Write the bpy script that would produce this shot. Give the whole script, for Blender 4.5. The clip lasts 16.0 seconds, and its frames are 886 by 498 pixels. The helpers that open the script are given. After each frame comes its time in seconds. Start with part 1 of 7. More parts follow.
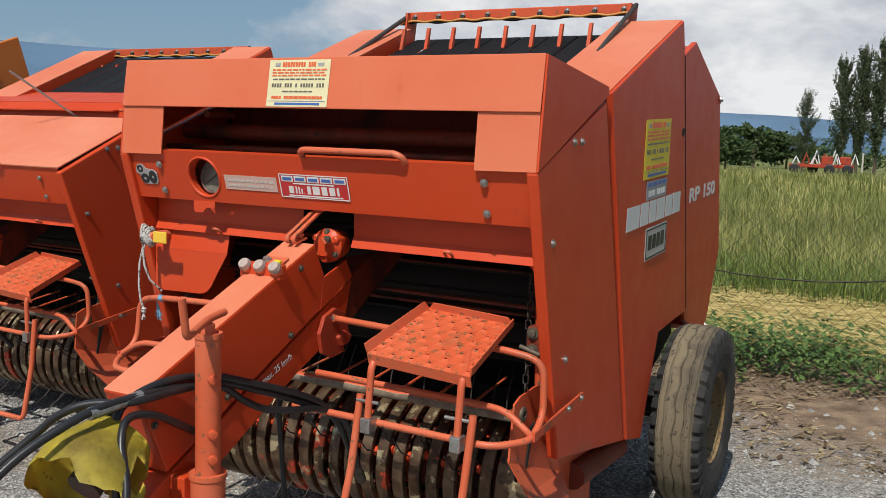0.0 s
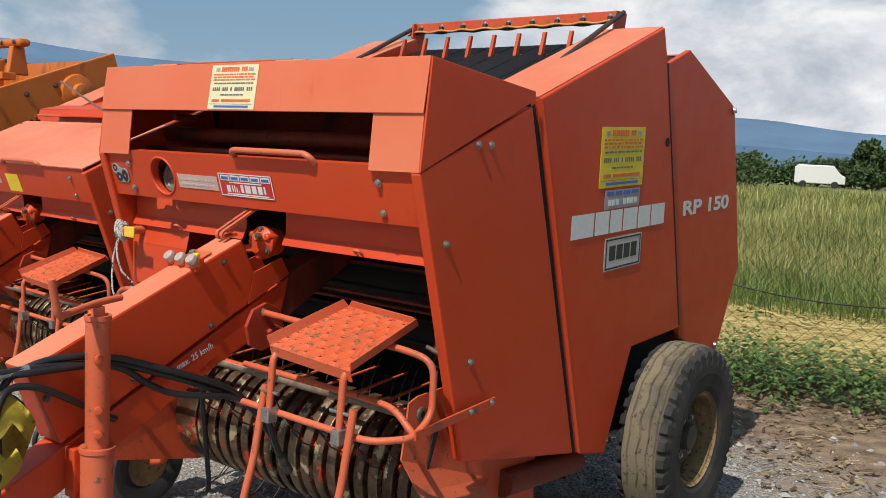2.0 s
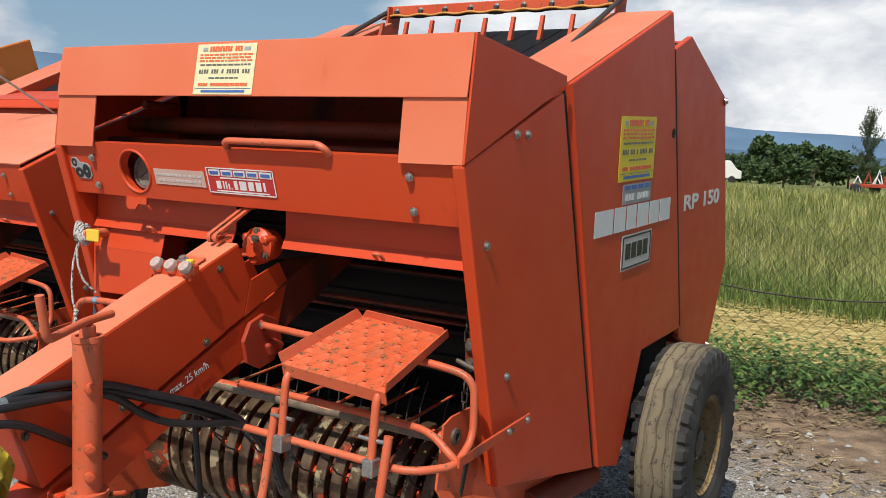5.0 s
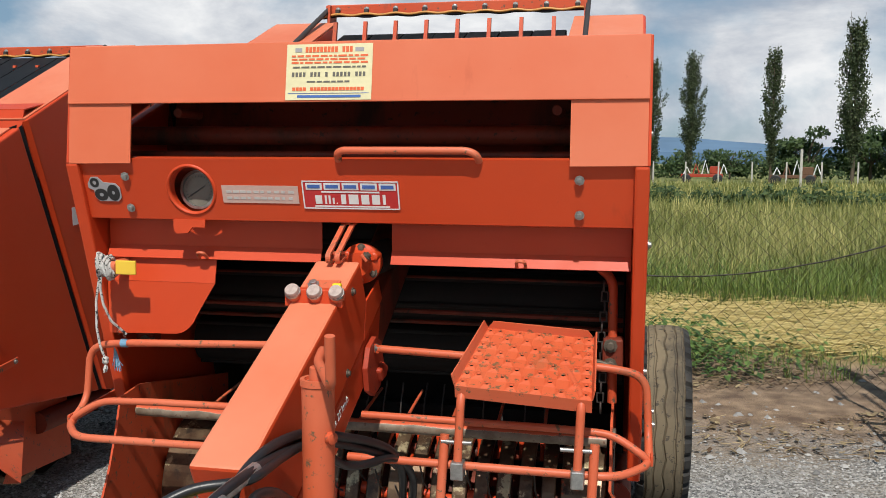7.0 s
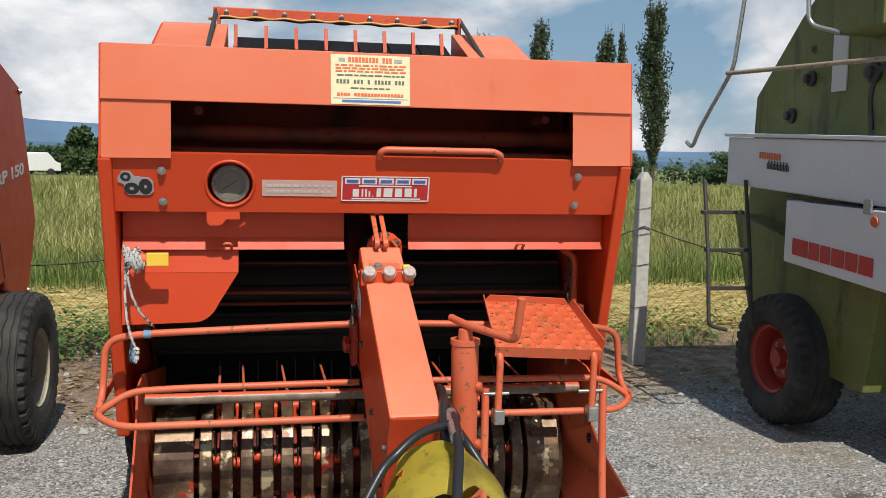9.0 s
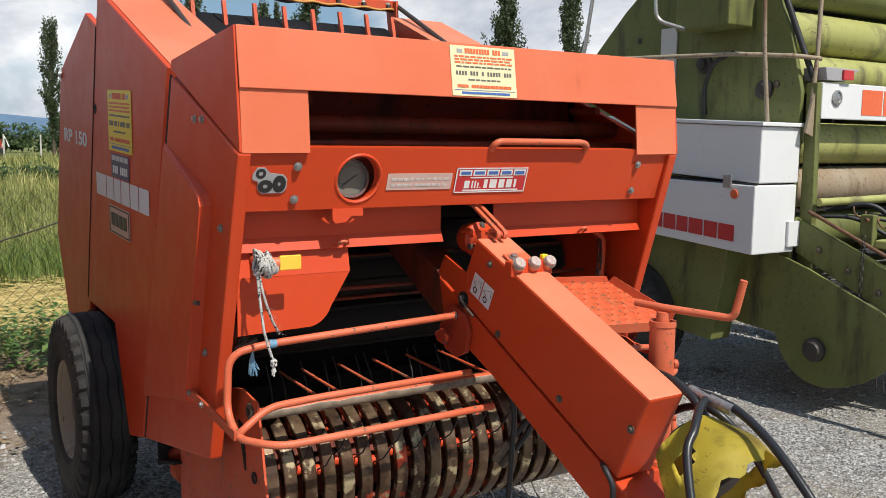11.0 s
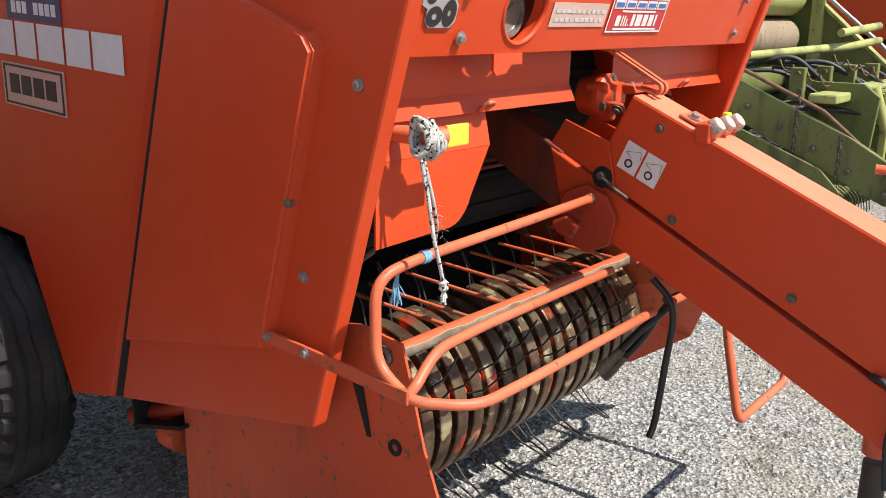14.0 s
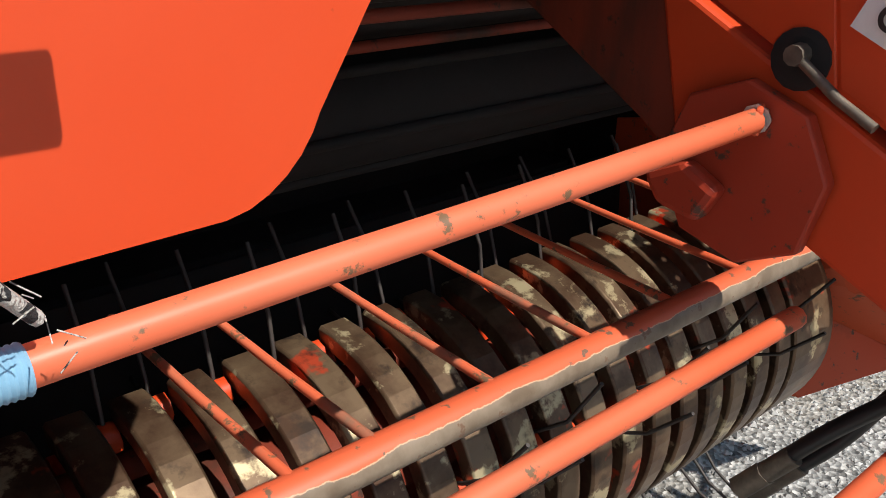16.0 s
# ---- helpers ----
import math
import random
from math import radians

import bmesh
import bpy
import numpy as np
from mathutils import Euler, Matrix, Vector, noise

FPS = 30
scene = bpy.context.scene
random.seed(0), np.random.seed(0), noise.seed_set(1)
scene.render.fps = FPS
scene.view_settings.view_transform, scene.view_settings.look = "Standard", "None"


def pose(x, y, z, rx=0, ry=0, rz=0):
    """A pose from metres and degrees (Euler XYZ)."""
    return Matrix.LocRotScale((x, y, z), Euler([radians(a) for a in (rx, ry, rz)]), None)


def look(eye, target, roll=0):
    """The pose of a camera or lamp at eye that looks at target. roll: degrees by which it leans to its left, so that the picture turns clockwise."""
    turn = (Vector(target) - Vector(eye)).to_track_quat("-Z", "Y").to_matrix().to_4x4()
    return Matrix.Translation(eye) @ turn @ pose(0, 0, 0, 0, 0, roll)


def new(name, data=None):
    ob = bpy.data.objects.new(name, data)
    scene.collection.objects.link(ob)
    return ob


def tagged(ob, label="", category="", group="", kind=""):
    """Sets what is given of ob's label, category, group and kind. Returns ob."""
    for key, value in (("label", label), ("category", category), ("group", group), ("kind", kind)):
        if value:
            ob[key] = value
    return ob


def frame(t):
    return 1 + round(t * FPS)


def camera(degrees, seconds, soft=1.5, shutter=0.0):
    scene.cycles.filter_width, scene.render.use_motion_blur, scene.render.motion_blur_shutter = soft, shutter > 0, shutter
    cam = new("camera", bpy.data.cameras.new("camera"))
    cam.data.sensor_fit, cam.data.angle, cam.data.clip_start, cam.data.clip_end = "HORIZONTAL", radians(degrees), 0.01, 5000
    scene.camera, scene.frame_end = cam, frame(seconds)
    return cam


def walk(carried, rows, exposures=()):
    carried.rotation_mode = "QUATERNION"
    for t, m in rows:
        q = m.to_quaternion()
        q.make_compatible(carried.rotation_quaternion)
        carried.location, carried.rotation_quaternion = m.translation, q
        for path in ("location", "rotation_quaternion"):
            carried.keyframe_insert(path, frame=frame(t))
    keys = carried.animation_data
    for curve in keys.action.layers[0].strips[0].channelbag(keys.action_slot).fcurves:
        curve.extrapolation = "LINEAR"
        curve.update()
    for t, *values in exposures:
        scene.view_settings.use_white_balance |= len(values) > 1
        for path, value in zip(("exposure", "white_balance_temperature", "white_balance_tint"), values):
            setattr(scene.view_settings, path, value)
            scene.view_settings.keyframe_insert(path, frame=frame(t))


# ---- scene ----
cam = camera(52.5, 16.0, 0.7)
PATH = [
    (0, (1.807, -2.369, 1.632), (0.868, -0.62, 1.391), 1.9),
    (0.5, (1.868, -2.16, 1.618), (0.875, -0.44, 1.382), 1.8),
    (1, (2.048, -2.029, 1.625), (0.952, -0.372, 1.394), 1.8),
    (1.5, (2.293, -1.975, 1.619), (1.101, -0.383, 1.401), 2.6),
    (2, (2.473, -1.994, 1.608), (1.255, -0.422, 1.396), 2.7),
    (2.5, (2.609, -1.912, 1.624), (1.244, -0.468, 1.395), 2.5),
    (3, (2.679, -1.793, 1.624), (1.305, -0.357, 1.395), 3.2),
    (3.5, (2.696, -1.76, 1.613), (1.313, -0.333, 1.389), 3.2),
    (4, (2.586, -1.768, 1.596), (1.209, -0.335, 1.377), 3.0),
    (4.2, (2.477, -1.809, 1.582), (1.141, -0.336, 1.369), 3.0),
    (6.3, (1.195, -2.181, 1.569), (0.597, -0.284, 1.366), 1.2),
    (6.5, (1.078, -2.238, 1.544), (0.517, -0.328, 1.355), 1.1),
    (7, (0.788, -2.354, 1.555), (0.379, -0.405, 1.363), 0.3),
    (7.5, (0.499, -2.646, 1.542), (0.375, -0.656, 1.381), 1.4),
    (8, (0.269, -2.813, 1.532), (0.259, -0.819, 1.372), 1.1),
    (8.5, (-0.007, -2.811, 1.53), (0.174, -0.826, 1.358), 1.1),
    (8.7, (-0.132, -2.812, 1.532), (0.119, -0.84, 1.356), 1.1),
    (10.8, (-1.59, -2.347, 1.59), (-0.513, -0.678, 1.354), 0.6),
    (11, (-1.688, -2.292, 1.584), (-0.6, -0.631, 1.346), 0.7),
    (11.5, (-1.846, -2.044, 1.587), (-0.653, -0.459, 1.329), -0.6),
    (12, (-2.032, -1.831, 1.586), (-0.752, -0.317, 1.321), -0.5),
    (12.5, (-2.206, -1.658, 1.614), (-0.796, -0.272, 1.31), -0.8),
    (13, (-2.231, -1.504, 1.594), (-0.791, -0.162, 1.242), -1.3),
    (13.5, (-2.142, -1.262, 1.524), (-0.7, 0.061, 1.114), -0.6),
    (14, (-2.003, -1.0, 1.463), (-0.496, 0.213, 0.953), 0.9),
    (14.5, (-1.731, -0.827, 1.453), (-0.164, 0.282, 0.893), 2.0),
    (15, (-1.336, -0.666, 1.397), (0.213, 0.427, 0.762), 2.0),
    (15.5, (-1.018, -0.469, 1.305), (0.391, 0.764, 0.601), 2.0),
    (16, (-0.798, -0.309, 1.221), (0.43, 1.061, 0.436), 1.6),
]
walk(cam, [(t, look(eye, target, roll)) for t, eye, target, roll in PATH], [(0.0, -0.20), (2.0, -0.08), (3.0, 0.04), (4.2, 0.06), (6.3, -0.12), (9.0, -0.06), (11.0, 0.10), (12.0, 0.22), (13.0, 0.38), (14.0, 0.70), (15.0, 0.80), (15.5, 0.78), (16.0, 0.38)])

# ---- light and sky ----
SUN = Vector((0.085, -0.66, 0.88)).normalized()
world = bpy.data.worlds.new("sky")
scene.world = world
world.use_nodes = True
wn, wl = world.node_tree.nodes, world.node_tree.links
wn.clear()


def wnode(kind, **kw):
    n = wn.new(kind)
    for k, v in kw.items():
        n.inputs[k].default_value = v
    return n


sky = wn.new("ShaderNodeTexSky")
sky.sky_type, sky.sun_disc = "NISHITA", False
sky.sun_elevation = math.asin(SUN.z)
sky.sun_rotation = math.atan2(SUN.x, SUN.y)
sky.dust_density, sky.air_density = 0.4, 1.0
coord = wn.new("ShaderNodeTexCoord")
squash = wn.new("ShaderNodeMapping")
squash.inputs["Scale"].default_value = (-1.0, 1.0, 1.9)
squash.inputs["Location"].default_value = (0.35, 0.1, 0.0)
big = wnode("ShaderNodeTexNoise", Scale=2.7, Detail=10.0, Roughness=0.52, Distortion=0.15)
veil = wnode("ShaderNodeTexNoise", Scale=4.6, Detail=10.0, Roughness=0.60, Distortion=0.3)
ramp = wn.new("ShaderNodeValToRGB")
ramp.color_ramp.elements[0].position, ramp.color_ramp.elements[1].position = 0.385, 0.485
shade = wn.new("ShaderNodeValToRGB")
shade.color_ramp.elements[0].position, shade.color_ramp.elements[1].position = 0.38, 0.62
shade.color_ramp.elements[0].color = (9.0, 9.9, 11.5, 1)
shade.color_ramp.elements[1].color = (18.6, 18.8, 19.0, 1)
mix = wn.new("ShaderNodeMix")
mix.data_type = "RGBA"
bg = wnode("ShaderNodeBackground", Strength=0.052)
wout = wn.new("ShaderNodeOutputWorld")
wl.new(coord.outputs["Generated"], squash.inputs["Vector"])
wl.new(squash.outputs["Vector"], big.inputs["Vector"])
wl.new(squash.outputs["Vector"], veil.inputs["Vector"])
up = wn.new("ShaderNodeSeparateXYZ")
wl.new(coord.outputs["Generated"], up.inputs["Vector"])
thin = wn.new("ShaderNodeMapRange")
for key, v in (("From Min", 0.06), ("From Max", 0.55), ("To Min", 0.0), ("To Max", 0.20)):
    thin.inputs[key].default_value = v
wl.new(up.outputs["Z"], thin.inputs["Value"])
cover = wn.new("ShaderNodeMath")
cover.operation = "SUBTRACT"
wl.new(big.outputs["Fac"], cover.inputs[0])
wl.new(thin.outputs["Result"], cover.inputs[1])
wl.new(cover.outputs["Value"], ramp.inputs["Fac"])
wl.new(veil.outputs["Fac"], shade.inputs["Fac"])
wl.new(ramp.outputs["Color"], mix.inputs["Factor"])
haze = wn.new("ShaderNodeMix")
haze.data_type = "RGBA"
haze.inputs["Factor"].default_value = 0.5
haze.inputs["B"].default_value = (6.0, 10.0, 14.2, 1)
wl.new(sky.outputs["Color"], haze.inputs["A"])
wl.new(haze.outputs["Result"], mix.inputs["A"])
wl.new(shade.outputs["Color"], mix.inputs["B"])
wl.new(mix.outputs["Result"], bg.inputs["Color"])
wl.new(bg.outputs["Background"], wout.inputs["Surface"])

sun = new("sun", bpy.data.lights.new("sun", "SUN"))
sun.data.energy, sun.data.angle, sun.data.color = 5.0, radians(0.53), (1.0, 0.95, 0.87)
sun.matrix_world = look(SUN * 50, (0, 0, 0))


# ---- materials ----
def material(name, rough=0.5, metal=0.0):
    m = bpy.data.materials.new(name)
    m.use_nodes = True
    b = m.node_tree.nodes["Principled BSDF"]
    b.inputs["Roughness"].default_value, b.inputs["Metallic"].default_value = rough, metal
    return m, m.node_tree.nodes, m.node_tree.links, b


def noise_tex(n, l, scale, detail=4.0, rough=0.55, stretch=None, object_space=True):
    tc = n.new("ShaderNodeTexCoord")
    t = n.new("ShaderNodeTexNoise")
    t.inputs["Scale"].default_value, t.inputs["Detail"].default_value, t.inputs["Roughness"].default_value = scale, detail, rough
    if stretch:
        mp = n.new("ShaderNodeMapping")
        mp.inputs["Scale"].default_value = stretch
        l.new(tc.outputs["Object"], mp.inputs["Vector"])
        l.new(mp.outputs["Vector"], t.inputs["Vector"])
    else:
        l.new(tc.outputs["Object"], t.inputs["Vector"])
    return t.outputs["Fac"]


def band(n, l, fac, lo, hi, a=(0, 0, 0, 1), b=(1, 1, 1, 1)):
    r = n.new("ShaderNodeValToRGB")
    e = r.color_ramp.elements
    e[0].position, e[1].position, e[0].color, e[1].color = lo, hi, a, b
    l.new(fac, r.inputs["Fac"])
    return r.outputs["Color"]


def mixed(n, l, fac, a, b):
    m = n.new("ShaderNodeMix")
    m.data_type = "RGBA"
    if isinstance(fac, float):
        m.inputs["Factor"].default_value = fac
    else:
        l.new(fac, m.inputs["Factor"])
    for key, c in (("A", a), ("B", b)):
        if isinstance(c, tuple):
            m.inputs[key].default_value = c
        else:
            l.new(c, m.inputs[key])
    return m.outputs["Result"]


def bump(n, l, b, fac, strength=0.2, distance=0.002):
    k = n.new("ShaderNodeBump")
    k.inputs["Strength"].default_value, k.inputs["Distance"].default_value = strength, distance
    l.new(fac, k.inputs["Height"])
    l.new(k.outputs["Normal"], b.inputs["Normal"])


def rgb(h):
    """Linear colour from an sRGB hex string."""
    v = [int(h[i:i + 2], 16) / 255 for i in (0, 2, 4)]
    return (*[c / 12.92 if c <= 0.04045 else ((c + 0.055) / 1.055) ** 2.4 for c in v], 1)


def painted(name, base, faded, dirt, rough=0.42, wear=0.70, dirt_amount=0.62, worn=None):
    """Old machine paint: faded patches, fine specks of dirt, chips."""
    m, n, l, b = material(name, rough)
    fade = band(n, l, noise_tex(n, l, 1.7, 5.0), 0.35, 0.7)
    c = mixed(n, l, fade, base, faded)
    streak = band(n, l, noise_tex(n, l, 6.0, 6.0, 0.6, (1.0, 1.0, 0.25)), dirt_amount, dirt_amount + 0.16)
    c = mixed(n, l, streak, c, dirt)
    chip = band(n, l, noise_tex(n, l, 38.0, 5.0, 0.7), wear, wear + 0.05)
    c = mixed(n, l, chip, c, worn or dirt)
    l.new(c, b.inputs["Base Color"])
    r = n.new("ShaderNodeMapRange")
    r.inputs["To Min"].default_value, r.inputs["To Max"].default_value = rough - 0.1, rough + 0.18
    l.new(noise_tex(n, l, 9.0, 4.0), r.inputs["Value"])
    l.new(r.outputs["Result"], b.inputs["Roughness"])
    b.inputs["Specular IOR Level"].default_value = 0.36
    dent = n.new("ShaderNodeMath")
    dent.operation = "MULTIPLY_ADD"
    dent.inputs[1].default_value = 0.06
    l.new(noise_tex(n, l, 85.0, 3.0), dent.inputs[0])
    l.new(noise_tex(n, l, 3.0, 2.0), dent.inputs[2])
    bump(n, l, b, dent.outputs["Value"], 0.14, 0.012)
    return m


def plain(name, c, rough=0.6, metal=0.0, vary=0.35, scale=14.0, bumpy=0.15):
    m, n, l, b = material(name, rough, metal)
    dark = tuple(v * (1 - vary) for v in c[:3]) + (1,)
    l.new(mixed(n, l, band(n, l, noise_tex(n, l, scale, 6.0, 0.65), 0.3, 0.7), dark, c), b.inputs["Base Color"])
    bump(n, l, b, noise_tex(n, l, scale * 6, 3.0), bumpy, 0.002)
    return m


RED = painted("red_paint", (0.53, 0.050, 0.0108, 1), (0.56, 0.064, 0.017, 1), (0.33, 0.042, 0.013, 1), 0.42, dirt_amount=0.66)
RED_FADED = painted("faded_red_paint", (0.60, 0.128, 0.054, 1), (0.64, 0.170, 0.084, 1), (0.42, 0.085, 0.036, 1), 0.42, dirt_amount=0.67)
RED_PALE = painted("pale_red_paint", (0.60, 0.150, 0.070, 1), (0.66, 0.225, 0.125, 1), (0.44, 0.12, 0.06, 1), 0.5, dirt_amount=0.66)
MUDDY = painted("muddy_red_paint", (0.55, 0.085, 0.026, 1), (0.60, 0.14, 0.058, 1), (0.21, 0.105, 0.045, 1), 0.6, 0.57, 0.57, (0.17, 0.09, 0.04, 1))
RED_WORN = painted("worn_red_paint", (0.51, 0.068, 0.022, 1), (0.56, 0.105, 0.042, 1), (0.16, 0.06, 0.03, 1), 0.5, 0.60, 0.58, (0.13, 0.08, 0.05, 1))
RED_TUBE = painted("tube_red_paint", (0.54, 0.095, 0.036, 1), (0.60, 0.16, 0.082, 1), (0.22, 0.10, 0.055, 1), 0.42, 0.60, 0.62, (0.15, 0.09, 0.05, 1))
BARE_TUBE = painted("half_bare_tube_paint", (0.54, 0.085, 0.03, 1), (0.60, 0.15, 0.075, 1), (0.17, 0.12, 0.08, 1), 0.42, 0.57, 0.52, (0.15, 0.09, 0.05, 1))
HOOK_YELLOW = painted("bright_yellow_paint", (0.70, 0.44, 0.025, 1), (0.76, 0.50, 0.06, 1), (0.5, 0.28, 0.03, 1), 0.5, 0.68, 0.66)
RED_RUSTY = painted("rusting_red_paint", (0.34, 0.036, 0.014, 1), (0.40, 0.052, 0.022, 1), (0.13, 0.035, 0.018, 1), 0.5, 0.60, 0.55, (0.09, 0.045, 0.03, 1))
# Red paint with shade put into its colour, for recessed parts.
RED_SHADED = painted("shaded_red_paint", (0.16, 0.024, 0.010, 1), (0.20, 0.035, 0.016, 1), (0.05, 0.02, 0.012, 1), 0.6, 0.6, 0.5)
ORANGE = painted("orange_paint", (0.52, 0.125, 0.014, 1), (0.58, 0.17, 0.03, 1), (0.20, 0.06, 0.02, 1), dirt_amount=0.56)
GREEN = painted("olive_green_paint", (0.115, 0.128, 0.032, 1), (0.165, 0.178, 0.060, 1), (0.05, 0.05, 0.022, 1), 0.55, 0.60, 0.52, (0.10, 0.07, 0.04, 1))
LIME = painted("lime_yellow_paint", (0.30, 0.305, 0.085, 1), (0.37, 0.37, 0.14, 1), (0.13, 0.12, 0.05, 1), 0.55, 0.6, 0.52)
WHITE = painted("white_paint", (0.62, 0.63, 0.63, 1), (0.70, 0.70, 0.70, 1), (0.40, 0.39, 0.36, 1), 0.45, 0.68, 0.66, (0.30, 0.16, 0.08, 1))
YELLOW = painted("yellow_plastic", (0.54, 0.42, 0.035, 1), (0.58, 0.48, 0.09, 1), (0.27, 0.20, 0.04, 1), 0.5, 0.60, 0.50)
RUSTY = painted("rusty_tube_paint", (0.30, 0.25, 0.18, 1), (0.24, 0.165, 0.10, 1), (0.15, 0.09, 0.05, 1), 0.6, 0.58, 0.53)
BLACK = plain("black_rubber", (0.022, 0.022, 0.024, 1), 0.55)
HOSE = plain("hose_rubber", (0.018, 0.018, 0.02, 1), 0.38)
DARK = plain("dark_iron", (0.045, 0.036, 0.032, 1), 0.6)
STEEL = plain("zinc_steel", (0.50, 0.50, 0.48, 1), 0.35, 0.8, 0.4, 60.0)
COUPLING = plain("pale_worn_cap", (0.52, 0.40, 0.35, 1), 0.6, 0.0, 0.4, 60.0)
RUST = plain("rusty_iron", (0.20, 0.10, 0.055, 1), 0.75, 0.2, 0.6, 30.0)
CONCRETE = plain("concrete", (0.52, 0.50, 0.46, 1), 0.9, 0.0, 0.3, 20.0, 0.4)
RIM = painted("cream_rim_paint", (0.33, 0.29, 0.20, 1), (0.38, 0.35, 0.28, 1), (0.16, 0.10, 0.06, 1), 0.5, 0.62, 0.56)
RIM_RED = painted("red_rim_paint", (0.30, 0.03, 0.02, 1), (0.36, 0.05, 0.03, 1), (0.12, 0.05, 0.03, 1))
def rope_fibre():
    m, n, l, b = material("rope_fibre", 0.95)
    c = mixed(n, l, band(n, l, noise_tex(n, l, 25.0, 4.0), 0.35, 0.65), (0.55, 0.53, 0.50, 1), (0.40, 0.38, 0.35, 1))
    c = mixed(n, l, band(n, l, noise_tex(n, l, 105.0, 2.0), 0.575, 0.60), c, (0.02, 0.02, 0.022, 1))
    l.new(c, b.inputs["Base Color"])
    bump(n, l, b, noise_tex(n, l, 320.0, 3.0), 0.9, 0.004)
    return m


ROPE = rope_fibre()
BLUE = plain("blue_twine", (0.20, 0.39, 0.55, 1), 0.8)
GLASSY = plain("gauge_face", (0.17, 0.155, 0.125, 1), 0.15, 0.0, 0.2)


def flat(name, c, rough=0.45):
    return plain(name, c, rough, 0.0, 0.12, 40.0, 0.03)


S_YELLOW = flat("sticker_yellow", (0.80, 0.62, 0.02, 1))
S_CREAM = flat("sticker_cream", (0.72, 0.66, 0.40, 1))
S_RED = flat("sticker_red", (0.50, 0.03, 0.03, 1))
S_WHITE = flat("sticker_white", (0.72, 0.72, 0.70, 1))
S_GREY = flat("sticker_grey", (0.34, 0.33, 0.34, 1))
CABLE = flat("cable_orange", (0.55, 0.26, 0.06, 1))
S_INK = flat("faded_ink", (0.13, 0.12, 0.10, 1))
S_BLACK = flat("sticker_black", (0.02, 0.02, 0.02, 1))
S_BLUE = flat("sticker_blue", (0.06, 0.14, 0.42, 1))
S_INDIGO = flat("sticker_indigo", (0.055, 0.040, 0.105, 1))
S_SILVER = flat("sticker_silver", (0.55, 0.53, 0.50, 1))
S_PINK = flat("sticker_faded", (0.60, 0.40, 0.34, 1))
S_ORANGE = flat("sticker_orange", (0.72, 0.13, 0.04, 1))


def tyre_rubber():
    m, n, l, b = material("tyre_rubber", 0.8)
    dust = band(n, l, noise_tex(n, l, 5.0, 6.0, 0.65), 0.42, 0.62)
    c = mixed(n, l, dust, (0.016, 0.0158, 0.016, 1), (0.042, 0.040, 0.036, 1))
    l.new(c, b.inputs["Base Color"])
    bump(n, l, b, noise_tex(n, l, 60.0, 4.0), 0.4, 0.003)
    return m


def band_steel():
    m, n, l, b = material("worn_band_steel", 0.36, 0.55)
    info = n.new("ShaderNodeObjectInfo")
    tc = n.new("ShaderNodeTexCoord")

    def own(scale, detail, shift):
        """Noise that differs from one band to the next."""
        off = n.new("ShaderNodeVectorMath")
        off.operation = "MULTIPLY_ADD"
        l.new(info.outputs["Random"], off.inputs[0])
        off.inputs[1].default_value = (shift, shift * 1.7, shift * 0.6)
        l.new(tc.outputs["Object"], off.inputs[2])
        t = n.new("ShaderNodeTexNoise")
        t.inputs["Scale"].default_value, t.inputs["Detail"].default_value, t.inputs["Roughness"].default_value = scale, detail, 0.62
        l.new(off.outputs["Vector"], t.inputs["Vector"])
        return t.outputs["Fac"]

    rust = band(n, l, own(9.0, 6.0, 31.0), 0.40, 0.60)
    c = mixed(n, l, rust, (0.18, 0.120, 0.072, 1), (0.075, 0.040, 0.024, 1))
    paint = band(n, l, own(5.5, 5.0, 53.0), 0.605, 0.63)
    c = mixed(n, l, paint, c, (0.52, 0.07, 0.03, 1))
    sand = band(n, l, own(12.0, 6.0, 17.0), 0.57, 0.61)
    c = mixed(n, l, sand, c, (0.46, 0.38, 0.23, 1))
    dark = band(n, l, own(22.0, 5.0, 77.0), 0.55, 0.68)
    c = mixed(n, l, dark, c, (0.045, 0.030, 0.022, 1))
    l.new(c, b.inputs["Base Color"])
    bump(n, l, b, noise_tex(n, l, 70.0, 4.0), 0.25, 0.001)
    return m


TYRE, BAND = tyre_rubber(), band_steel()
TREAD = painted("dusty_tread", (0.190, 0.155, 0.100, 1), (0.135, 0.112, 0.075, 1), (0.075, 0.064, 0.048, 1), 0.9, 0.58, 0.47, (0.06, 0.052, 0.042, 1))
RIM_OCHRE = painted("rusty_ochre_rim", (0.20, 0.125, 0.045, 1), (0.27, 0.19, 0.09, 1), (0.08, 0.05, 0.03, 1), 0.5, 0.55, 0.50)
ROUGH_STEEL = plain("dull_bolt_iron", (0.16, 0.13, 0.10, 1), 0.6, 0.4, 0.5, 60.0)
RIM_DARK = painted("rim_disc_paint", (0.055, 0.050, 0.046, 1), (0.09, 0.078, 0.065, 1), (0.04, 0.03, 0.022, 1), 0.5, 0.58, 0.5)
# Near black for hollows, their shade put into the colour.
INNER = plain("shade_black_iron", (0.013, 0.011, 0.010, 1), 0.9)


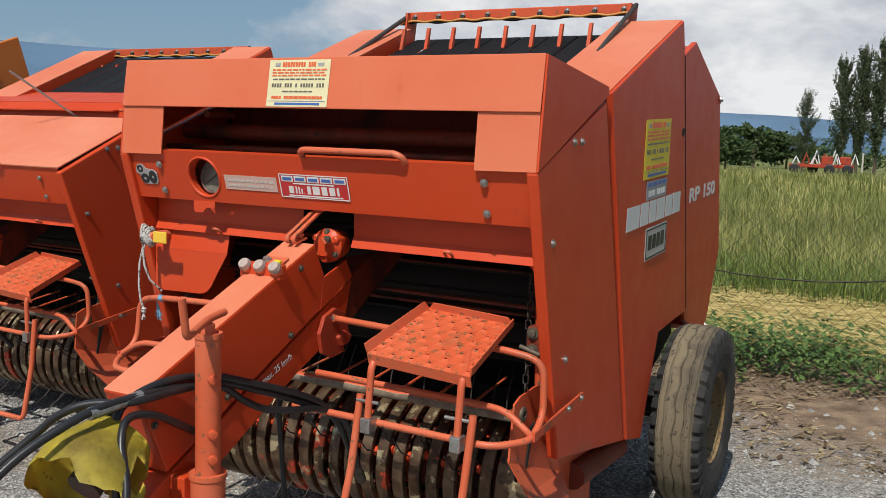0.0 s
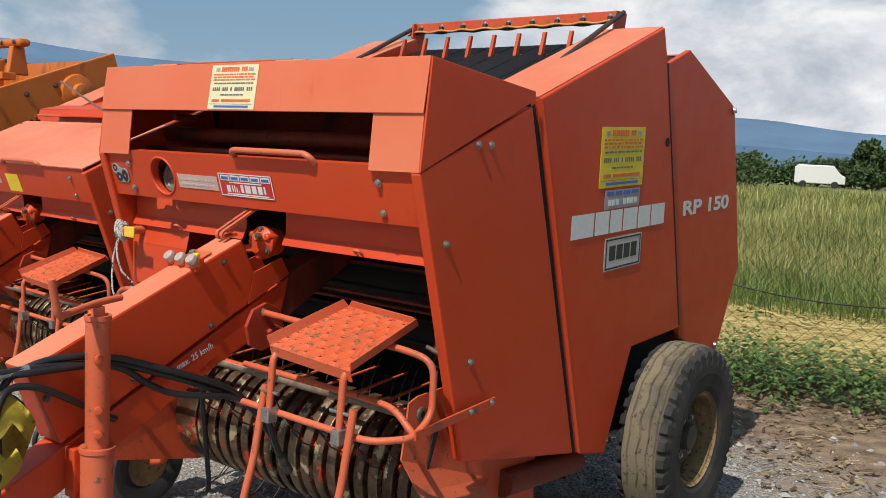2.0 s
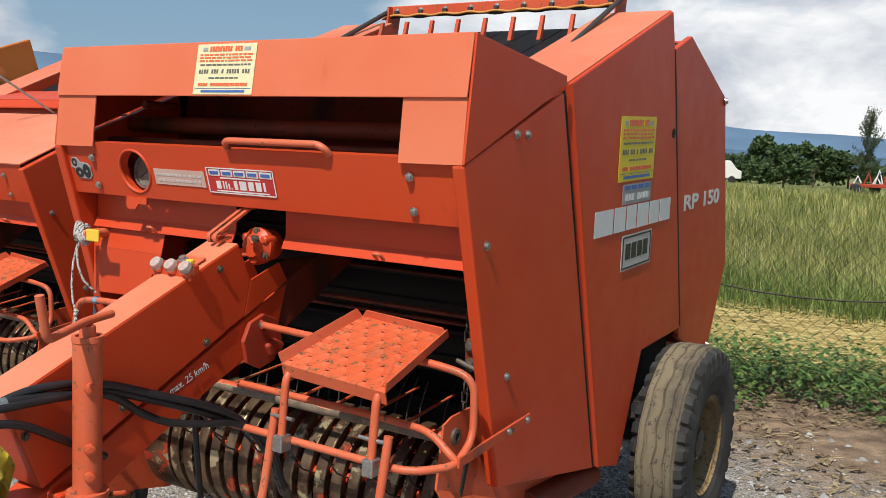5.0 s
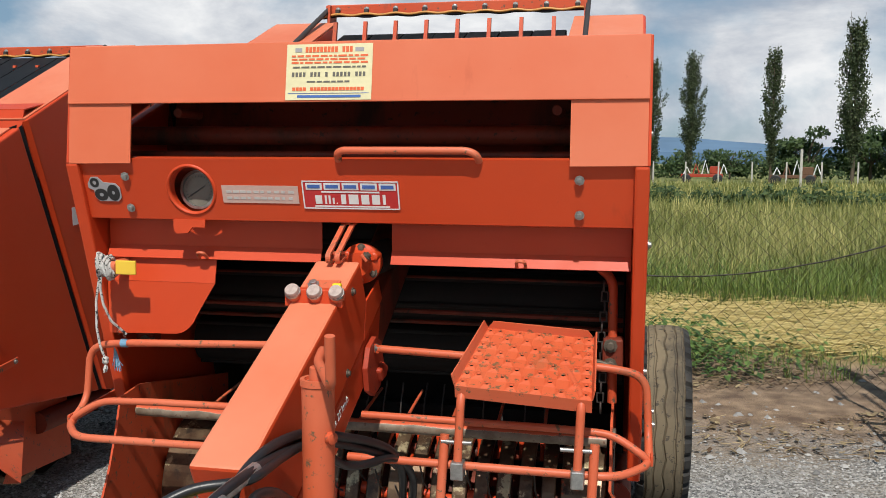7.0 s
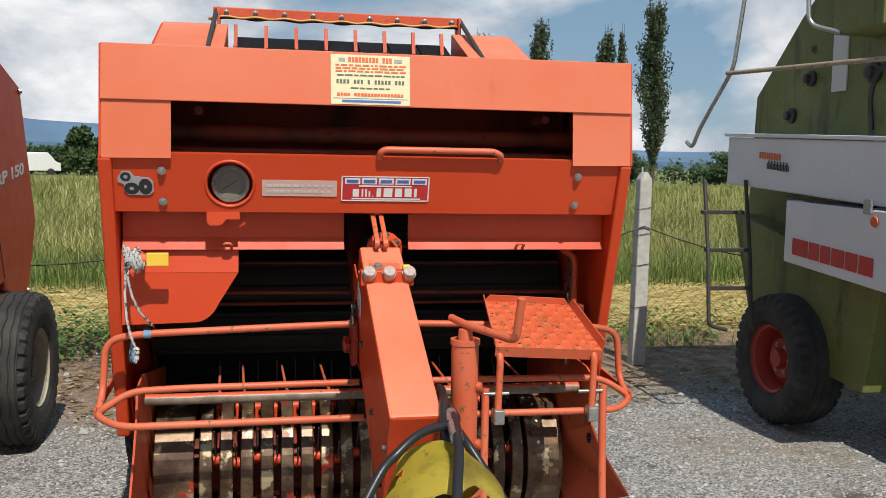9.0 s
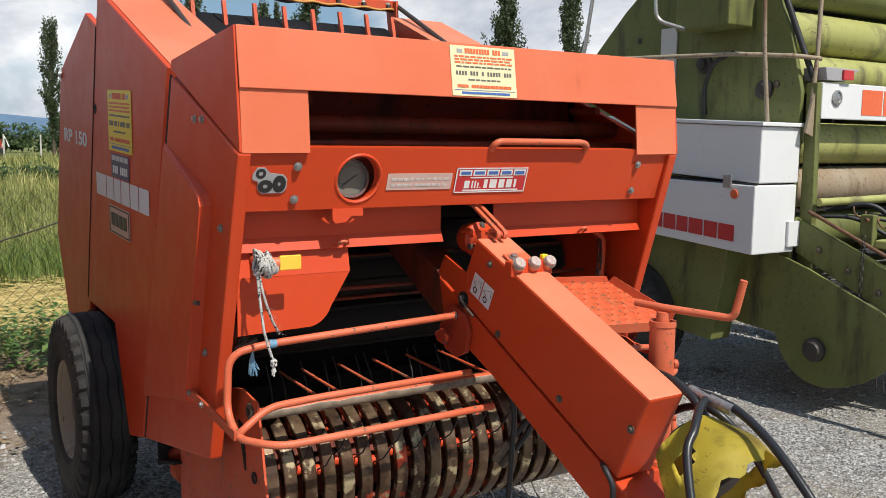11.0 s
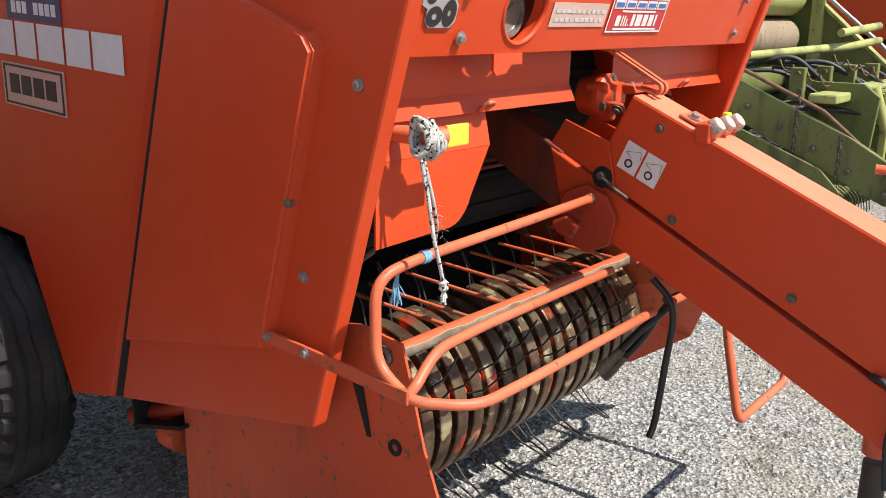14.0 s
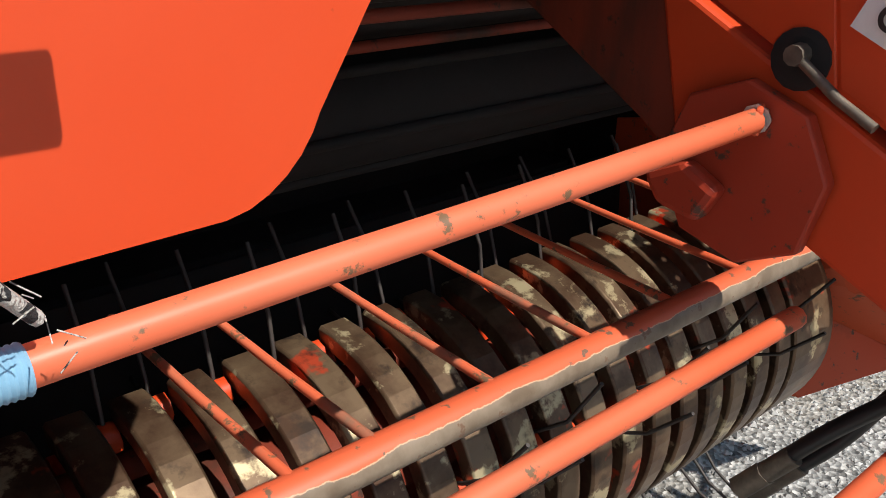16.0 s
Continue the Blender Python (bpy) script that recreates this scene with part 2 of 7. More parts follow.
def ground_material():
    m, n, l, b = material("ground", 0.95)
    geo = n.new("ShaderNodeNewGeometry")
    sep = n.new("ShaderNodeSeparateXYZ")
    l.new(geo.outputs["Position"], sep.inputs["Vector"])
    wob = n.new("ShaderNodeTexNoise")
    wob.inputs["Scale"].default_value, wob.inputs["Detail"].default_value = 0.9, 5.0
    l.new(geo.outputs["Position"], wob.inputs["Vector"])
    add = n.new("ShaderNodeMath")
    add.operation = "MULTIPLY_ADD"
    add.inputs[1].default_value = 1.6
    l.new(wob.outputs["Fac"], add.inputs[0])
    l.new(sep.outputs["Y"], add.inputs[2])
    depth = n.new("ShaderNodeMapRange")
    depth.inputs["From Min"].default_value, depth.inputs["From Max"].default_value = 0.0, 20.0
    l.new(add.outputs["Value"], depth.inputs["Value"])

    def pos_noise(scale, detail=5.0):
        t = n.new("ShaderNodeTexNoise")
        t.inputs["Scale"].default_value, t.inputs["Detail"].default_value = scale, detail
        l.new(geo.outputs["Position"], t.inputs["Vector"])
        return t.outputs["Fac"]

    vor = n.new("ShaderNodeTexVoronoi")
    vor.inputs["Scale"].default_value = 78.0
    l.new(geo.outputs["Position"], vor.inputs["Vector"])
    grey = n.new("ShaderNodeSeparateColor")
    l.new(vor.outputs["Color"], grey.inputs["Color"])
    gravel = band(n, l, grey.outputs["Red"], 0.0, 1.0, (0.085, 0.083, 0.080, 1), (0.46, 0.45, 0.43, 1))
    gravel = mixed(n, l, band(n, l, pos_noise(0.9), 0.42, 0.75), gravel, (0.27, 0.225, 0.165, 1))
    gravel = mixed(n, l, band(n, l, pos_noise(3.5), 0.60, 0.72), gravel, (0.10, 0.088, 0.070, 1))
    dirt = band(n, l, pos_noise(7.0), 0.3, 0.7, (0.115, 0.070, 0.043, 1), (0.34, 0.235, 0.148, 1))
    hay = band(n, l, pos_noise(5.0), 0.3, 0.7, (0.22, 0.17, 0.05, 1), (0.52, 0.40, 0.15, 1))
    grass = band(n, l, pos_noise(0.35), 0.3, 0.7, (0.095, 0.13, 0.028, 1), (0.22, 0.21, 0.065, 1))

    def zone(lo, hi):
        return band(n, l, depth.outputs["Result"], lo / 20, hi / 20)

    c = mixed(n, l, zone(3.2, 4.2), gravel, dirt)
    c = mixed(n, l, zone(5.7, 6.4), c, hay)
    c = mixed(n, l, zone(8.0, 8.7), c, grass)
    l.new(c, b.inputs["Base Color"])
    bump(n, l, b, vor.outputs["Distance"], 0.9, 0.012)
    return m


GROUND = ground_material()


def leafy(name, a, c2, patch=0.0):
    m, n, l, b = material(name, 0.6)
    geo = n.new("ShaderNodeNewGeometry")
    c = band(n, l, geo.outputs["Random Per Island"], 0.0, 1.0, a, c2)
    if patch:
        t = n.new("ShaderNodeTexNoise")
        t.inputs["Scale"].default_value, t.inputs["Detail"].default_value = patch, 3.0
        l.new(geo.outputs["Position"], t.inputs["Vector"])
        c = mixed(n, l, band(n, l, t.outputs["Fac"], 0.42, 0.62), c, tuple(v * 0.8 for v in a[:3]) + (1,))
    l.new(c, b.inputs["Base Color"])
    tr = n.new("ShaderNodeBsdfTranslucent")
    l.new(c, tr.inputs["Color"])
    ms = n.new("ShaderNodeMixShader")
    ms.inputs[0].default_value = 0.3
    o = n["Material Output"]
    l.new(b.outputs["BSDF"], ms.inputs[1])
    l.new(tr.outputs["BSDF"], ms.inputs[2])
    l.new(ms.outputs["Shader"], o.inputs["Surface"])
    return m


GRASS = leafy("grass_blades", (0.16, 0.20, 0.040, 1), (0.60, 0.52, 0.20, 1), 0.45)
GRASS_LOW = leafy("green_grass_blades", (0.075, 0.15, 0.025, 1), (0.30, 0.36, 0.09, 1))
STRAW = leafy("cut_hay", (0.34, 0.26, 0.075, 1), (0.72, 0.58, 0.25, 1))
LITTER = leafy("dry_litter", (0.10, 0.055, 0.030, 1), (0.46, 0.36, 0.20, 1))
WEED = leafy("weed_leaves", (0.045, 0.105, 0.022, 1), (0.17, 0.27, 0.065, 1))
POPLAR = leafy("poplar_leaves", (0.025, 0.045, 0.016, 1), (0.105, 0.135, 0.060, 1))
BUSH = leafy("bush_leaves", (0.025, 0.055, 0.014, 1), (0.085, 0.13, 0.04, 1))
BARK = plain("bark", (0.11, 0.085, 0.06, 1), 0.9)


def stone_material():
    m, n, l, b = material("gravel_stone", 0.9)
    geo = n.new("ShaderNodeNewGeometry")
    l.new(band(n, l, geo.outputs["Random Per Island"], 0.0, 1.0, (0.13, 0.127, 0.122, 1), (0.46, 0.455, 0.44, 1)), b.inputs["Base Color"])
    return m


STONE = stone_material()


# Ridge colour with the haze of distance and a faint glow mixed in.
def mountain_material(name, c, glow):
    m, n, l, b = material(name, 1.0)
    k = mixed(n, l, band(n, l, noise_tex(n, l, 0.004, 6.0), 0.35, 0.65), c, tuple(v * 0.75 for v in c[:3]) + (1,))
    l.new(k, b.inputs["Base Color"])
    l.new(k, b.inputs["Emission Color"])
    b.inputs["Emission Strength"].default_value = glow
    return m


# ---- mesh helpers ----
def part(name, bm, mat, parent=None, label="", smooth=False):
    me = bpy.data.meshes.new(name)
    bmesh.ops.recalc_face_normals(bm, faces=bm.faces)
    if smooth:
        for fc in bm.faces:
            fc.smooth = True
    bm.to_mesh(me)
    bm.free()
    for mt in (mat if isinstance(mat, list) else [mat]):
        me.materials.append(mt)
    ob = new(name, me)
    ob.parent = parent
    if label:
        ob["label"] = label
    return ob


def share(name, data, parent, m):
    ob = new(name, data)
    ob.parent = parent
    ob.matrix_basis = m
    return ob


def empty(name, m=None):
    ob = new(name)
    if m is not None:
        ob.matrix_basis = m
    return ob


def add_box(bm, lo, hi, bevel=0.0):
    vs = [bm.verts.new((x, y, z)) for x in (lo[0], hi[0]) for y in (lo[1], hi[1]) for z in (lo[2], hi[2])]
    fs = [bm.faces.new([vs[i] for i in q]) for q in ((0, 1, 3, 2), (4, 6, 7, 5), (0, 4, 5, 1), (2, 3, 7, 6), (0, 2, 6, 4), (1, 5, 7, 3))]
    if bevel:
        bmesh.ops.bevel(bm, geom=list({e for f in fs for e in f.edges}), offset=bevel, segments=2, affect="EDGES", profile=0.5)


def add_prism(bm, poly, axis, a, b, bevel=0.0):
    """A polygon given in the two other axes, drawn out along an axis from a to b."""
    def at(p, v):
        return {"x": (v, p[0], p[1]), "y": (p[0], v, p[1]), "z": (p[0], p[1], v)}[axis]
    lo, hi = [bm.verts.new(at(p, a)) for p in poly], [bm.verts.new(at(p, b)) for p in poly]
    fs = [bm.faces.new(lo), bm.faces.new(hi[::-1])]
    for i in range(len(poly)):
        j = (i + 1) % len(poly)
        fs.append(bm.faces.new((lo[i], lo[j], hi[j], hi[i])))
    if bevel:
        bmesh.ops.recalc_face_normals(bm, faces=fs)
        bmesh.ops.bevel(bm, geom=list({e for f in fs for e in f.edges}), offset=bevel, segments=2, affect="EDGES", profile=0.5)


def add_sheet(bm, pts, thick, bevel=0.0):
    """A flat polygon in space with a thickness to both sides."""
    p = [Vector(q) for q in pts]
    nrm = Vector((0, 0, 0))
    for i in range(len(p)):
        nrm += p[i].cross(p[(i + 1) % len(p)])
    nrm.normalize()
    lo, hi = [bm.verts.new(q - nrm * thick / 2) for q in p], [bm.verts.new(q + nrm * thick / 2) for q in p]
    fs = [bm.faces.new(lo[::-1]), bm.faces.new(hi)]
    for i in range(len(p)):
        j = (i + 1) % len(p)
        fs.append(bm.faces.new((lo[i], lo[j], hi[j], hi[i])))
    if bevel:
        bmesh.ops.recalc_face_normals(bm, faces=fs)
        bmesh.ops.bevel(bm, geom=list({e for f in fs for e in f.edges}), offset=bevel, segments=2, affect="EDGES", profile=0.5)


def rounded(pts, radius, steps=6):
    """A path with its corners rounded off."""
    p = [Vector(q) for q in pts]
    out = [p[0]]
    for a, b, c in zip(p, p[1:], p[2:]):
        u, v = (a - b), (c - b)
        r = min(radius, u.length * 0.49, v.length * 0.49)
        s, e = b + u.normalized() * r, b + v.normalized() * r
        for k in range(steps + 1):
            t = k / steps
            out.append(s * (1 - t) ** 2 + b * 2 * t * (1 - t) + e * t * t)
    return out + [p[-1]]


def add_tube(bm, pts, r, sides=10, radius=0.0, taper=1.0):
    p = rounded(pts, radius) if radius else [Vector(q) for q in pts]
    up = None
    rings = []
    for i, q in enumerate(p):
        d = (p[min(i + 1, len(p) - 1)] - p[max(i - 1, 0)]).normalized()
        if up is None:
            up = d.orthogonal().normalized()
        up = (up - d * up.dot(d)).normalized()
        side = d.cross(up)
        rr = r * (1 + (taper - 1) * i / max(1, len(p) - 1))
        rings.append([bm.verts.new(q + (up * math.cos(a) + side * math.sin(a)) * rr) for a in (2 * math.pi * k / sides for k in range(sides))])
    for a, b in zip(rings, rings[1:]):
        for k in range(sides):
            f = bm.faces.new((a[k], a[(k + 1) % sides], b[(k + 1) % sides], b[k]))
            f.smooth = True
    for ring, face in ((rings[0], bm.faces.new(rings[0][::-1])), (rings[-1], bm.faces.new(rings[-1]))):
        for e in face.edges:
            e.smooth = False


def add_lathe(bm, profile, centre, axis="x", n=36, close=False):
    """Turns (along, radius) pairs round an axis through the centre."""
    rings = []
    for s, r in profile:
        ring = []
        for k in range(n):
            a = 2 * math.pi * k / n
            v = (s, r * math.cos(a), r * math.sin(a)) if axis == "x" else (r * math.cos(a), s, r * math.sin(a)) if axis == "y" else (r * math.cos(a), r * math.sin(a), s)
            ring.append(bm.verts.new(Vector(centre) + Vector(v)))
        rings.append(ring)
    pairs = list(zip(rings, rings[1:])) + ([(rings[-1], rings[0])] if close else [])
    for a, b in pairs:
        for k in range(n):
            f = bm.faces.new((a[k], a[(k + 1) % n], b[(k + 1) % n], b[k]))
            f.smooth = True
    if not close:
        bm.faces.new(rings[0][::-1])
        bm.faces.new(rings[-1])
    # crisp edges where the profile turns sharply
    m = len(profile)
    for i, ring in enumerate(rings):
        if not close and i in (0, m - 1):
            sharp = True
        else:
            p, q, r = Vector(profile[i - 1]), Vector(profile[i]), Vector(profile[(i + 1) % m])
            sharp = (q - p).length > 1e-6 and (r - q).length > 1e-6 and (q - p).angle(r - q) > 0.7
        if sharp:
            for k in range(n):
                e = bm.edges.get((ring[k], ring[(k + 1) % n]))
                if e:
                    e.smooth = False


def sheet(name, pts, mat, parent, thick=0.004, bevel=0.0, label=""):
    bm = bmesh.new()
    add_sheet(bm, pts, thick, bevel)
    return part(name, bm, mat, parent, label)


def prism(name, poly, axis, a, b, mat, parent, bevel=0.0, label=""):
    bm = bmesh.new()
    add_prism(bm, poly, axis, a, b, bevel)
    return part(name, bm, mat, parent, label)


def box(name, lo, hi, mat, parent, bevel=0.0, label=""):
    bm = bmesh.new()
    add_box(bm, lo, hi, bevel)
    return part(name, bm, mat, parent, label)


def tube(name, pts, r, mat, parent, radius=0.0, sides=10, label="", taper=1.0):
    bm = bmesh.new()
    add_tube(bm, pts, r, sides, radius, taper)
    return part(name, bm, mat, parent, label)


def lathe(name, profile, centre, axis, mat, parent, n=36, label="", close=False):
    bm = bmesh.new()
    add_lathe(bm, profile, centre, axis, n, close)
    return part(name, bm, mat, parent, label)


def worn_bar():
    """Red tube rubbed bare along its lower front."""
    m, n, l, b = material("rubbed_bar_paint", 0.45)
    tc = n.new("ShaderNodeTexCoord")
    side = n.new("ShaderNodeVectorMath")
    side.operation = "DOT_PRODUCT"
    side.inputs[1].default_value = (0.0, -6.0, -9.0)
    l.new(tc.outputs["Object"], side.inputs[0])
    mix_in = n.new("ShaderNodeMath")
    mix_in.operation = "MULTIPLY_ADD"
    mix_in.inputs[1].default_value = 0.26
    l.new(noise_tex(n, l, 9.0, 8.0, 0.68), mix_in.inputs[0])
    centred = n.new("ShaderNodeMath")
    l.new(side.outputs["Value"], centred.inputs[0])
    centred.inputs[1].default_value = 0.42
    l.new(centred.outputs["Value"], mix_in.inputs[2])
    bare = band(n, l, mix_in.outputs["Value"], 0.545, 0.555)
    pale = band(n, l, mix_in.outputs["Value"], 0.535, 0.543)
    metal = mixed(n, l, band(n, l, noise_tex(n, l, 30.0, 5.0), 0.35, 0.65), (0.13, 0.095, 0.065, 1), (0.22, 0.175, 0.13, 1))
    c = mixed(n, l, pale, (0.57, 0.10, 0.04, 1), (0.52, 0.34, 0.22, 1))
    c = mixed(n, l, bare, c, metal)
    c = mixed(n, l, band(n, l, noise_tex(n, l, 60.0, 4.0), 0.62, 0.66), c, (0.14, 0.08, 0.05, 1))
    l.new(c, b.inputs["Base Color"])
    bump(n, l, b, noise_tex(n, l, 40.0, 4.0), 0.2, 0.002)
    return m


WORN_BAR = worn_bar()


# ---- ground and distance ----
def build_ground():
    bm = bmesh.new()
    xs = [-2500, -900, -300, -100, -40, -20] + [-12 + 0.6 * i for i in range(41)] + [20, 40, 100, 300, 900, 2500]
    ys = [-2500, -300, -40, -12] + [-6 + 0.5 * i for i in range(45)] + [24, 40, 70, 120, 300, 900, 2500]
    def height(x, y):
        near = max(0.0, min(1.0, (y - 3.0) / 3.0))
        return 0.05 * near * noise.noise(Vector((x * 0.6, y * 0.6, 0))) + (0.02 if y > 3.2 else 0.0) * near
    grid = [[bm.verts.new((x, y, height(x, y))) for x in xs] for y in ys]
    for a, b in zip(grid, grid[1:]):
        for i in range(len(xs) - 1):
            f = bm.faces.new((a[i], a[i + 1], b[i + 1], b[i]))
            f.smooth = True
    tagged(part("ground", bm, GROUND), "grey gravel yard, dirt edge and hay meadow", "ground", kind="structure")


build_ground()


def mesh_from(name, verts, faces, mat):
    me = bpy.data.meshes.new(name)
    me.from_pydata(verts, [], faces)
    me.materials.append(mat)
    return new(name, me)


def mountain(name, label, dist, az0, az1, heights, mat):
    """A far ridge, seen against the sky: heights are tangents over the horizon at even steps."""
    n = 160
    verts, faces = [], []
    for i in range(n + 1):
        t = i / n * (len(heights) - 1)
        k = min(int(t), len(heights) - 2)
        u = t - k
        u = u * u * (3 - 2 * u)
        h = heights[k] * (1 - u) + heights[k + 1] * u
        h += 0.0025 * noise.fractal(Vector((i * 0.13, dist * 0.01, 0)), 1.0, 2.0, 5)
        a = radians(az0 + (az1 - az0) * i / n)
        for back, z in ((0.0, -20), (0.0, dist * h * 0.45), (dist * 0.12, dist * h * 1.12), (dist * 0.3, -20)):
            verts.append(((dist + back) * math.sin(a), (dist + back) * math.cos(a), z))
        if i:
            q = 4 * i
            faces += [(q - 4 + j, q + j, q + j + 1, q - 3 + j) for j in range(3)]
    tagged(mesh_from(name, verts, faces, mat), label, "mountain", kind="structure")


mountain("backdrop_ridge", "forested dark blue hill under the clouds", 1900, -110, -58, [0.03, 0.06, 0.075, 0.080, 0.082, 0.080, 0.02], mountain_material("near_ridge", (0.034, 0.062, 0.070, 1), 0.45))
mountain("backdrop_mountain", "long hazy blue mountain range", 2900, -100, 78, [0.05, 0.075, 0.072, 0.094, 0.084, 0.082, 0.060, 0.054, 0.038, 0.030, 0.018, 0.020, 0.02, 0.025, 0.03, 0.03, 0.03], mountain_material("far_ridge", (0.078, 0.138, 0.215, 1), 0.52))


def blades(name, label, count, area, height, width, mat, bend=0.35, spread=0.10, per=5, seed=1, falloff=1.0, ground_z=0.0, noise_cut=-1.0):
    """Tufts of grass, one sheet of loose blades. falloff > 1 packs them towards the near edge."""
    rnd = random.Random(seed)
    verts, faces = [], []
    x0, x1, y0, y1 = area
    for _ in range(count):
        v = rnd.random() ** falloff
        y = y0 + (y1 - y0) * v
        x = x0 + (x1 - x0) * rnd.random()
        x *= 1.0 + max(0.0, (y - 10) * 0.02)
        if noise.noise(Vector((x * 0.5, y * 0.5, seed))) < noise_cut:
            continue
        grow = 1.0 + max(0.0, (y - 12) * 0.022)
        for _ in range(per):
            a = rnd.uniform(0, 6.283)
            h = height * rnd.uniform(0.55, 1.2)
            w = width * rnd.uniform(0.7, 1.3) * grow
            bx, by = x + rnd.uniform(-spread, spread) * grow, y + rnd.uniform(-spread, spread) * grow
            dx, dy = math.cos(a), math.sin(a)
            lean = bend * h * rnd.uniform(0.2, 1.2)
            i = len(verts)
            sx, sy = -dy * w / 2, dx * w / 2
            verts += [(bx - sx, by - sy, ground_z), (bx + sx, by + sy, ground_z),
                      (bx + dx * lean * 0.35 + sx * 0.8, by + dy * lean * 0.35 + sy * 0.8, ground_z + h * 0.6), (bx + dx * lean * 0.35 - sx * 0.8, by + dy * lean * 0.35 - sy * 0.8, ground_z + h * 0.6),
                      (bx + dx * lean, by + dy * lean, ground_z + h)]
            faces += [(i, i + 1, i + 2, i + 3), (i + 3, i + 2, i + 4)]
    tagged(mesh_from(name, verts, faces, mat), label, "grass", kind="stuff")


def leaf_cloud(verts, faces, rnd, centre, radii, count, size, shell=0.55):
    for _ in range(count):
        d = Vector((rnd.gauss(0, 1), rnd.gauss(0, 1), rnd.gauss(0, 1))).normalized() * (shell + (1 - shell) * rnd.random())
        c = Vector(centre) + Vector((d.x * radii[0], d.y * radii[1], d.z * radii[2]))
        u = Vector((rnd.gauss(0, 1), rnd.gauss(0, 1), rnd.gauss(0, 1))).normalized()
        v = u.orthogonal().normalized()
        s = size * rnd.uniform(0.6, 1.4)
        i = len(verts)
        verts += [tuple(c + u * s), tuple(c + v * s * 0.6), tuple(c - u * s), tuple(c - v * s * 0.6)]
        faces.append((i, i + 1, i + 2, i + 3))


def polar(az, dist):
    a = radians(az)
    return dist * math.sin(a), dist * math.cos(a)


def poplar(az, dist, height, width=1.0, seed=0, label="tall slender Lombardy poplar at the field edge", sparse=1.0):
    """Steep limbs hugging the trunk, leaves strung along them, thin twigs over the top."""
    rnd = random.Random(seed)
    x, y = polar(az, dist)
    top = empty("poplar_tree", Matrix.Translation((x, y, 0)))
    bm = bmesh.new()
    lean = rnd.uniform(-0.02, 0.02)
    add_tube(bm, [(0, 0, -0.3), (0.05, 0, height * 0.3), (lean * height, 0, height * 0.95)], height * 0.014, 7, taper=0.12)
    verts, faces = [], []
    bulge = [rnd.uniform(0.55, 1.0) for _ in range(9)]
    for k in range(int(125 * sparse)):
        t = 0.10 + 0.80 * rnd.random()
        z0 = height * t
        a = rnd.uniform(0, 6.283)
        shape = min(1.0, (t - 0.04) / 0.26) ** 0.9 * min(1.0, (1.06 - t) / 0.50) ** 0.7
        reach = width * 1.30 * shape * bulge[int(t * 9 + a) % 9] * rnd.uniform(0.35, 1.0)
        up = height * rnd.uniform(0.09, 0.17)
        tip = Vector((math.cos(a) * reach + lean * z0, math.sin(a) * reach, min(z0 + up, height * 1.02)))
        base = Vector((lean * z0, 0, z0))
        out = Vector((math.cos(a), math.sin(a), 0))
        if k % 4 == 0:
            add_tube(bm, [base, base.lerp(tip, 0.5) + out * reach * 0.15, tip + Vector((0, 0, height * rnd.uniform(0.01, 0.06)))], height * 0.0030, 4, taper=0.25)
        for _ in range(78):
            u = rnd.random() ** 0.75
            p = base.lerp(tip, u) + out * reach * 0.35 * u * (1 - u) + Vector((rnd.gauss(0, 0.075), rnd.gauss(0, 0.075), rnd.gauss(0, 0.20))) * height / 11
            d = Vector((rnd.gauss(0, 0.6), rnd.gauss(0, 0.6), rnd.gauss(0, 1))).normalized()
            w = d.orthogonal().normalized()
            w.rotate(Matrix.Rotation(rnd.uniform(0, 6.283), 3, d))
            q = height * 0.0068 * rnd.uniform(0.6, 1.5)
            i = len(verts)
            verts += [tuple(p + d * q), tuple(p + w * q * 0.65), tuple(p - d * q), tuple(p - w * q * 0.65)]
            faces.append((i, i + 1, i + 2, i + 3))
    for k in range(6):
        x0 = rnd.uniform(-0.25, 0.25) * width
        add_tube(bm, [(x0 + lean * height * 0.8, rnd.uniform(-0.2, 0.2), height * 0.82), (x0 * 1.1 + lean * height, 0, height * rnd.uniform(0.98, 1.10))], height * 0.0028, 4, taper=0.3)
    part("trunk", bm, BARK, top)
    crown = mesh_from("crown", verts, faces, POPLAR)
    crown.parent = top
    tagged(top, label, "tree")


def bush(az, dist, height, width, seed, label="rounded dark green tree at the field edge", depth=None, name="broadleaf_tree"):
    rnd = random.Random(seed)
    x, y = polar(az, dist)
    top = empty(name, Matrix.Translation((x, y, 0)))
    bm = bmesh.new()
    add_tube(bm, [(0, 0, -0.2), (0, 0, height * 0.5), (width * 0.08, 0, height * 0.8)], height * 0.03, 6, taper=0.4)
    for k in range(5):
        a = k * 1.3
        add_tube(bm, [(0, 0, height * 0.3), (math.cos(a) * width * 0.3, math.sin(a) * width * 0.2, height * 0.62)], height * 0.014, 5, taper=0.4)
    part("trunk", bm, BARK, top)
    verts, faces = [], []
    for k in range(22):
        a, u = rnd.uniform(0, 6.283), rnd.random() ** 0.5
        z = height * rnd.uniform(0.2, 0.85)
        r = math.sqrt(max(0.05, 1 - ((z / height - 0.45) / 0.55) ** 2))
        leaf_cloud(verts, faces, rnd, (math.cos(a) * u * width * 0.42 * r, math.sin(a) * u * width * 0.3 * r, z), (width * 0.18, width * 0.15, height * 0.14), 110, 0.045 * height, 0.4)
    crown = mesh_from("crown", verts, faces, BUSH)
    crown.parent = top
    tagged(top, label, "tree")


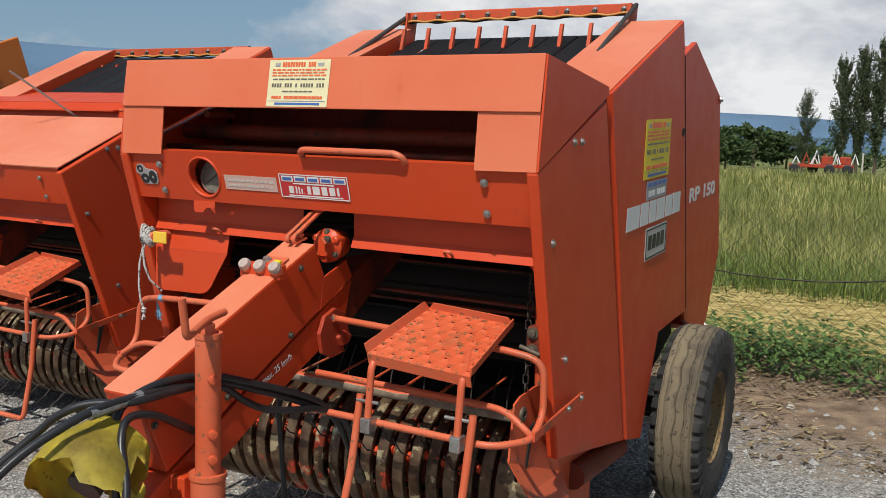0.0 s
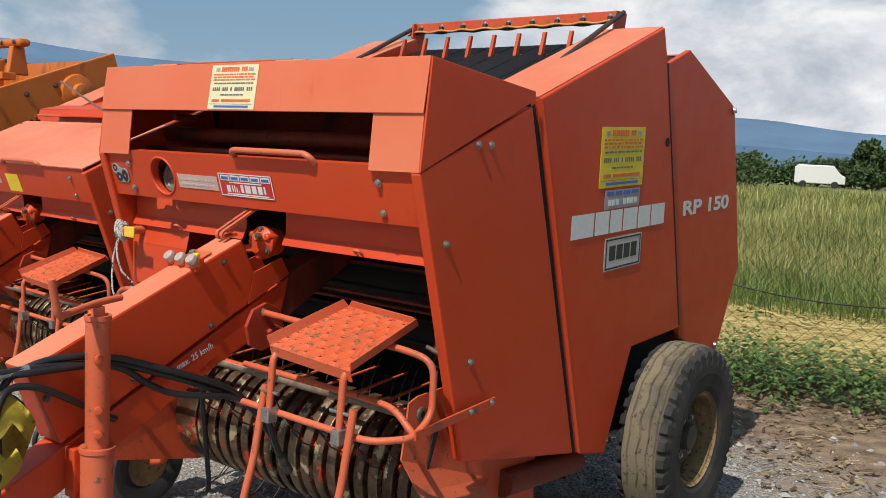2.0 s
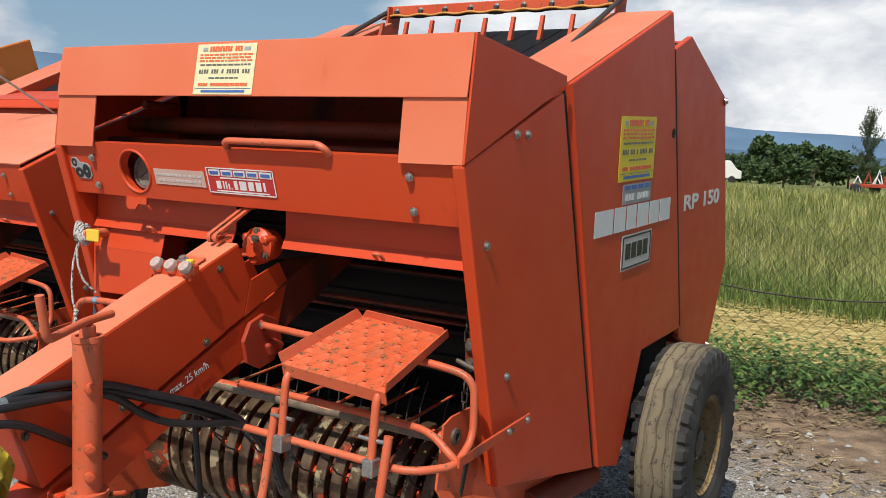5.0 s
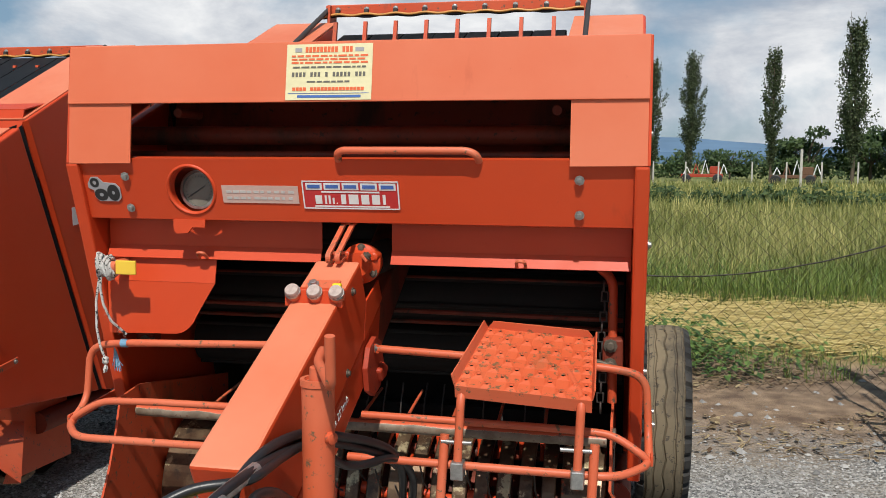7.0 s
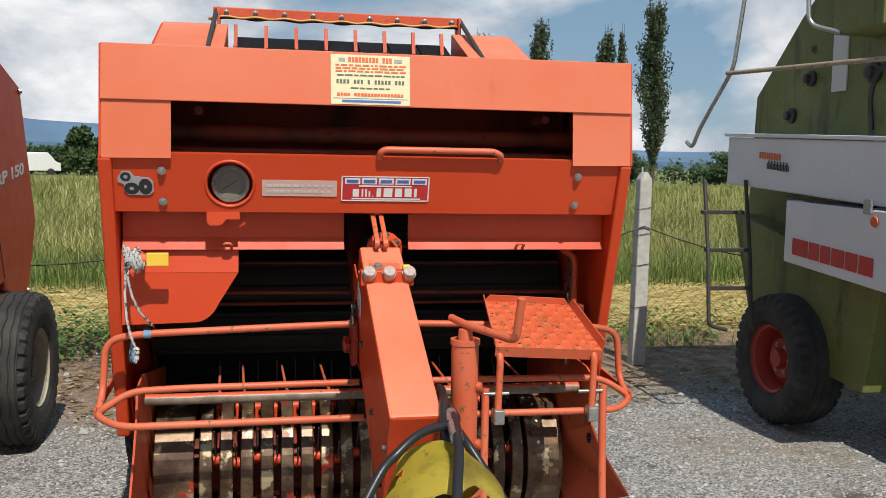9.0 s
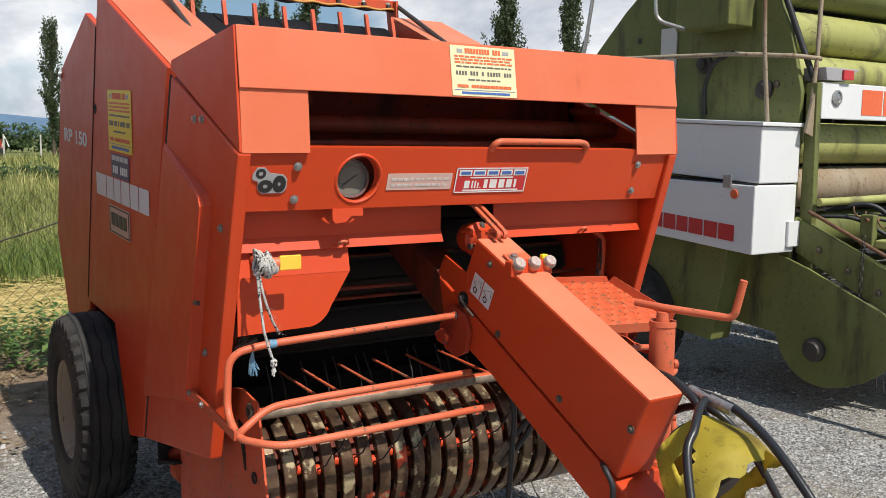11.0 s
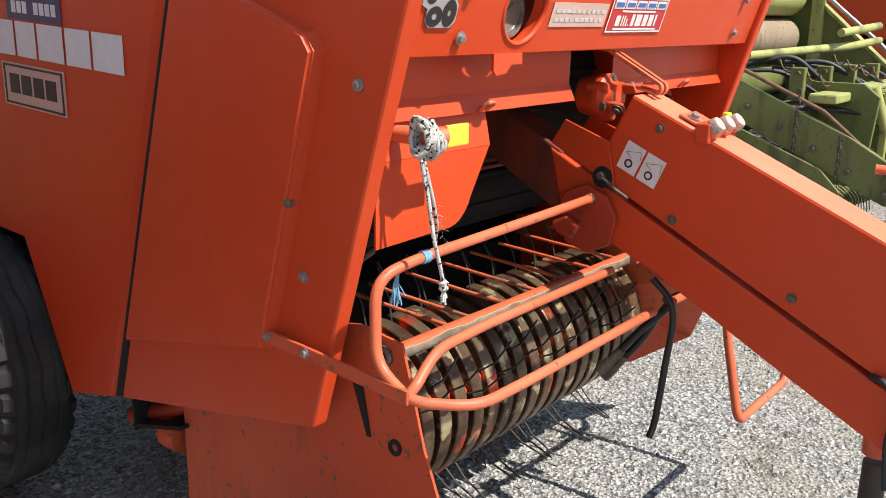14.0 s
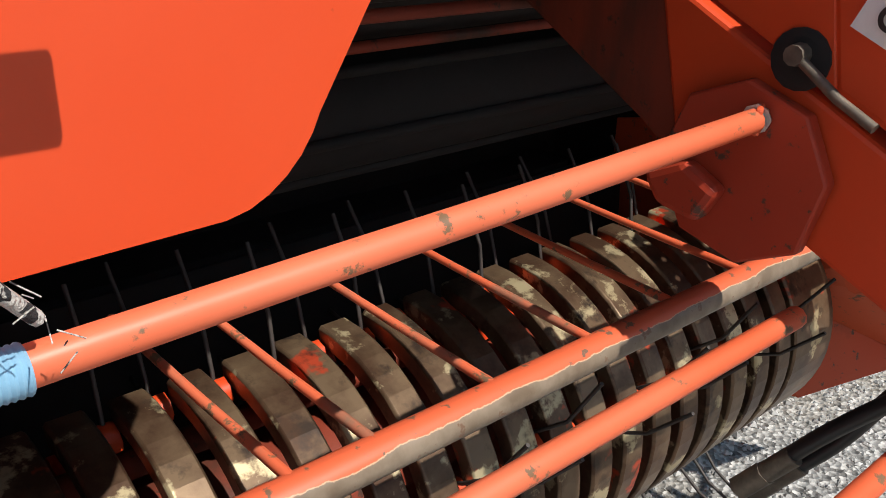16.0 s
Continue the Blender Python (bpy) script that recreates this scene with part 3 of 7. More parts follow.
def hedge(name, label, pts, height, seed, size=0.16, density=60):
    """A belt of bushes along a line, with an uneven top."""
    rnd = random.Random(seed)
    verts, faces = [], []
    for (ax, ay), (bx, by) in zip(pts, pts[1:]):
        ln = math.hypot(bx - ax, by - ay)
        for k in range(int(ln / (height * 0.16))):
            t = rnd.random()
            h = height * rnd.uniform(0.55, 1.15)
            leaf_cloud(verts, faces, rnd, (ax + (bx - ax) * t, ay + (by - ay) * t + rnd.uniform(-1, 1) * height * 0.4, h * 0.5), (height * 0.38, height * 0.38, h * 0.52), density, size * rnd.uniform(0.8, 1.3), 0.4)
    tagged(mesh_from(name, verts, faces, BUSH), label, "bushes", kind="stuff")


# ---- round baler ----
BOLT = {}


def bolt_mesh(dull):
    if dull not in BOLT:
        bm = bmesh.new()
        add_lathe(bm, [(0.0, 0.0135), (0.0025, 0.0135), (0.0025, 0.0085), (0.009, 0.0085), (0.010, 0.006)], (0, 0, 0), "z", 8)
        ob = part("bolt_pattern", bm, ROUGH_STEEL if dull else STEEL)
        BOLT[dull] = ob.data
        bpy.data.objects.remove(ob)
    return BOLT[dull]


def bolt(parent, at, normal, size=1.0, name="bolt", dull=False):
    q = Vector(normal).to_track_quat("Z", "Y").to_matrix().to_4x4()
    return share(name, bolt_mesh(dull), parent, Matrix.Translation(at) @ q @ Matrix.Scale(size, 4))


TYRES = {}


def tyre_mesh(r, half, rim_r, tread):
    """A farm tyre: zigzag ribs round the crown, blocky shoulders, round sidewalls."""
    key = (r, half, rim_r, tread.name)
    if key in TYRES:
        return TYRES[key]
    n = 204
    across = [(-0.72, rim_r), (-0.93, rim_r + 0.035), (-1.0, rim_r + 0.095), (-0.985, r - 0.085), (-0.955, r - 0.055)]
    crown = [-0.93, -0.88, -0.82, -0.76, -0.70, -0.66, -0.63, -0.58, -0.50, -0.43, -0.39, -0.35, -0.31, -0.24, -0.16, -0.08, -0.045, 0.0]
    crown = crown + [-c for c in crown[-2::-1]]
    profile = [(u, base, False) for u, base in across] + [(u, r - 0.003 - 0.030 * abs(u) ** 4.0, True) for u in crown] + [(-u, base, False) for u, base in across[::-1]]
    bm = bmesh.new()
    rings = []
    for k in range(n):
        a = 2 * math.pi * k / n
        zig = 0.055 * (abs((k % 12) - 6) / 3 - 1)
        block = 1.0 if (k % 6) in (0, 1, 2, 3) else 0.0
        ring = []
        for u, rad, top in profile:
            x = u
            if top:
                shift = zig * max(0.0, 1 - abs(u) / 0.8)
                x = u + shift
                for g in (-0.37, 0.0, 0.37):
                    if abs(u - g) < 0.030:
                        rad -= 0.009
                if 0.615 < abs(u) < 0.67:
                    rad -= 0.008
                if abs(u) > 0.68 and not block:
                    rad -= 0.014 + 0.010 * (abs(u) - 0.68) / 0.25
            elif abs(u) > 0.95 and rad > r - 0.06 and not block:
                rad -= 0.006
                x *= 0.965
            ring.append(bm.verts.new((x * half, rad * math.cos(a), rad * math.sin(a))))
        rings.append(ring)
    for k in range(n):
        p, q = rings[k], rings[(k + 1) % n]
        for i in range(len(profile)):
            j = (i + 1) % len(profile)
            f = bm.faces.new((p[i], p[j], q[j], q[i]))
            f.material_index = 1 if profile[i][2] and profile[j][2] and abs(profile[i][0]) < 0.70 else 0
    ob = part("tyre_pattern", bm, [TYRE, tread])
    TYRES[key] = ob.data
    bpy.data.objects.remove(ob)
    return TYRES[key]


def wheel(parent, x, side, y=1.75, r=0.415, half=0.115, rim_mat=None, rim_r=0.20, tread=None):
    """A farm tyre with zigzag ribs and shoulder blocks on a dished rim."""
    c = (0, 0, 0)
    hub = empty("wheel", Matrix.Translation((x, y, r)))
    hub.parent = parent
    t = share("tyre", tyre_mesh(r, half, rim_r, tread or TYRE), hub, Matrix.Identity(4))
    t["label"] = "dusty farm tyre with worn ribs" if tread else "black farm tyre with ribbed tread"
    s = side
    lathe("rim", [(s * half * 0.84, rim_r + 0.010), (s * half * 0.78, rim_r + 0.014), (s * half * 0.70, rim_r - 0.008), (s * half * 0.45, rim_r - 0.016), (s * half * 0.30, rim_r - 0.022), (-s * half * 0.1, rim_r - 0.022), (-s * half * 0.1, rim_r - 0.016), (s * half * 0.30, rim_r - 0.016), (s * half * 0.60, rim_r - 0.004)], c, "x", rim_mat or RIM, hub, 40, "tan steel rim ring", True)
    lathe("wheel_disc", [(s * half * 0.02, rim_r - 0.020), (s * half * 0.05, rim_r - 0.045), (s * half * 0.28, 0.120), (s * half * 0.28, 0.064), (s * half * 0.56, 0.056), (s * half * 0.60, 0.02)], c, "x", RIM_RED if rim_mat is RIM_RED else RIM_DARK, hub, 40)
    for k in range(6):
        a = 2 * math.pi * k / 6
        bolt(hub, (s * half * 0.29, 0.088 * math.cos(a), 0.088 * math.sin(a)), (s, 0, 0), 1.2)
    return hub


def front_panel(parent, hole=True):
    """The long front sheet with a round port for the gauge."""
    bm = bmesh.new()
    y = lambda z: 0.012 + (1.562 - z) * 0.31
    z0, z1, zc, xc, r, w = 1.385, 1.562, 1.472, -0.458, 0.070, 0.087
    P = lambda x, z: bm.verts.new((x, y(z), z))
    bm.faces.new([P(-0.80, z0), P(xc - w, z0), P(xc - w, z1), P(-0.80, z1)])
    bm.faces.new([P(xc + w, z0), P(0.80, z0), P(0.80, z1), P(xc + w, z1)])
    n = 40
    ring, outer, inner = [], [], []
    for k in range(n):
        a = 2 * math.pi * (k + 0.5) / n
        c, s = math.cos(a), math.sin(a)
        f = min(w / max(1e-6, abs(c)), ((z1 - zc) if s > 0 else (zc - z0)) / max(1e-6, abs(s)))
        ring.append(P(xc + r * c, zc + r * s))
        ox, oz = f * c, f * s
        if k % 10 in (4, 5) and abs(abs(ox) - w) < 0.03:
            ox, oz = math.copysign(w, c), (z1 - zc if s > 0 else z0 - zc)
        outer.append(P(xc + ox, zc + oz))
        q = bm.verts.new((xc + r * 0.97 * c, y(zc + r * s) + 0.03, zc + r * 0.97 * s))
        inner.append(q)
    for k in range(n):
        j = (k + 1) % n
        bm.faces.new((ring[k], ring[j], outer[j], outer[k]))
        bm.faces.new((ring[k], ring[j], inner[j], inner[k]))
    # folded top and bottom edges
    for a, b in (((z1, 0.0), (z1 + 0.006, 0.05)), ((z0, 0.0), (z0 - 0.004, 0.035))):
        bm.faces.new([bm.verts.new((x, y(a[0]) + d, zz)) for x, d, zz in ((-0.80, 0, a[0]), (0.80, 0, a[0]), (0.80, b[1], b[0]), (-0.80, b[1], b[0]))])
    bmesh.ops.remove_doubles(bm, verts=bm.verts, dist=0.0004)
    ob = part("front_panel", bm, RED, parent)
    bm = bmesh.new()
    add_lathe(bm, [(0.003 + 0.007 * math.cos(t), r + 0.003 + 0.006 * math.sin(t)) for t in (k * math.pi / 5 for k in range(10))], (0, 0, 0), "y", 40, close=True)
    rim = part("port_rim", bm, RED, ob)
    rim.matrix_basis = Matrix.Translation((xc, y(zc), zc)) @ Matrix.Rotation(math.atan(0.31), 4, "X")
    return ob


def sticker(name, pts, mat, parent, label=""):
    """A flat label; pts are its corners from lower left, anticlockwise as one reads it."""
    bm = bmesh.new()
    p = [Vector(q) for q in pts]
    nrm = (p[1] - p[0]).cross(p[3] - p[0]).normalized() * 0.0010
    add_sheet(bm, [q + nrm for q in p], 0.0012)
    return part(name, bm, mat, parent, label)


def bars(parent, corners, rows, mat, name="print_line", lift=0.0024):
    """Bars of print on a label: rows of (u0, u1, v0, v1) in the label's own square."""
    p = [Vector(q) for q in corners]
    ux, vy = p[1] - p[0], p[3] - p[0]
    nrm = ux.cross(vy).normalized() * lift
    bm = bmesh.new()
    for u0, u1, v0, v1 in rows:
        add_sheet(bm, [p[0] + ux * u + vy * v + nrm for u, v in ((u0, v0), (u1, v0), (u1, v1), (u0, v1))], 0.0008)
    ob = part(name, bm, mat, parent)
    return tagged(ob, kind="stuff") if len(rows) > 1 else ob


def words(text, origin, ux, up, height, mat, parent, name="lettering", width=None, bold=0.0):
    """Raised lettering in the built-in font, from its lower left corner."""
    cu = bpy.data.curves.new(name, "FONT")
    cu.body, cu.size, cu.extrude, cu.offset = text, 1.0, 0.0004, bold
    ob = bpy.data.objects.new(name, cu)
    scene.collection.objects.link(ob)
    bpy.context.view_layer.update()
    me = bpy.data.meshes.new_from_object(ob)
    bpy.data.objects.remove(ob)
    xs, ys = [v.co.x for v in me.vertices], [v.co.y for v in me.vertices]
    x0, y0, w, h = min(xs), min(ys), max(xs) - min(xs), max(ys) - min(ys)
    ux, up = Vector(ux).normalized(), Vector(up).normalized()
    nrm = ux.cross(up)
    k = height / h
    kx = k if width is None else width / w
    for v in me.vertices:
        v.co = Vector(origin) + ux * (v.co.x - x0) * kx + up * (v.co.y - y0) * k + nrm * (v.co.z + 0.0012)
    me.materials.append(mat)
    o = tagged(new(name, me), kind="stuff")
    o.parent = parent
    return o


def side_shell(parent, s, cover):
    """One side of the machine; s is +1 or -1 along x."""
    a, b = (0.793, 0.832) if s > 0 else (-0.838, -0.798)
    p = prism("side_panel", [(0.0, 1.546), (0.578, 1.778), (1.006, 0.476), (0.275, 0.622)], "x", a, b, RED, parent, 0.007)
    for at in ((0.278, 1.638), (0.345, 1.640), (0.135, 1.335), (0.291, 0.949)):
        bolt(p, (b + 0.001 if s > 0 else a - 0.001, *at), (s, 0, 0))
    c, d = (0.775, 0.826) if s > 0 else (-0.830, -0.780)
    prism("middle_panel", [(0.640, 1.810), (1.575, 2.174), (1.628, 2.03), (1.958, 0.857), (1.924, 0.850), (1.467, 0.830), (1.278, 0.408), (1.070, 0.457)], "x", c, d, RED, parent, 0.007)
    for nm, hi, lo, xo, xi in (("panel_flange", (0.640, 1.810), (1.068, 0.462), 0.827, 0.812), ("gate_flange", (1.656, 2.028), (1.984, 0.815), 0.811, 0.796)):
        sheet(nm, [(s * xo, hi[0] + 0.004, hi[1]), (s * xi, hi[0] - 0.016, hi[1] - 0.010), (s * xi, lo[0] - 0.016, lo[1] + 0.01), (s * xo, lo[0] + 0.004, lo[1])], RED, parent, 0.004)
    # black sheets in the seams stand for the shade of the gaps
    for y0, y1, yb0, yb1, xx in ((0.588, 0.614, 1.012, 1.048, 0.816 if s > 0 else 0.829), (1.632, 1.644, 1.962, 1.974, 0.800)):
        zt, zb = (1.775, 0.478) if y0 < 1 else (2.03, 0.86)
        sheet("seam_shade_strip", [(s * xx, y0, zt), (s * xx, y1, zt + 0.012), (s * xx, yb1, zb - 0.01), (s * xx, yb0, zb)], INNER, parent, 0.003)
    # added black strip draws the shaded seam line along the rear edge
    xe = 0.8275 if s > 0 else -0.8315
    sheet("edge_shade_strip", [(xe, 1.616, 2.03), (xe, 1.626, 2.03), (xe, 1.952, 0.865), (xe, 1.942, 0.865)], INNER, parent, 0.002)
    # black sheets added behind seam and wheel arch, shade as colour
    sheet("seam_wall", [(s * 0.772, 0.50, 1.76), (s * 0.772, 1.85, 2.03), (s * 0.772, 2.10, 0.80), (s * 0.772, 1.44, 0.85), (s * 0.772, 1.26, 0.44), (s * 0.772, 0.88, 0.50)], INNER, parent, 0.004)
    sheet("wheel_arch_shade", [(s * 0.72, 1.15, 0.40), (s * 0.72, 1.62, 0.52), (s * 0.72, 2.12, 0.70), (s * 0.72, 2.02, 1.10), (s * 0.72, 1.15, 1.10)], INNER, parent, 0.004)
    sheet("top_deck", [(s * 0.53, 0.64, 1.812), (s * 0.815, 0.64, 1.812), (s * 0.815, 1.573, 2.174), (s * 0.53, 1.573, 2.174)], RED_PALE, parent, 0.006)
    sheet("inner_wall", [(s * 0.532, 0.64, 1.806), (s * 0.532, 1.573, 2.168), (s * 0.532, 1.62, 1.40), (s * 0.532, 0.64, 1.40)], RED, parent, 0.006)
    sheet("deck_back", [(s * 0.535, 1.576, 2.165), (s * 0.812, 1.576, 2.165), (s * 0.812, 1.60, 1.5), (s * 0.535, 1.60, 1.5)], RED, parent, 0.006)
    e, f = (0.785, 0.812) if s > 0 else (-0.815, -0.788)
    gate = prism("tailgate_side", [(1.652, 2.030), (1.885, 2.118), (2.480, 1.905), (2.715, 1.088), (2.474, 0.652), (2.160, 0.735), (1.990, 0.80)], "x", e, f, RED, parent, 0.006)
    bolt(gate, (s * 0.815, 2.455, 1.885), (s, 0.3, 0.2), 1.6, "latch")
    bolt(gate, (s * 0.815, 2.44, 0.70), (s, 0.3, 0), 1.4, "latch")
    # black disc in place of a cut hole and its shade
    lathe("lock_hole", [(s * 0.827, 0.020), (s * 0.8285, 0.020), (s * 0.8285, 0.012)] if s > 0 else [(-0.8315, 0.020), (-0.833, 0.020), (-0.833, 0.012)], (0, 1.675, 1.70), "x", INNER, parent, 18)
    if cover:
        bm = bmesh.new()
        lo = [(0.657, 1.568), (0.243, 1.428), (0.218, 1.394), (0.391, 0.770), (0.932, 0.656)]
        hi = [(0.660, 1.560), (0.252, 1.422), (0.228, 1.390), (0.400, 0.775), (0.932, 0.662)]
        vl, vh = [bm.verts.new((s * 0.838, *q)) for q in lo], [bm.verts.new((s * xx, *q)) for q, xx in zip(hi, (0.846, 0.866, 0.868, 0.871, 0.862))]
        bm.faces.new(vh)
        for i in range(5):
            bm.faces.new((vl[i], vl[(i + 1) % 5], vh[(i + 1) % 5], vh[i]))
        bmesh.ops.bevel(bm, geom=[e2 for e2 in bm.edges if all(abs(v.co.x) > 0.844 for v in e2.verts)], offset=0.006, segments=3, affect="EDGES")
        cv = part("drive_cover", bm, RED, parent)
        bolt(cv, (s * 0.856, 0.312, 1.10), (s, -0.6, 0), 1.0, dull=True)


def pickup(parent, z=0.0):
    """The reel under the front: bands, tines, drum and end plates."""
    CY, CZ, R = 0.548, 0.430 + z, 0.240
    reel = empty("pickup_reel", Matrix.Translation((0, CY, CZ)))
    reel.parent = parent
    bm = bmesh.new()
    add_lathe(bm, [(-0.73, 0.11), (0.73, 0.11)], (0, 0, 0), "x", 20)
    part("drum", bm, RED_SHADED, reel, "dark red tine drum")
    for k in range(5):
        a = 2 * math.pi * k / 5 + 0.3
        tube("tine_bar", [(-0.73, 0.155 * math.cos(a), 0.155 * math.sin(a)), (0.73, 0.155 * math.cos(a), 0.155 * math.sin(a))], 0.018, RED_SHADED, reel, 0, 8)
    n = 28
    arc = [radians(87 + 200 * k / n) for k in range(n + 1)]

    def band_mesh(w):
        bm = bmesh.new()
        rows = []
        for a in arc:
            c, s = math.cos(a), math.sin(a)
            rows.append([bm.verts.new((x, rr * c, rr * s)) for x, rr in ((-w + 0.002, R - 0.028), (-w, R - 0.004), (-w + 0.004, R), (w - 0.004, R), (w, R - 0.004), (w - 0.002, R - 0.028))])
        for p, q in zip(rows, rows[1:]):
            for i in range(5):
                f = bm.faces.new((p[i], p[i + 1], q[i + 1], q[i]))
                f.smooth = i in (1, 3)
        return bm

    first = part("stripper_band", band_mesh(0.0225), BAND, reel, "worn curved steel band")
    first.matrix_basis = Matrix.Translation((-0.557, 0, 0))
    for k in range(1, 17):
        share("stripper_band", first.data, reel, Matrix.Translation((-0.557 + 0.0697 * k, 0, 0)))
    end = part("end_band", band_mesh(0.068), BAND, reel, "wide worn steel end band")
    end.matrix_basis = Matrix.Translation((-0.664, 0, 0))
    share("end_band", end.data, reel, Matrix.Translation((0.664, 0, 0)))
    bm = bmesh.new()
    add_tube(bm, [(0, 0.155, 0), (0, 0.23, -0.01), (0, 0.29, -0.025), (0, 0.365, -0.075)], 0.003, 5)
    tine = part("tine", bm, DARK, reel, "thin dark spring tine")
    bm = bmesh.new()
    add_tube(bm, [(-0.011, 0.203, 0), (0.011, 0.203, 0)], 0.019, 7)
    add_tube(bm, [(-0.004, 0.150, 0.02), (-0.004, 0.206, 0.012)], 0.007, 6)
    clamp = part("tine_clamp", bm, RED, reel, "red tine clamp")
    started = False
    for row in range(5):
        a = 2 * math.pi * row / 5 + 0.3
        for k in range(16):
            sway = 0.06 * ((k * 7 + row * 3) % 5 - 2)
            at = Matrix.Translation((-0.522 + 0.0697 * k, 0, 0))
            m1, m2 = at @ Matrix.Rotation(a + sway, 4, "X"), at @ Matrix.Rotation(a + sway * 0.5, 4, "X")
            if started:
                share("tine", tine.data, reel, m1)
                share("tine_clamp", clamp.data, reel, m2)
            else:
                tine.matrix_basis, clamp.matrix_basis, started = m1, m2, True
    for s in (-1, 1):
        x = s * 0.745
        if s < 0:
            edge = [(0.224, 0.841, 0.0), (0.108, 0.826, 0.0), (0.081, 0.733, 0.0), (0.045, 0.620, 0.005), (-0.022, 0.470, 0.012), (-0.030, 0.300, 0.02), (0.440, 0.200, 0.0), (0.86, 0.20, 0.0), (0.86, 0.73, 0.0)]
        else:
            edge = [(0.273, 0.856, 0.0), (0.138, 0.850, 0.0), (0.095, 0.835, 0.0), (0.070, 0.660, 0.0), (0.100, 0.560, 0.05), (0.225, 0.340, 0.21), (0.36, 0.262, 0.02), (0.86, 0.20, 0.0), (0.86, 0.73, 0.0)]
        bm = bmesh.new()
        near, far = [bm.verts.new((x + s * o, yy - CY, zz - CZ)) for yy, zz, o in edge], [bm.verts.new((x + s * (o + 0.007), yy - CY, zz - CZ)) for yy, zz, o in edge]
        hub_in, hub_out = bm.verts.new((x, 0.0, 0.05)), bm.verts.new((x + s * 0.007, 0.0, 0.05))
        for i in range(len(edge)):
            k2 = (i + 1) % len(edge)
            bm.faces.new((near[i], near[k2], hub_in))
            bm.faces.new((far[k2], far[i], hub_out))
            bm.faces.new((near[i], far[i], far[k2], near[k2]))
        pl = part("end_plate", bm, RED_WORN, reel, "red end plate with scraped bare patches")
        lathe("bushing", [(s * 0.006, 0.012), (s * 0.006, 0.024), (s * 0.014, 0.024), (s * 0.016, 0.020), (s * 0.016, 0.012)], (x, 0.155 - CY, 0.79 - CZ), "x", ROUGH_STEEL, pl, 20, close=True)
        lathe("pin", [(s * 0.004, 0.012), (s * 0.012, 0.012), (s * 0.013, 0.008)], (x, 0.155 - CY, 0.79 - CZ), "x", INNER, pl, 14)
        lathe("bushing", [(s * 0.006, 0.009), (s * 0.006, 0.018), (s * 0.011, 0.018), (s * 0.011, 0.009)], (x + s * 0.004, 0.12 - CY, 0.60 - CZ), "x", INNER, pl, 16, close=True)
        # black sliver stands for the shade inside the slot
        prism("slot_shade", [(0.22 - CY, 0.735 - CZ), (0.25 - CY, 0.74 - CZ), (0.20 - CY, 0.60 - CZ), (0.19 - CY, 0.60 - CZ)], "x", min(x + s * 0.008, x + s * 0.013), max(x + s * 0.008, x + s * 0.013), INNER, pl)
        if s < 0:
            gw = empty("gauge_wheel", Matrix.Translation((s * 0.90, 0.26 - CY, 0.19 - CZ)))
            gw.parent = reel
            lathe("gauge_tyre", [(-0.05, 0.10), (-0.065, 0.13), (-0.06, 0.172), (-0.035, 0.188), (0.035, 0.188), (0.06, 0.172), (0.065, 0.13), (0.05, 0.10)], (0, 0, 0), "x", BLACK, gw, 32, "small black gauge tyre", True)
            lathe("gauge_rim", [(-0.045, 0.102), (-0.02, 0.095), (-0.01, 0.05), (-0.03, 0.03), (0.03, 0.03), (0.01, 0.05), (0.02, 0.095), (0.045, 0.102)], (0, 0, 0), "x", RIM_OCHRE, gw, 28)
            tube("gauge_arm", [(s * 0.02, 0, 0), (-s * 0.10, 0.03, 0.02), (-s * 0.13, 0.10, 0.10)], 0.018, RED_WORN, gw, 0.03)
    return reel


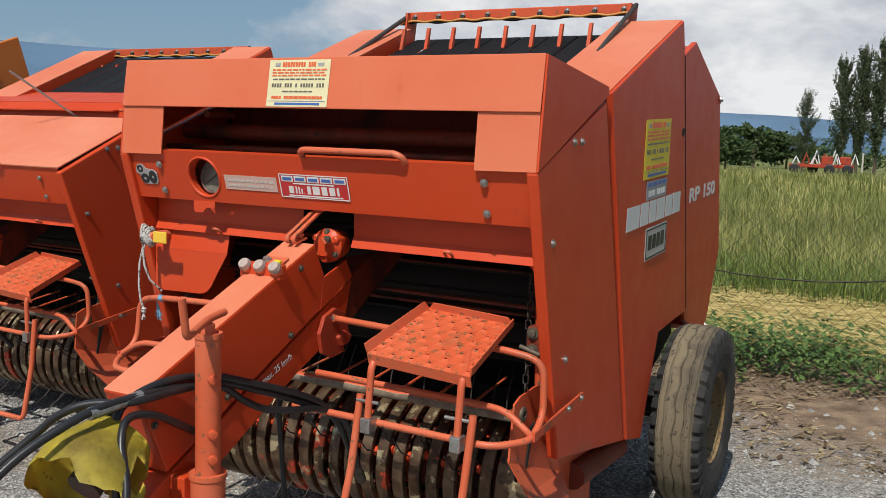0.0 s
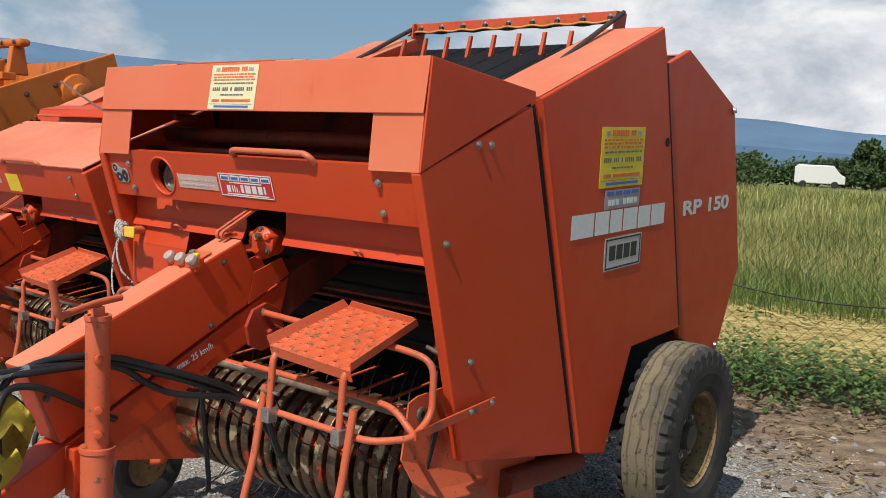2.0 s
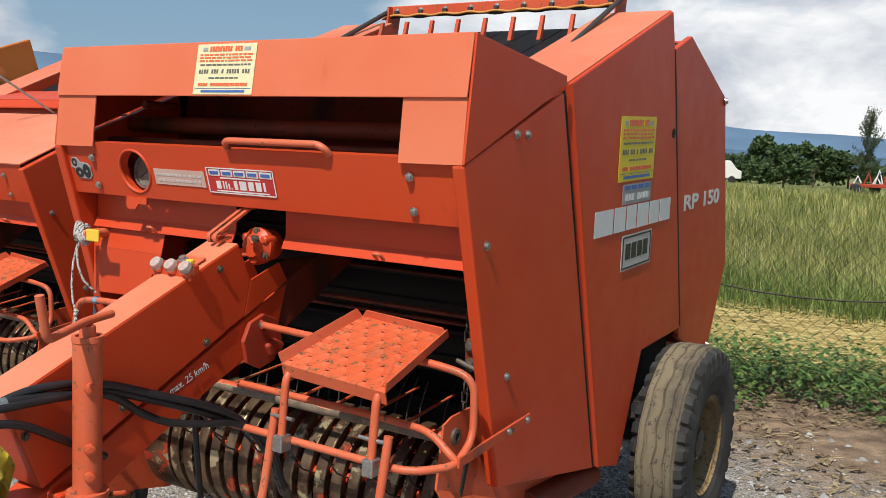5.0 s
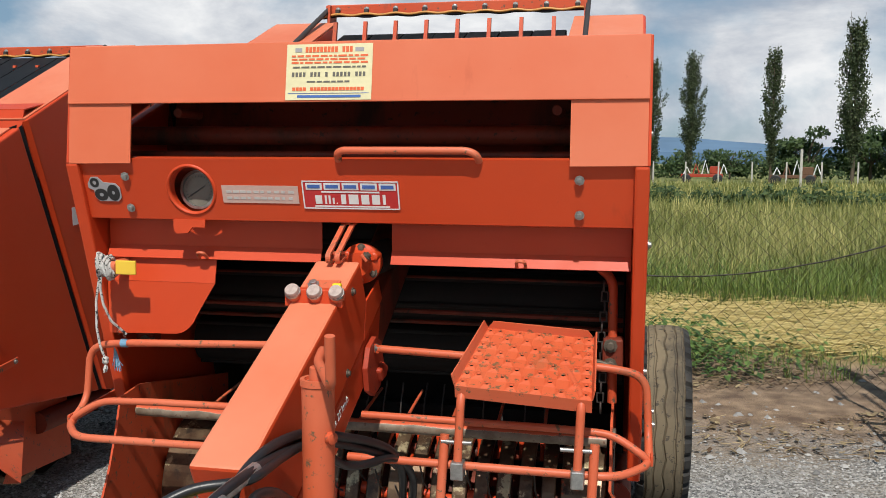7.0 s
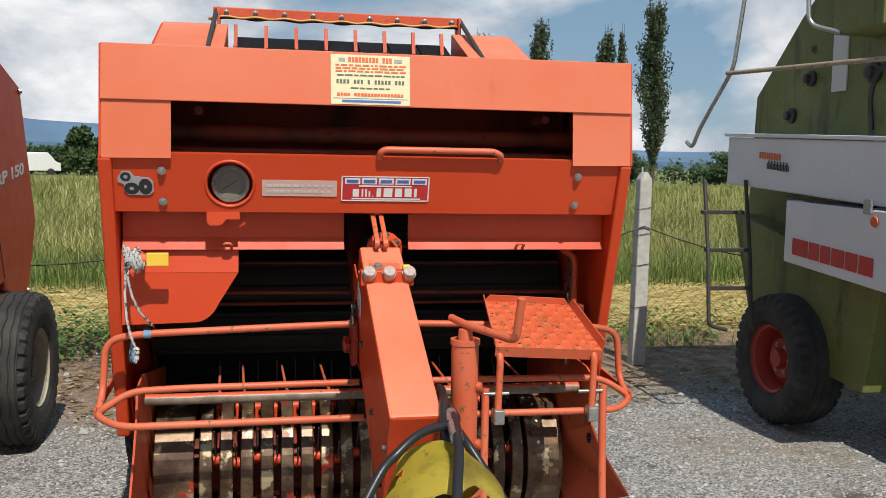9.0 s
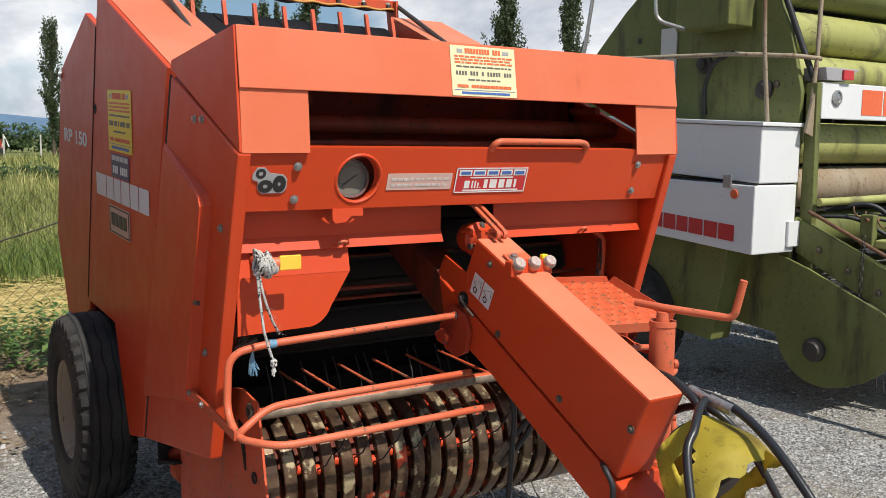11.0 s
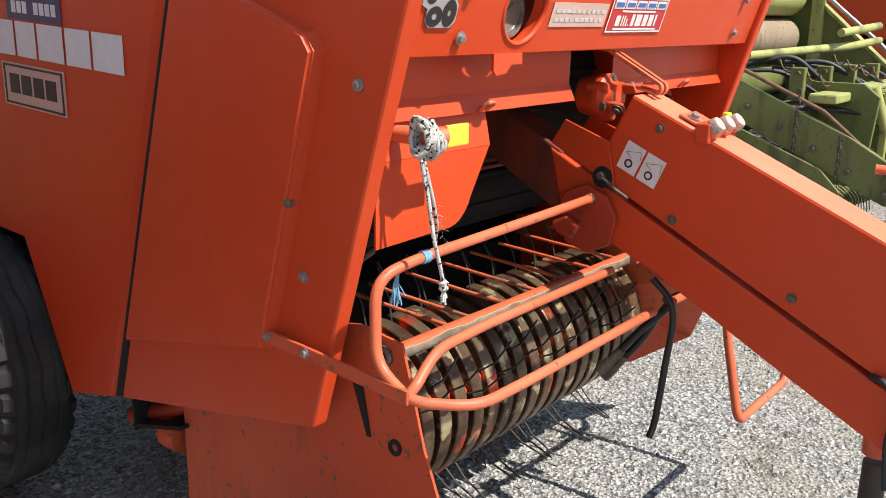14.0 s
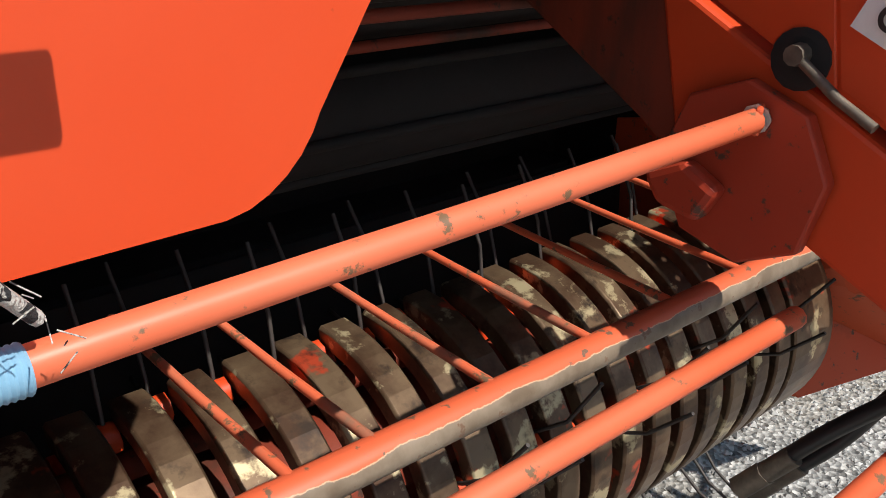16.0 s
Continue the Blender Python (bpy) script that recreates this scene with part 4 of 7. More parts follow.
def step_plate(parent):
    """The tread plate with punched holes and turned-up edges."""
    fl, fr, bl, br = Vector((0.352, -0.122, 0.983)), Vector((0.703, -0.122, 0.963)), Vector((0.388, 0.192, 1.078)), Vector((0.694, 0.192, 1.060))
    bm = bmesh.new()
    at = lambda u, v, h=0.0: (fl * (1 - u) + fr * u) * (1 - v) + (bl * (1 - u) + br * u) * v + Vector((0, -0.28, 0.95)) * h
    nu, nv = 11, 8
    for i in range(nu):
        for j in range(nv):
            u0, u1, v0, v1 = i / nu, (i + 1) / nu, j / nv, (j + 1) / nv
            uc, vc = (u0 + u1) / 2, (v0 + v1) / 2
            if (i + j) % 2 and 0 < i < nu - 1:
                bm.faces.new([bm.verts.new(at(u, v)) for u, v in ((u0, v0), (u1, v0), (u1, v1), (u0, v1))])
                continue
            inner, outer, lip = [], [], []
            for k in range(8):
                a = math.pi * k / 4
                c, s = math.cos(a), math.sin(a)
                f = 0.5 / max(abs(c), abs(s))
                outer.append(bm.verts.new(at(uc + f * c / nu, vc + f * s / nv)))
                inner.append(bm.verts.new(at(uc + 0.24 * c / nu, vc + 0.20 * s / nv, 0.005)))
                lip.append(bm.verts.new(at(uc + 0.17 * c / nu, vc + 0.13 * s / nv, 0.001)))
            for k in range(8):
                q = (k + 1) % 8
                bm.faces.new((outer[k], outer[q], inner[q], inner[k]))
                bm.faces.new((inner[k], inner[q], lip[q], lip[k]))
    bmesh.ops.remove_doubles(bm, verts=bm.verts, dist=0.0004)
    plate = part("step_plate", bm, MUDDY, parent, "punched orange-red tread plate with dried mud")
    sheet("plate_edge", [at(0, 0), at(1, 0), at(1, 0, -0.035), at(0, 0, -0.035)], RED_TUBE, plate, 0.004)
    sheet("plate_edge", [at(0, 1), at(1, 1), at(0.94, 1, 0.024), at(0.06, 1, 0.024)], RED_TUBE, plate, 0.004)
    for u, d in ((0, -0.02), (1, 0.02)):
        sheet("plate_edge", [at(u, 0), at(u, 1), at(u + d, 0.96, 0.03), at(u + d, 0, 0.03)], RED_TUBE, plate, 0.004)
    return plate


def round_baler(m, label, flat_hood=False):
    top = empty("round_baler", m)
    tagged(top, label, "baler")
    for s in (-1, 1):
        side_shell(top, s, s < 0)
    # hood
    if not flat_hood:
        sheet("hood_front", [(-0.827, 0.010, 1.718), (0.827, 0.010, 1.718), (0.827, 0.034, 1.884), (-0.827, 0.034, 1.884)], RED_FADED, top, 0.006, 0.002)
        sheet("hood_top", [(-0.822, 0.036, 1.882), (0.822, 0.036, 1.882), (0.822, 0.592, 1.826), (-0.822, 0.592, 1.826)], RED, top, 0.005)
        for s in (-1, 1):
            x = s * 0.829
            prism("hood_cheek", [(0.036, 1.883), (0.590, 1.828), (0.596, 1.800), (0.0, 1.548)], "x", x - 0.004, x + 0.004, RED, top, 0.002)
            x0, x1 = sorted((s * 0.825, s * 0.628))
            sheet("hood_corner", [(x0, 0.004, 1.546), (x1, 0.004, 1.548), (x1, 0.018, 1.720), (x0, 0.018, 1.720)], RED_FADED, top, 0.005)
        # hood inside takes the red that has shade mixed into it
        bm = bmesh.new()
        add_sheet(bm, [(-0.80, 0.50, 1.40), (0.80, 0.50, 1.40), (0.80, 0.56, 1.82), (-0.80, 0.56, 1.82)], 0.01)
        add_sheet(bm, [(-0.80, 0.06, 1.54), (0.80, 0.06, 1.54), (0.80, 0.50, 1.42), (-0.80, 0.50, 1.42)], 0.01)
        part("hood_back", bm, RED_SHADED, top)
        tube("twine_bar", [(-0.79, 0.30, 1.635), (0.79, 0.30, 1.635)], 0.03, RED_SHADED, top)
        tube("twine_rail", [(-0.79, 0.20, 1.575), (0.79, 0.20, 1.575)], 0.012, RED_SHADED, top)
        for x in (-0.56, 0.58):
            tube("twine_guide", [(x, 0.16, 1.70), (x, 0.30, 1.70)], 0.014, RED_SHADED, top)
    else:
        sheet("hood_top", [(-0.81, 0.004, 1.566), (0.81, 0.004, 1.566), (0.80, 0.56, 1.775), (-0.80, 0.56, 1.775)], RED_PALE, top, 0.006)
        sheet("hood_rear", [(-0.80, 0.62, 1.72), (0.80, 0.62, 1.72), (0.80, 0.66, 1.85), (-0.80, 0.66, 1.85)], RED, top, 0.006)
        sheet("hood_rear_top", [(-0.80, 0.66, 1.852), (0.80, 0.66, 1.852), (0.80, 0.95, 1.90), (-0.80, 0.95, 1.90)], RED, top, 0.006)
        tube("stay_rod", [(0.25, 0.62, 1.76), (0.12, 0.30, 2.02)], 0.006, STEEL, top)
    fp = front_panel(top)
    for x in (-0.657, 0.653):
        for yy, z in ((0.022, 1.510), (0.051, 1.417)):
            bolt(fp, (x, yy + 0.0, z), (0, -1, -0.31))
    tube("handle", [(-0.003, 0.012, 1.560), (0.0, -0.008, 1.578), (0.015, -0.012, 1.586), (0.36, -0.012, 1.586), (0.385, -0.008, 1.575), (0.388, 0.012, 1.558)], 0.0105, RED_TUBE, top, 0.02)
    # gauge
    g = empty("pressure_gauge", Matrix.Translation((-0.458, 0.094, 1.472)))
    g.parent = top
    lathe("housing", [(0.02, 0.056), (-0.012, 0.058), (-0.014, 0.050), (-0.004, 0.049)], (0, 0, 0), "y", STEEL, g, 32)
    bm = bmesh.new()
    add_lathe(bm, [(-0.006, 0.048), (-0.0065, 0.002)], (0, 0, 0), "y", 32)
    part("dial", bm, GLASSY, g, "cream dial behind glass")
    bm = bmesh.new()
    add_sheet(bm, [(-0.028, -0.009, -0.018), (-0.026, -0.009, -0.021), (0.020, -0.009, 0.010), (0.019, -0.009, 0.012)], 0.001)
    for k in range(21):
        a = radians(-50 + 14 * k)
        c, s = math.cos(a), math.sin(a)
        add_sheet(bm, [(0.036 * c - 0.0007 * s, -0.0085, 0.036 * s + 0.0007 * c), (0.042 * c - 0.0007 * s, -0.0085, 0.042 * s + 0.0007 * c), (0.042 * c + 0.0007 * s, -0.0085, 0.042 * s - 0.0007 * c), (0.036 * c + 0.0007 * s, -0.0085, 0.036 * s - 0.0007 * c)], 0.0006)
    part("needle", bm, S_BLACK, g)
    # lower front sheets with a gap for the drive
    for x0, x1 in ((-0.790, -0.10), (0.112, 0.790)):
        bm = bmesh.new()
        add_sheet(bm, [(x0, 0.148, 1.425), (x1, 0.148, 1.425), (x1, 0.151, 1.298), (x0, 0.151, 1.298)], 0.004)
        add_sheet(bm, [(x0, 0.149, 1.298), (x1, 0.149, 1.298), (x1, 0.132, 1.261), (x0, 0.132, 1.261)], 0.004)
        part("lower_panel", bm, RED, top)
    for x in (-0.47, 0.49):
        tube("twine_eye", [(x - 0.012, 0.130, 1.266), (x - 0.012, 0.108, 1.283), (x + 0.012, 0.108, 1.283), (x + 0.012, 0.130, 1.266)], 0.005, RED_TUBE, top, 0.012, 6)
    prism("flap_stop", [(-0.53, 1.352), (-0.53, 1.385), (-0.43, 1.385), (-0.43, 1.362), (-0.47, 1.362), (-0.485, 1.345), (-0.52, 1.342)], "y", 0.064, 0.070, RED, top)
    # hanging flap
    bm = bmesh.new()
    add_sheet(bm, [(-0.795, 0.153, 1.262), (-0.437, 0.153, 1.262), (-0.437, 0.137, 1.188), (-0.795, 0.137, 1.188)], 0.004)
    low = [(-0.795, 1.188), (-0.437, 1.188), (-0.502, 1.082)] + [(-0.502 - 0.05 * (1 - math.cos(t)) - 0.020 * math.sin(t), 1.082 - 0.054 * math.sin(t)) for t in (0.2, 0.45, 0.7, 0.95, 1.2, 1.5)] + [(-0.795, 1.022)]
    add_sheet(bm, [(x, 0.138, z) for x, z in low], 0.004)
    part("twine_flap", bm, RED, top)
    # drawbar
    upper = [(-0.005, 1.284), (-0.760, 0.952), (-0.735, 0.90), (-0.655, 0.712), (0.03, 1.055), (0.055, 1.168)]
    bar = prism("drawbar", upper, "x", -0.064, 0.064, [RED, RED_PALE], top, 0.008)
    for s in (-1, 1):
        prism("bar_cheek", [(0.050, 1.166), (0.176, 1.210), (0.215, 1.148), (0.026, 1.053)], "x", s * 0.061 - 0.003, s * 0.061 + 0.003, RED, top, 0.0015)
    # upward faces of the drawbar take the paler red
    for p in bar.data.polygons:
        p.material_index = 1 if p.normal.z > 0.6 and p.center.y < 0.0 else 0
    prism("lower_drawbar", [(0.22, 1.136), (-0.735, 0.657), (-1.15, 0.455), (-1.15, 0.315), (-0.685, 0.550), (-0.362, 0.717), (-0.093, 0.860), (0.10, 0.945), (0.18, 0.98)], "x", -0.059, 0.059, RED, top, 0.005)
    # rear arm's shade comes from its darker red
    prism("rear_arm", [(0.19, 1.13), (0.16, 0.94), (0.22, 0.985), (0.60, 1.20), (0.60, 1.36), (0.36, 1.21)], "x", -0.055, 0.055, RED_SHADED, top, 0.006)
    for yy, z in ((-0.128, 1.0), (-0.42, 0.87), (-0.08, 1.21), (-0.70, 0.86)):
        for s in (-1, 1):
            bolt(bar, (s * 0.065, yy, z), (s, 0, 0), 0.9, dull=True)
    for s in (-1, 1):
        x = s * 0.070
        prism("pivot_plate", [(0.040, 1.035), (0.100, 1.056), (0.158, 1.032), (0.184, 0.965), (0.150, 0.900), (0.085, 0.884), (0.028, 0.912), (0.012, 0.980)], "x", x - 0.008, x + 0.008, RED_RUSTY, top, 0.003)
        bolt(top, (s * 0.084, 0.083, 1.025), (s, -0.3, 0), 1.0, "pivot_bolt")
        prism("pivot_ear", [(0.10, 0.955), (0.14, 0.975), (0.185, 0.952), (0.165, 0.925), (0.12, 0.918)], "x", s * 0.085 - 0.016, s * 0.085 + 0.008, RED_RUSTY, top, 0.008)
    bm = bmesh.new()
    bend = [(-0.038 + 0.017 * math.cos(t), 1.296 + 0.017 * math.sin(t)) for t in (1.9 + 0.35 * k for k in range(8))]
    run = [(0.105, 1.392)] + bend + [(0.012, 1.292)]
    for x0, x1 in ((-0.020, -0.006), (0.006, 0.020)):
        add_prism(bm, [(y, z) for y, z in run] + [(y + 0.004, z - 0.007) if i < 2 else (y * 0.6 - 0.0152, z * 0.6 + 0.5184) if i < 9 else (y, z + 0.007) for i, (y, z) in reversed(list(enumerate(run)))], "x", x0, x1)
    for q in ((-0.018, 1.3135), (0.098, 1.387)):
        add_box(bm, (-0.0195, q[0] - 0.012, q[1] - 0.010), (0.0195, q[0] + 0.012, q[1] - 0.003))
    part("slotted_lever", bm, BARE_TUBE, top, "slotted lever with half its paint worn off")
    # universal joint: flanged hub with bolt bosses, forked yoke, cross with caps
    JX, JZ = 0.008, 1.264
    bm = bmesh.new()
    add_lathe(bm, [(0.10, 0.030), (0.095, 0.046), (0.080, 0.050), (0.050, 0.054), (0.044, 0.058), (0.026, 0.058), (0.020, 0.052), (0.012, 0.040), (-0.004, 0.034)], (JX, 0, JZ), "y", 28)
    joint = part("drive_joint", bm, RED, top, "red drive shaft joint")
    for k in range(3):
        a = k * 2.094 + 0.5
        lathe("boss", [(0.060, 0.013), (0.024, 0.015), (0.010, 0.013), (0.006, 0.008)], (JX + 0.046 * math.cos(a), 0, JZ + 0.046 * math.sin(a)), "y", RED, joint, 14)
        bolt(joint, (JX + 0.046 * math.cos(a + 1.0), 0.020, JZ + 0.046 * math.sin(a + 1.0)), (0, -1, 0), 1.0, dull=True)
    for a in (0.7, 0.7 + math.pi):
        c, q = math.cos(a), math.sin(a)
        ear = [(JX + 0.032 * c - 0.018 * q, 0.015, JZ + 0.032 * q + 0.018 * c), (JX + 0.032 * c + 0.018 * q, 0.015, JZ + 0.032 * q - 0.018 * c), (JX + 0.034 * c + 0.013 * q, -0.034, JZ + 0.034 * q - 0.013 * c), (JX + 0.034 * c - 0.013 * q, -0.034, JZ + 0.034 * q + 0.013 * c)]
        sheet("yoke", ear, RED_WORN, joint, 0.010, 0.003)
        bolt(joint, (JX + 0.040 * c, -0.018, JZ + 0.040 * q), (c, 0, q), 1.1, dull=True)
    joint.matrix_basis = Matrix.Translation((0.022, 0.085, 0.0))
    lathe("drive_guard", [(0.18, 0.050), (0.40, 0.050)], (0.030, 0, 1.264), "y", INNER, top, 20)
    # flat black disc stands for the shaded pocket round the lever
    lathe("lever_pocket_shade", [(0.0, 0.027), (-0.003, 0.027), (-0.004, 0.02)], (-0.064, 0.062, 1.078), "x", INNER, top, 16)
    bm = bmesh.new()
    add_tube(bm, [(-0.076, 0.060, 1.082), (-0.080, 0.018, 1.055), (-0.082, -0.018, 1.038)], 0.0048, 8)
    add_lathe(bm, [(-0.008, 0.009), (0.006, 0.010)], (-0.074, 0.061, 1.083), "x", 10)
    part("lock_lever", bm, ROUGH_STEEL, top, "grey steel lock lever")
    tube("cable_clip", [(-0.064, -0.60, 0.735), (-0.085, -0.63, 0.74), (-0.08, -0.66, 0.70), (-0.075, -0.65, 0.60), (-0.08, -0.66, 0.50)], 0.008, BLACK, top, 0.02, 7)
    # three couplings on the drawbar
    rack = box("coupling_rack", (-0.078, -0.205, 1.185), (0.078, -0.170, 1.232), RED, top, 0.004)
    for x in (-0.062, 0.003, 0.068):
        bm = bmesh.new()
        add_lathe(bm, [(-0.060, 0.011), (-0.045, 0.015), (-0.022, 0.022), (-0.004, 0.0245), (0.0, 0.022)], (0, 0, 0), "z", 18)
        o = part("coupling", bm, RED_FADED, rack, "hydraulic coupling in a faded red cap")
        o.matrix_basis = Matrix.Translation((x * 0.90 + 0.002, -0.206, 1.222)) @ Matrix.Rotation(0.85, 4, "X") @ Matrix.Scale(0.80, 4)
        lathe("cap_ring", [(-0.002, 0.020), (-0.002, 0.0255), (0.004, 0.0265), (0.007, 0.0255), (0.007, 0.020)], (0, 0, 0), "z", STEEL, o, 18, "zinc ring", True)
        lathe("cap_lid", [(0.004, 0.0235), (0.015, 0.0240), (0.021, 0.021), (0.023, 0.012), (0.022, 0.003)], (0, 0, 0), "z", COUPLING, o, 18, "pale worn lid")
    box("yellow_cap", (0.046, -0.196, 1.232), (0.070, -0.180, 1.247), S_YELLOW, rack, 0.004)
    sheet("rack_plate", [(-0.045, -0.175, 1.216), (0.045, -0.175, 1.216), (0.045, -0.115, 1.243), (-0.045, -0.115, 1.243)], RED_TUBE, rack, 0.006, 0.002)
    bolt(rack, (-0.022, -0.142, 1.235), (0, -0.4, 0.9), 1.2)
    # jack
    j = empty("jack_stand", Matrix.Translation((0.151, -0.592, 0)))
    j.parent = top
    lathe("jack_tube", [(0.47, 0.028), (0.47, 0.034), (1.086, 0.035), (1.088, 0.038), (1.102, 0.038), (1.102, 0.029), (1.096, 0.028)], (0, 0, 0), "z", RED_TUBE, j, 20)
    lathe("jack_leg", [(0.03, 0.028), (0.45, 0.028)], (0, 0, 0), "z", DARK, j, 14)
    box("foot_plate", (-0.09, -0.09, 0.0), (0.09, 0.09, 0.03), DARK, j, 0.005)
    lathe("jack_collar", [(0.545, 0.036), (0.545, 0.047), (0.700, 0.047), (0.702, 0.051), (0.715, 0.051), (0.715, 0.036)], (0, 0, 0), "z", RED_TUBE, j, 20)
    box("jack_bracket", (-0.092, -0.05, 0.555), (-0.04, 0.05, 0.705), RED, j, 0.005)
    lathe("jack_cap", [(1.09, 0.020), (1.126, 0.018), (1.128, 0.01)], (0, 0, 0), "z", RED_TUBE, j, 12)
    tube("crank", [(-0.020, 0.085, 1.142), (0.0, 0.0, 1.138), (0.086, -0.168, 1.128), (0.092, -0.190, 1.232)], 0.0104, RED_TUBE, j, 0.022)
    for z in (0.98, 0.83, 0.76):
        lathe("tube_boss", [(0.0, 0.014), (0.012, 0.013), (0.014, 0.007)], (0, 0, 0), "x", RED_WORN, j, 10).matrix_basis = Matrix.Translation((0.030, -0.016, z)) @ Matrix.Rotation(-0.5, 4, "Z")
    # guards
    for s in (-1, 1):
        tube("guard_tube", [(s * 0.090, 0.082, 1.024), (s * 0.33, 0.077, 1.018), (s * 0.74, 0.085, 1.002), (s * 0.838, 0.098, 0.982), (s * 0.848, 0.088, 0.82), (s * 0.848, 0.012, 0.775)], 0.0112, RED_TUBE, top, 0.055)
        sheet("tube_tab", [(s * 0.094, 0.076, 1.036), (s * 0.066, 0.088, 1.040), (s * 0.066, 0.088, 1.008), (s * 0.094, 0.076, 1.012)], RED_WORN, top, 0.006, 0.002)
        tube("guard_tube", [(s * 0.058, 0.025, 0.846), (s * 0.60, 0.025, 0.842), (s * 0.755, 0.018, 0.838), (s * 0.830, 0.004, 0.792), (s * 0.846, 0.010, 0.776)], 0.0108, RED_TUBE, top, 0.05)
        tube("guard_tube", [(s * 0.055, -0.095, 0.764), (s * 0.60, -0.100, 0.762), (s * 0.77, -0.095, 0.760), (s * 0.840, -0.015, 0.768), (s * 0.848, 0.02, 0.777)], 0.0112, RED_TUBE, top, 0.06)
        st = prism("stay_strap", [(0.0, 0.763), (0.0, 0.792), (0.41, 0.820), (0.41, 0.791)], "x", s * 0.856 - 0.004, s * 0.856 + 0.004, RED_WORN, top, 0.002)
        bolt(st, (s * 0.861, 0.385, 0.806), (s, 0, 0), 0.85)
        bolt(st, (s * 0.861, 0.27, 0.798), (s, 0, 0), 0.85)
    for s in (-1, 1):
        brg = box("bearing_block", (min(s * 0.715, s * 0.775), 0.25, 0.955), (max(s * 0.715, s * 0.775), 0.31, 1.05), RED_SHADED, top, 0.008)
        for yy, z in ((0.262, 0.975), (0.262, 1.03)):
            bolt(brg, (s * 0.738, yy - 0.014, z), (0, -1, 0), 1.5, dull=True)
        tube("bearing_pin", [(s * 0.77, 0.235, 0.965), (s * 0.70, 0.235, 0.985)], 0.008, ROUGH_STEEL, brg, 0, 8)
    # windguard bar with its rods
    wg = empty("windguard", Matrix.Translation((0, 0.188, 0.766)))
    wg.parent = top
    tube("windguard_bar", [(-0.735, 0, 0), (0.735, 0, 0)], 0.0185, WORN_BAR, wg, 0, 14)
    for x in [-0.50] + [-0.42 + 0.1395 * k for k in range(8)]:
        tube("windguard_rod", [(x, 0.0, 0.012), (x - 0.008, 0.14, 0.022), (x - 0.015, 0.31, 0.034)], 0.0056, BARE_TUBE, wg, 0, 7, taper=0.8)
    pickup(top)
    # step
    stp = empty("step", None)
    stp.parent = top
    step_plate(stp)
    for x, xx in ((0.368, 0.325), (0.676, 0.712)):
        tube("step_leg", [(x + (0.05 if x < 0.5 else -0.05), 0.03, 1.005), (x, -0.10, 0.965), (x, -0.122, 0.94), (x - 0.008, -0.128, 0.735)], 0.0115, RED_TUBE, stp, 0.03)
        box("clamp", (x - 0.022, -0.148, 0.738), (x + 0.012, -0.106, 0.785), STEEL, stp, 0.004)
        tube("clamp_bolt", [(x - 0.05, -0.122, 0.832), (x + 0.03, -0.122, 0.832)], 0.006, STEEL, stp, 0, 8)
    tube("stand_hoop", [(0.325, -0.112, 0.848), (0.317, -0.145, 0.62), (0.303, -0.205, 0.375), (0.690, -0.205, 0.375), (0.704, -0.145, 0.62), (0.712, -0.112, 0.848)], 0.0125, RED_TUBE, stp, 0.035)
    # chamber with its rollers, near black with shade in the colour; floor pans added
    for nm, p in (("chamber_back", [(-0.78, 1.05, 0.35), (0.78, 1.05, 0.35), (0.78, 1.10, 1.80), (-0.78, 1.10, 1.80)]), ("chamber_top", [(-0.78, 0.50, 1.40), (0.78, 0.50, 1.40), (0.78, 1.10, 1.46), (-0.78, 1.10, 1.46)]), ("chamber_floor", [(-0.78, 0.84, 0.42), (0.78, 0.84, 0.42), (0.78, 1.06, 0.36), (-0.78, 1.06, 0.36)]), ("added_floor_pan", [(-0.74, 0.81, 0.205), (0.74, 0.81, 0.205), (0.74, 0.84, 0.66), (-0.74, 0.84, 0.66)]), ("added_floor_pan", [(-0.74, 0.66, 0.175), (0.74, 0.66, 0.175), (0.74, 0.81, 0.20), (-0.74, 0.81, 0.20)])):
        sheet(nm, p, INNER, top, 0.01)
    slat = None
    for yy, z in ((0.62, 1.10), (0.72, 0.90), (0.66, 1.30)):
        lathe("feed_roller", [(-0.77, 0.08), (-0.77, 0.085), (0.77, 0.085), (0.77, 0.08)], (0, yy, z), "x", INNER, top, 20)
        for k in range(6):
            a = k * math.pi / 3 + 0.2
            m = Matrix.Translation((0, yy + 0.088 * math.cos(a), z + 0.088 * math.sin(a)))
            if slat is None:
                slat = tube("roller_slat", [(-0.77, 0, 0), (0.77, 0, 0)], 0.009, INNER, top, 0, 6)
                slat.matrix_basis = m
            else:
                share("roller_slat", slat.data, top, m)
    # knife bar and roller edges use the shade-darkened red too
    tube("knife_bar", [(-0.77, 0.42, 1.085), (0.77, 0.42, 1.075)], 0.008, RED_SHADED, top, 0, 6)
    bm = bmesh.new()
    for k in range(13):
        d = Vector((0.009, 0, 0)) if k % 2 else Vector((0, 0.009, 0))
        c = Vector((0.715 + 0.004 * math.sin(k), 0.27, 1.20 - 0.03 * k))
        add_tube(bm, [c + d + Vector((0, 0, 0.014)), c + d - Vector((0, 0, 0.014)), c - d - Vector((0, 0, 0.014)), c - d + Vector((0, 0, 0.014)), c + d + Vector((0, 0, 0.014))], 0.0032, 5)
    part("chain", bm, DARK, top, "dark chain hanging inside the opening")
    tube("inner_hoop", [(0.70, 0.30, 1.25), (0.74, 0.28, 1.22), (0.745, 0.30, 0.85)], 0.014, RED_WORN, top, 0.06)
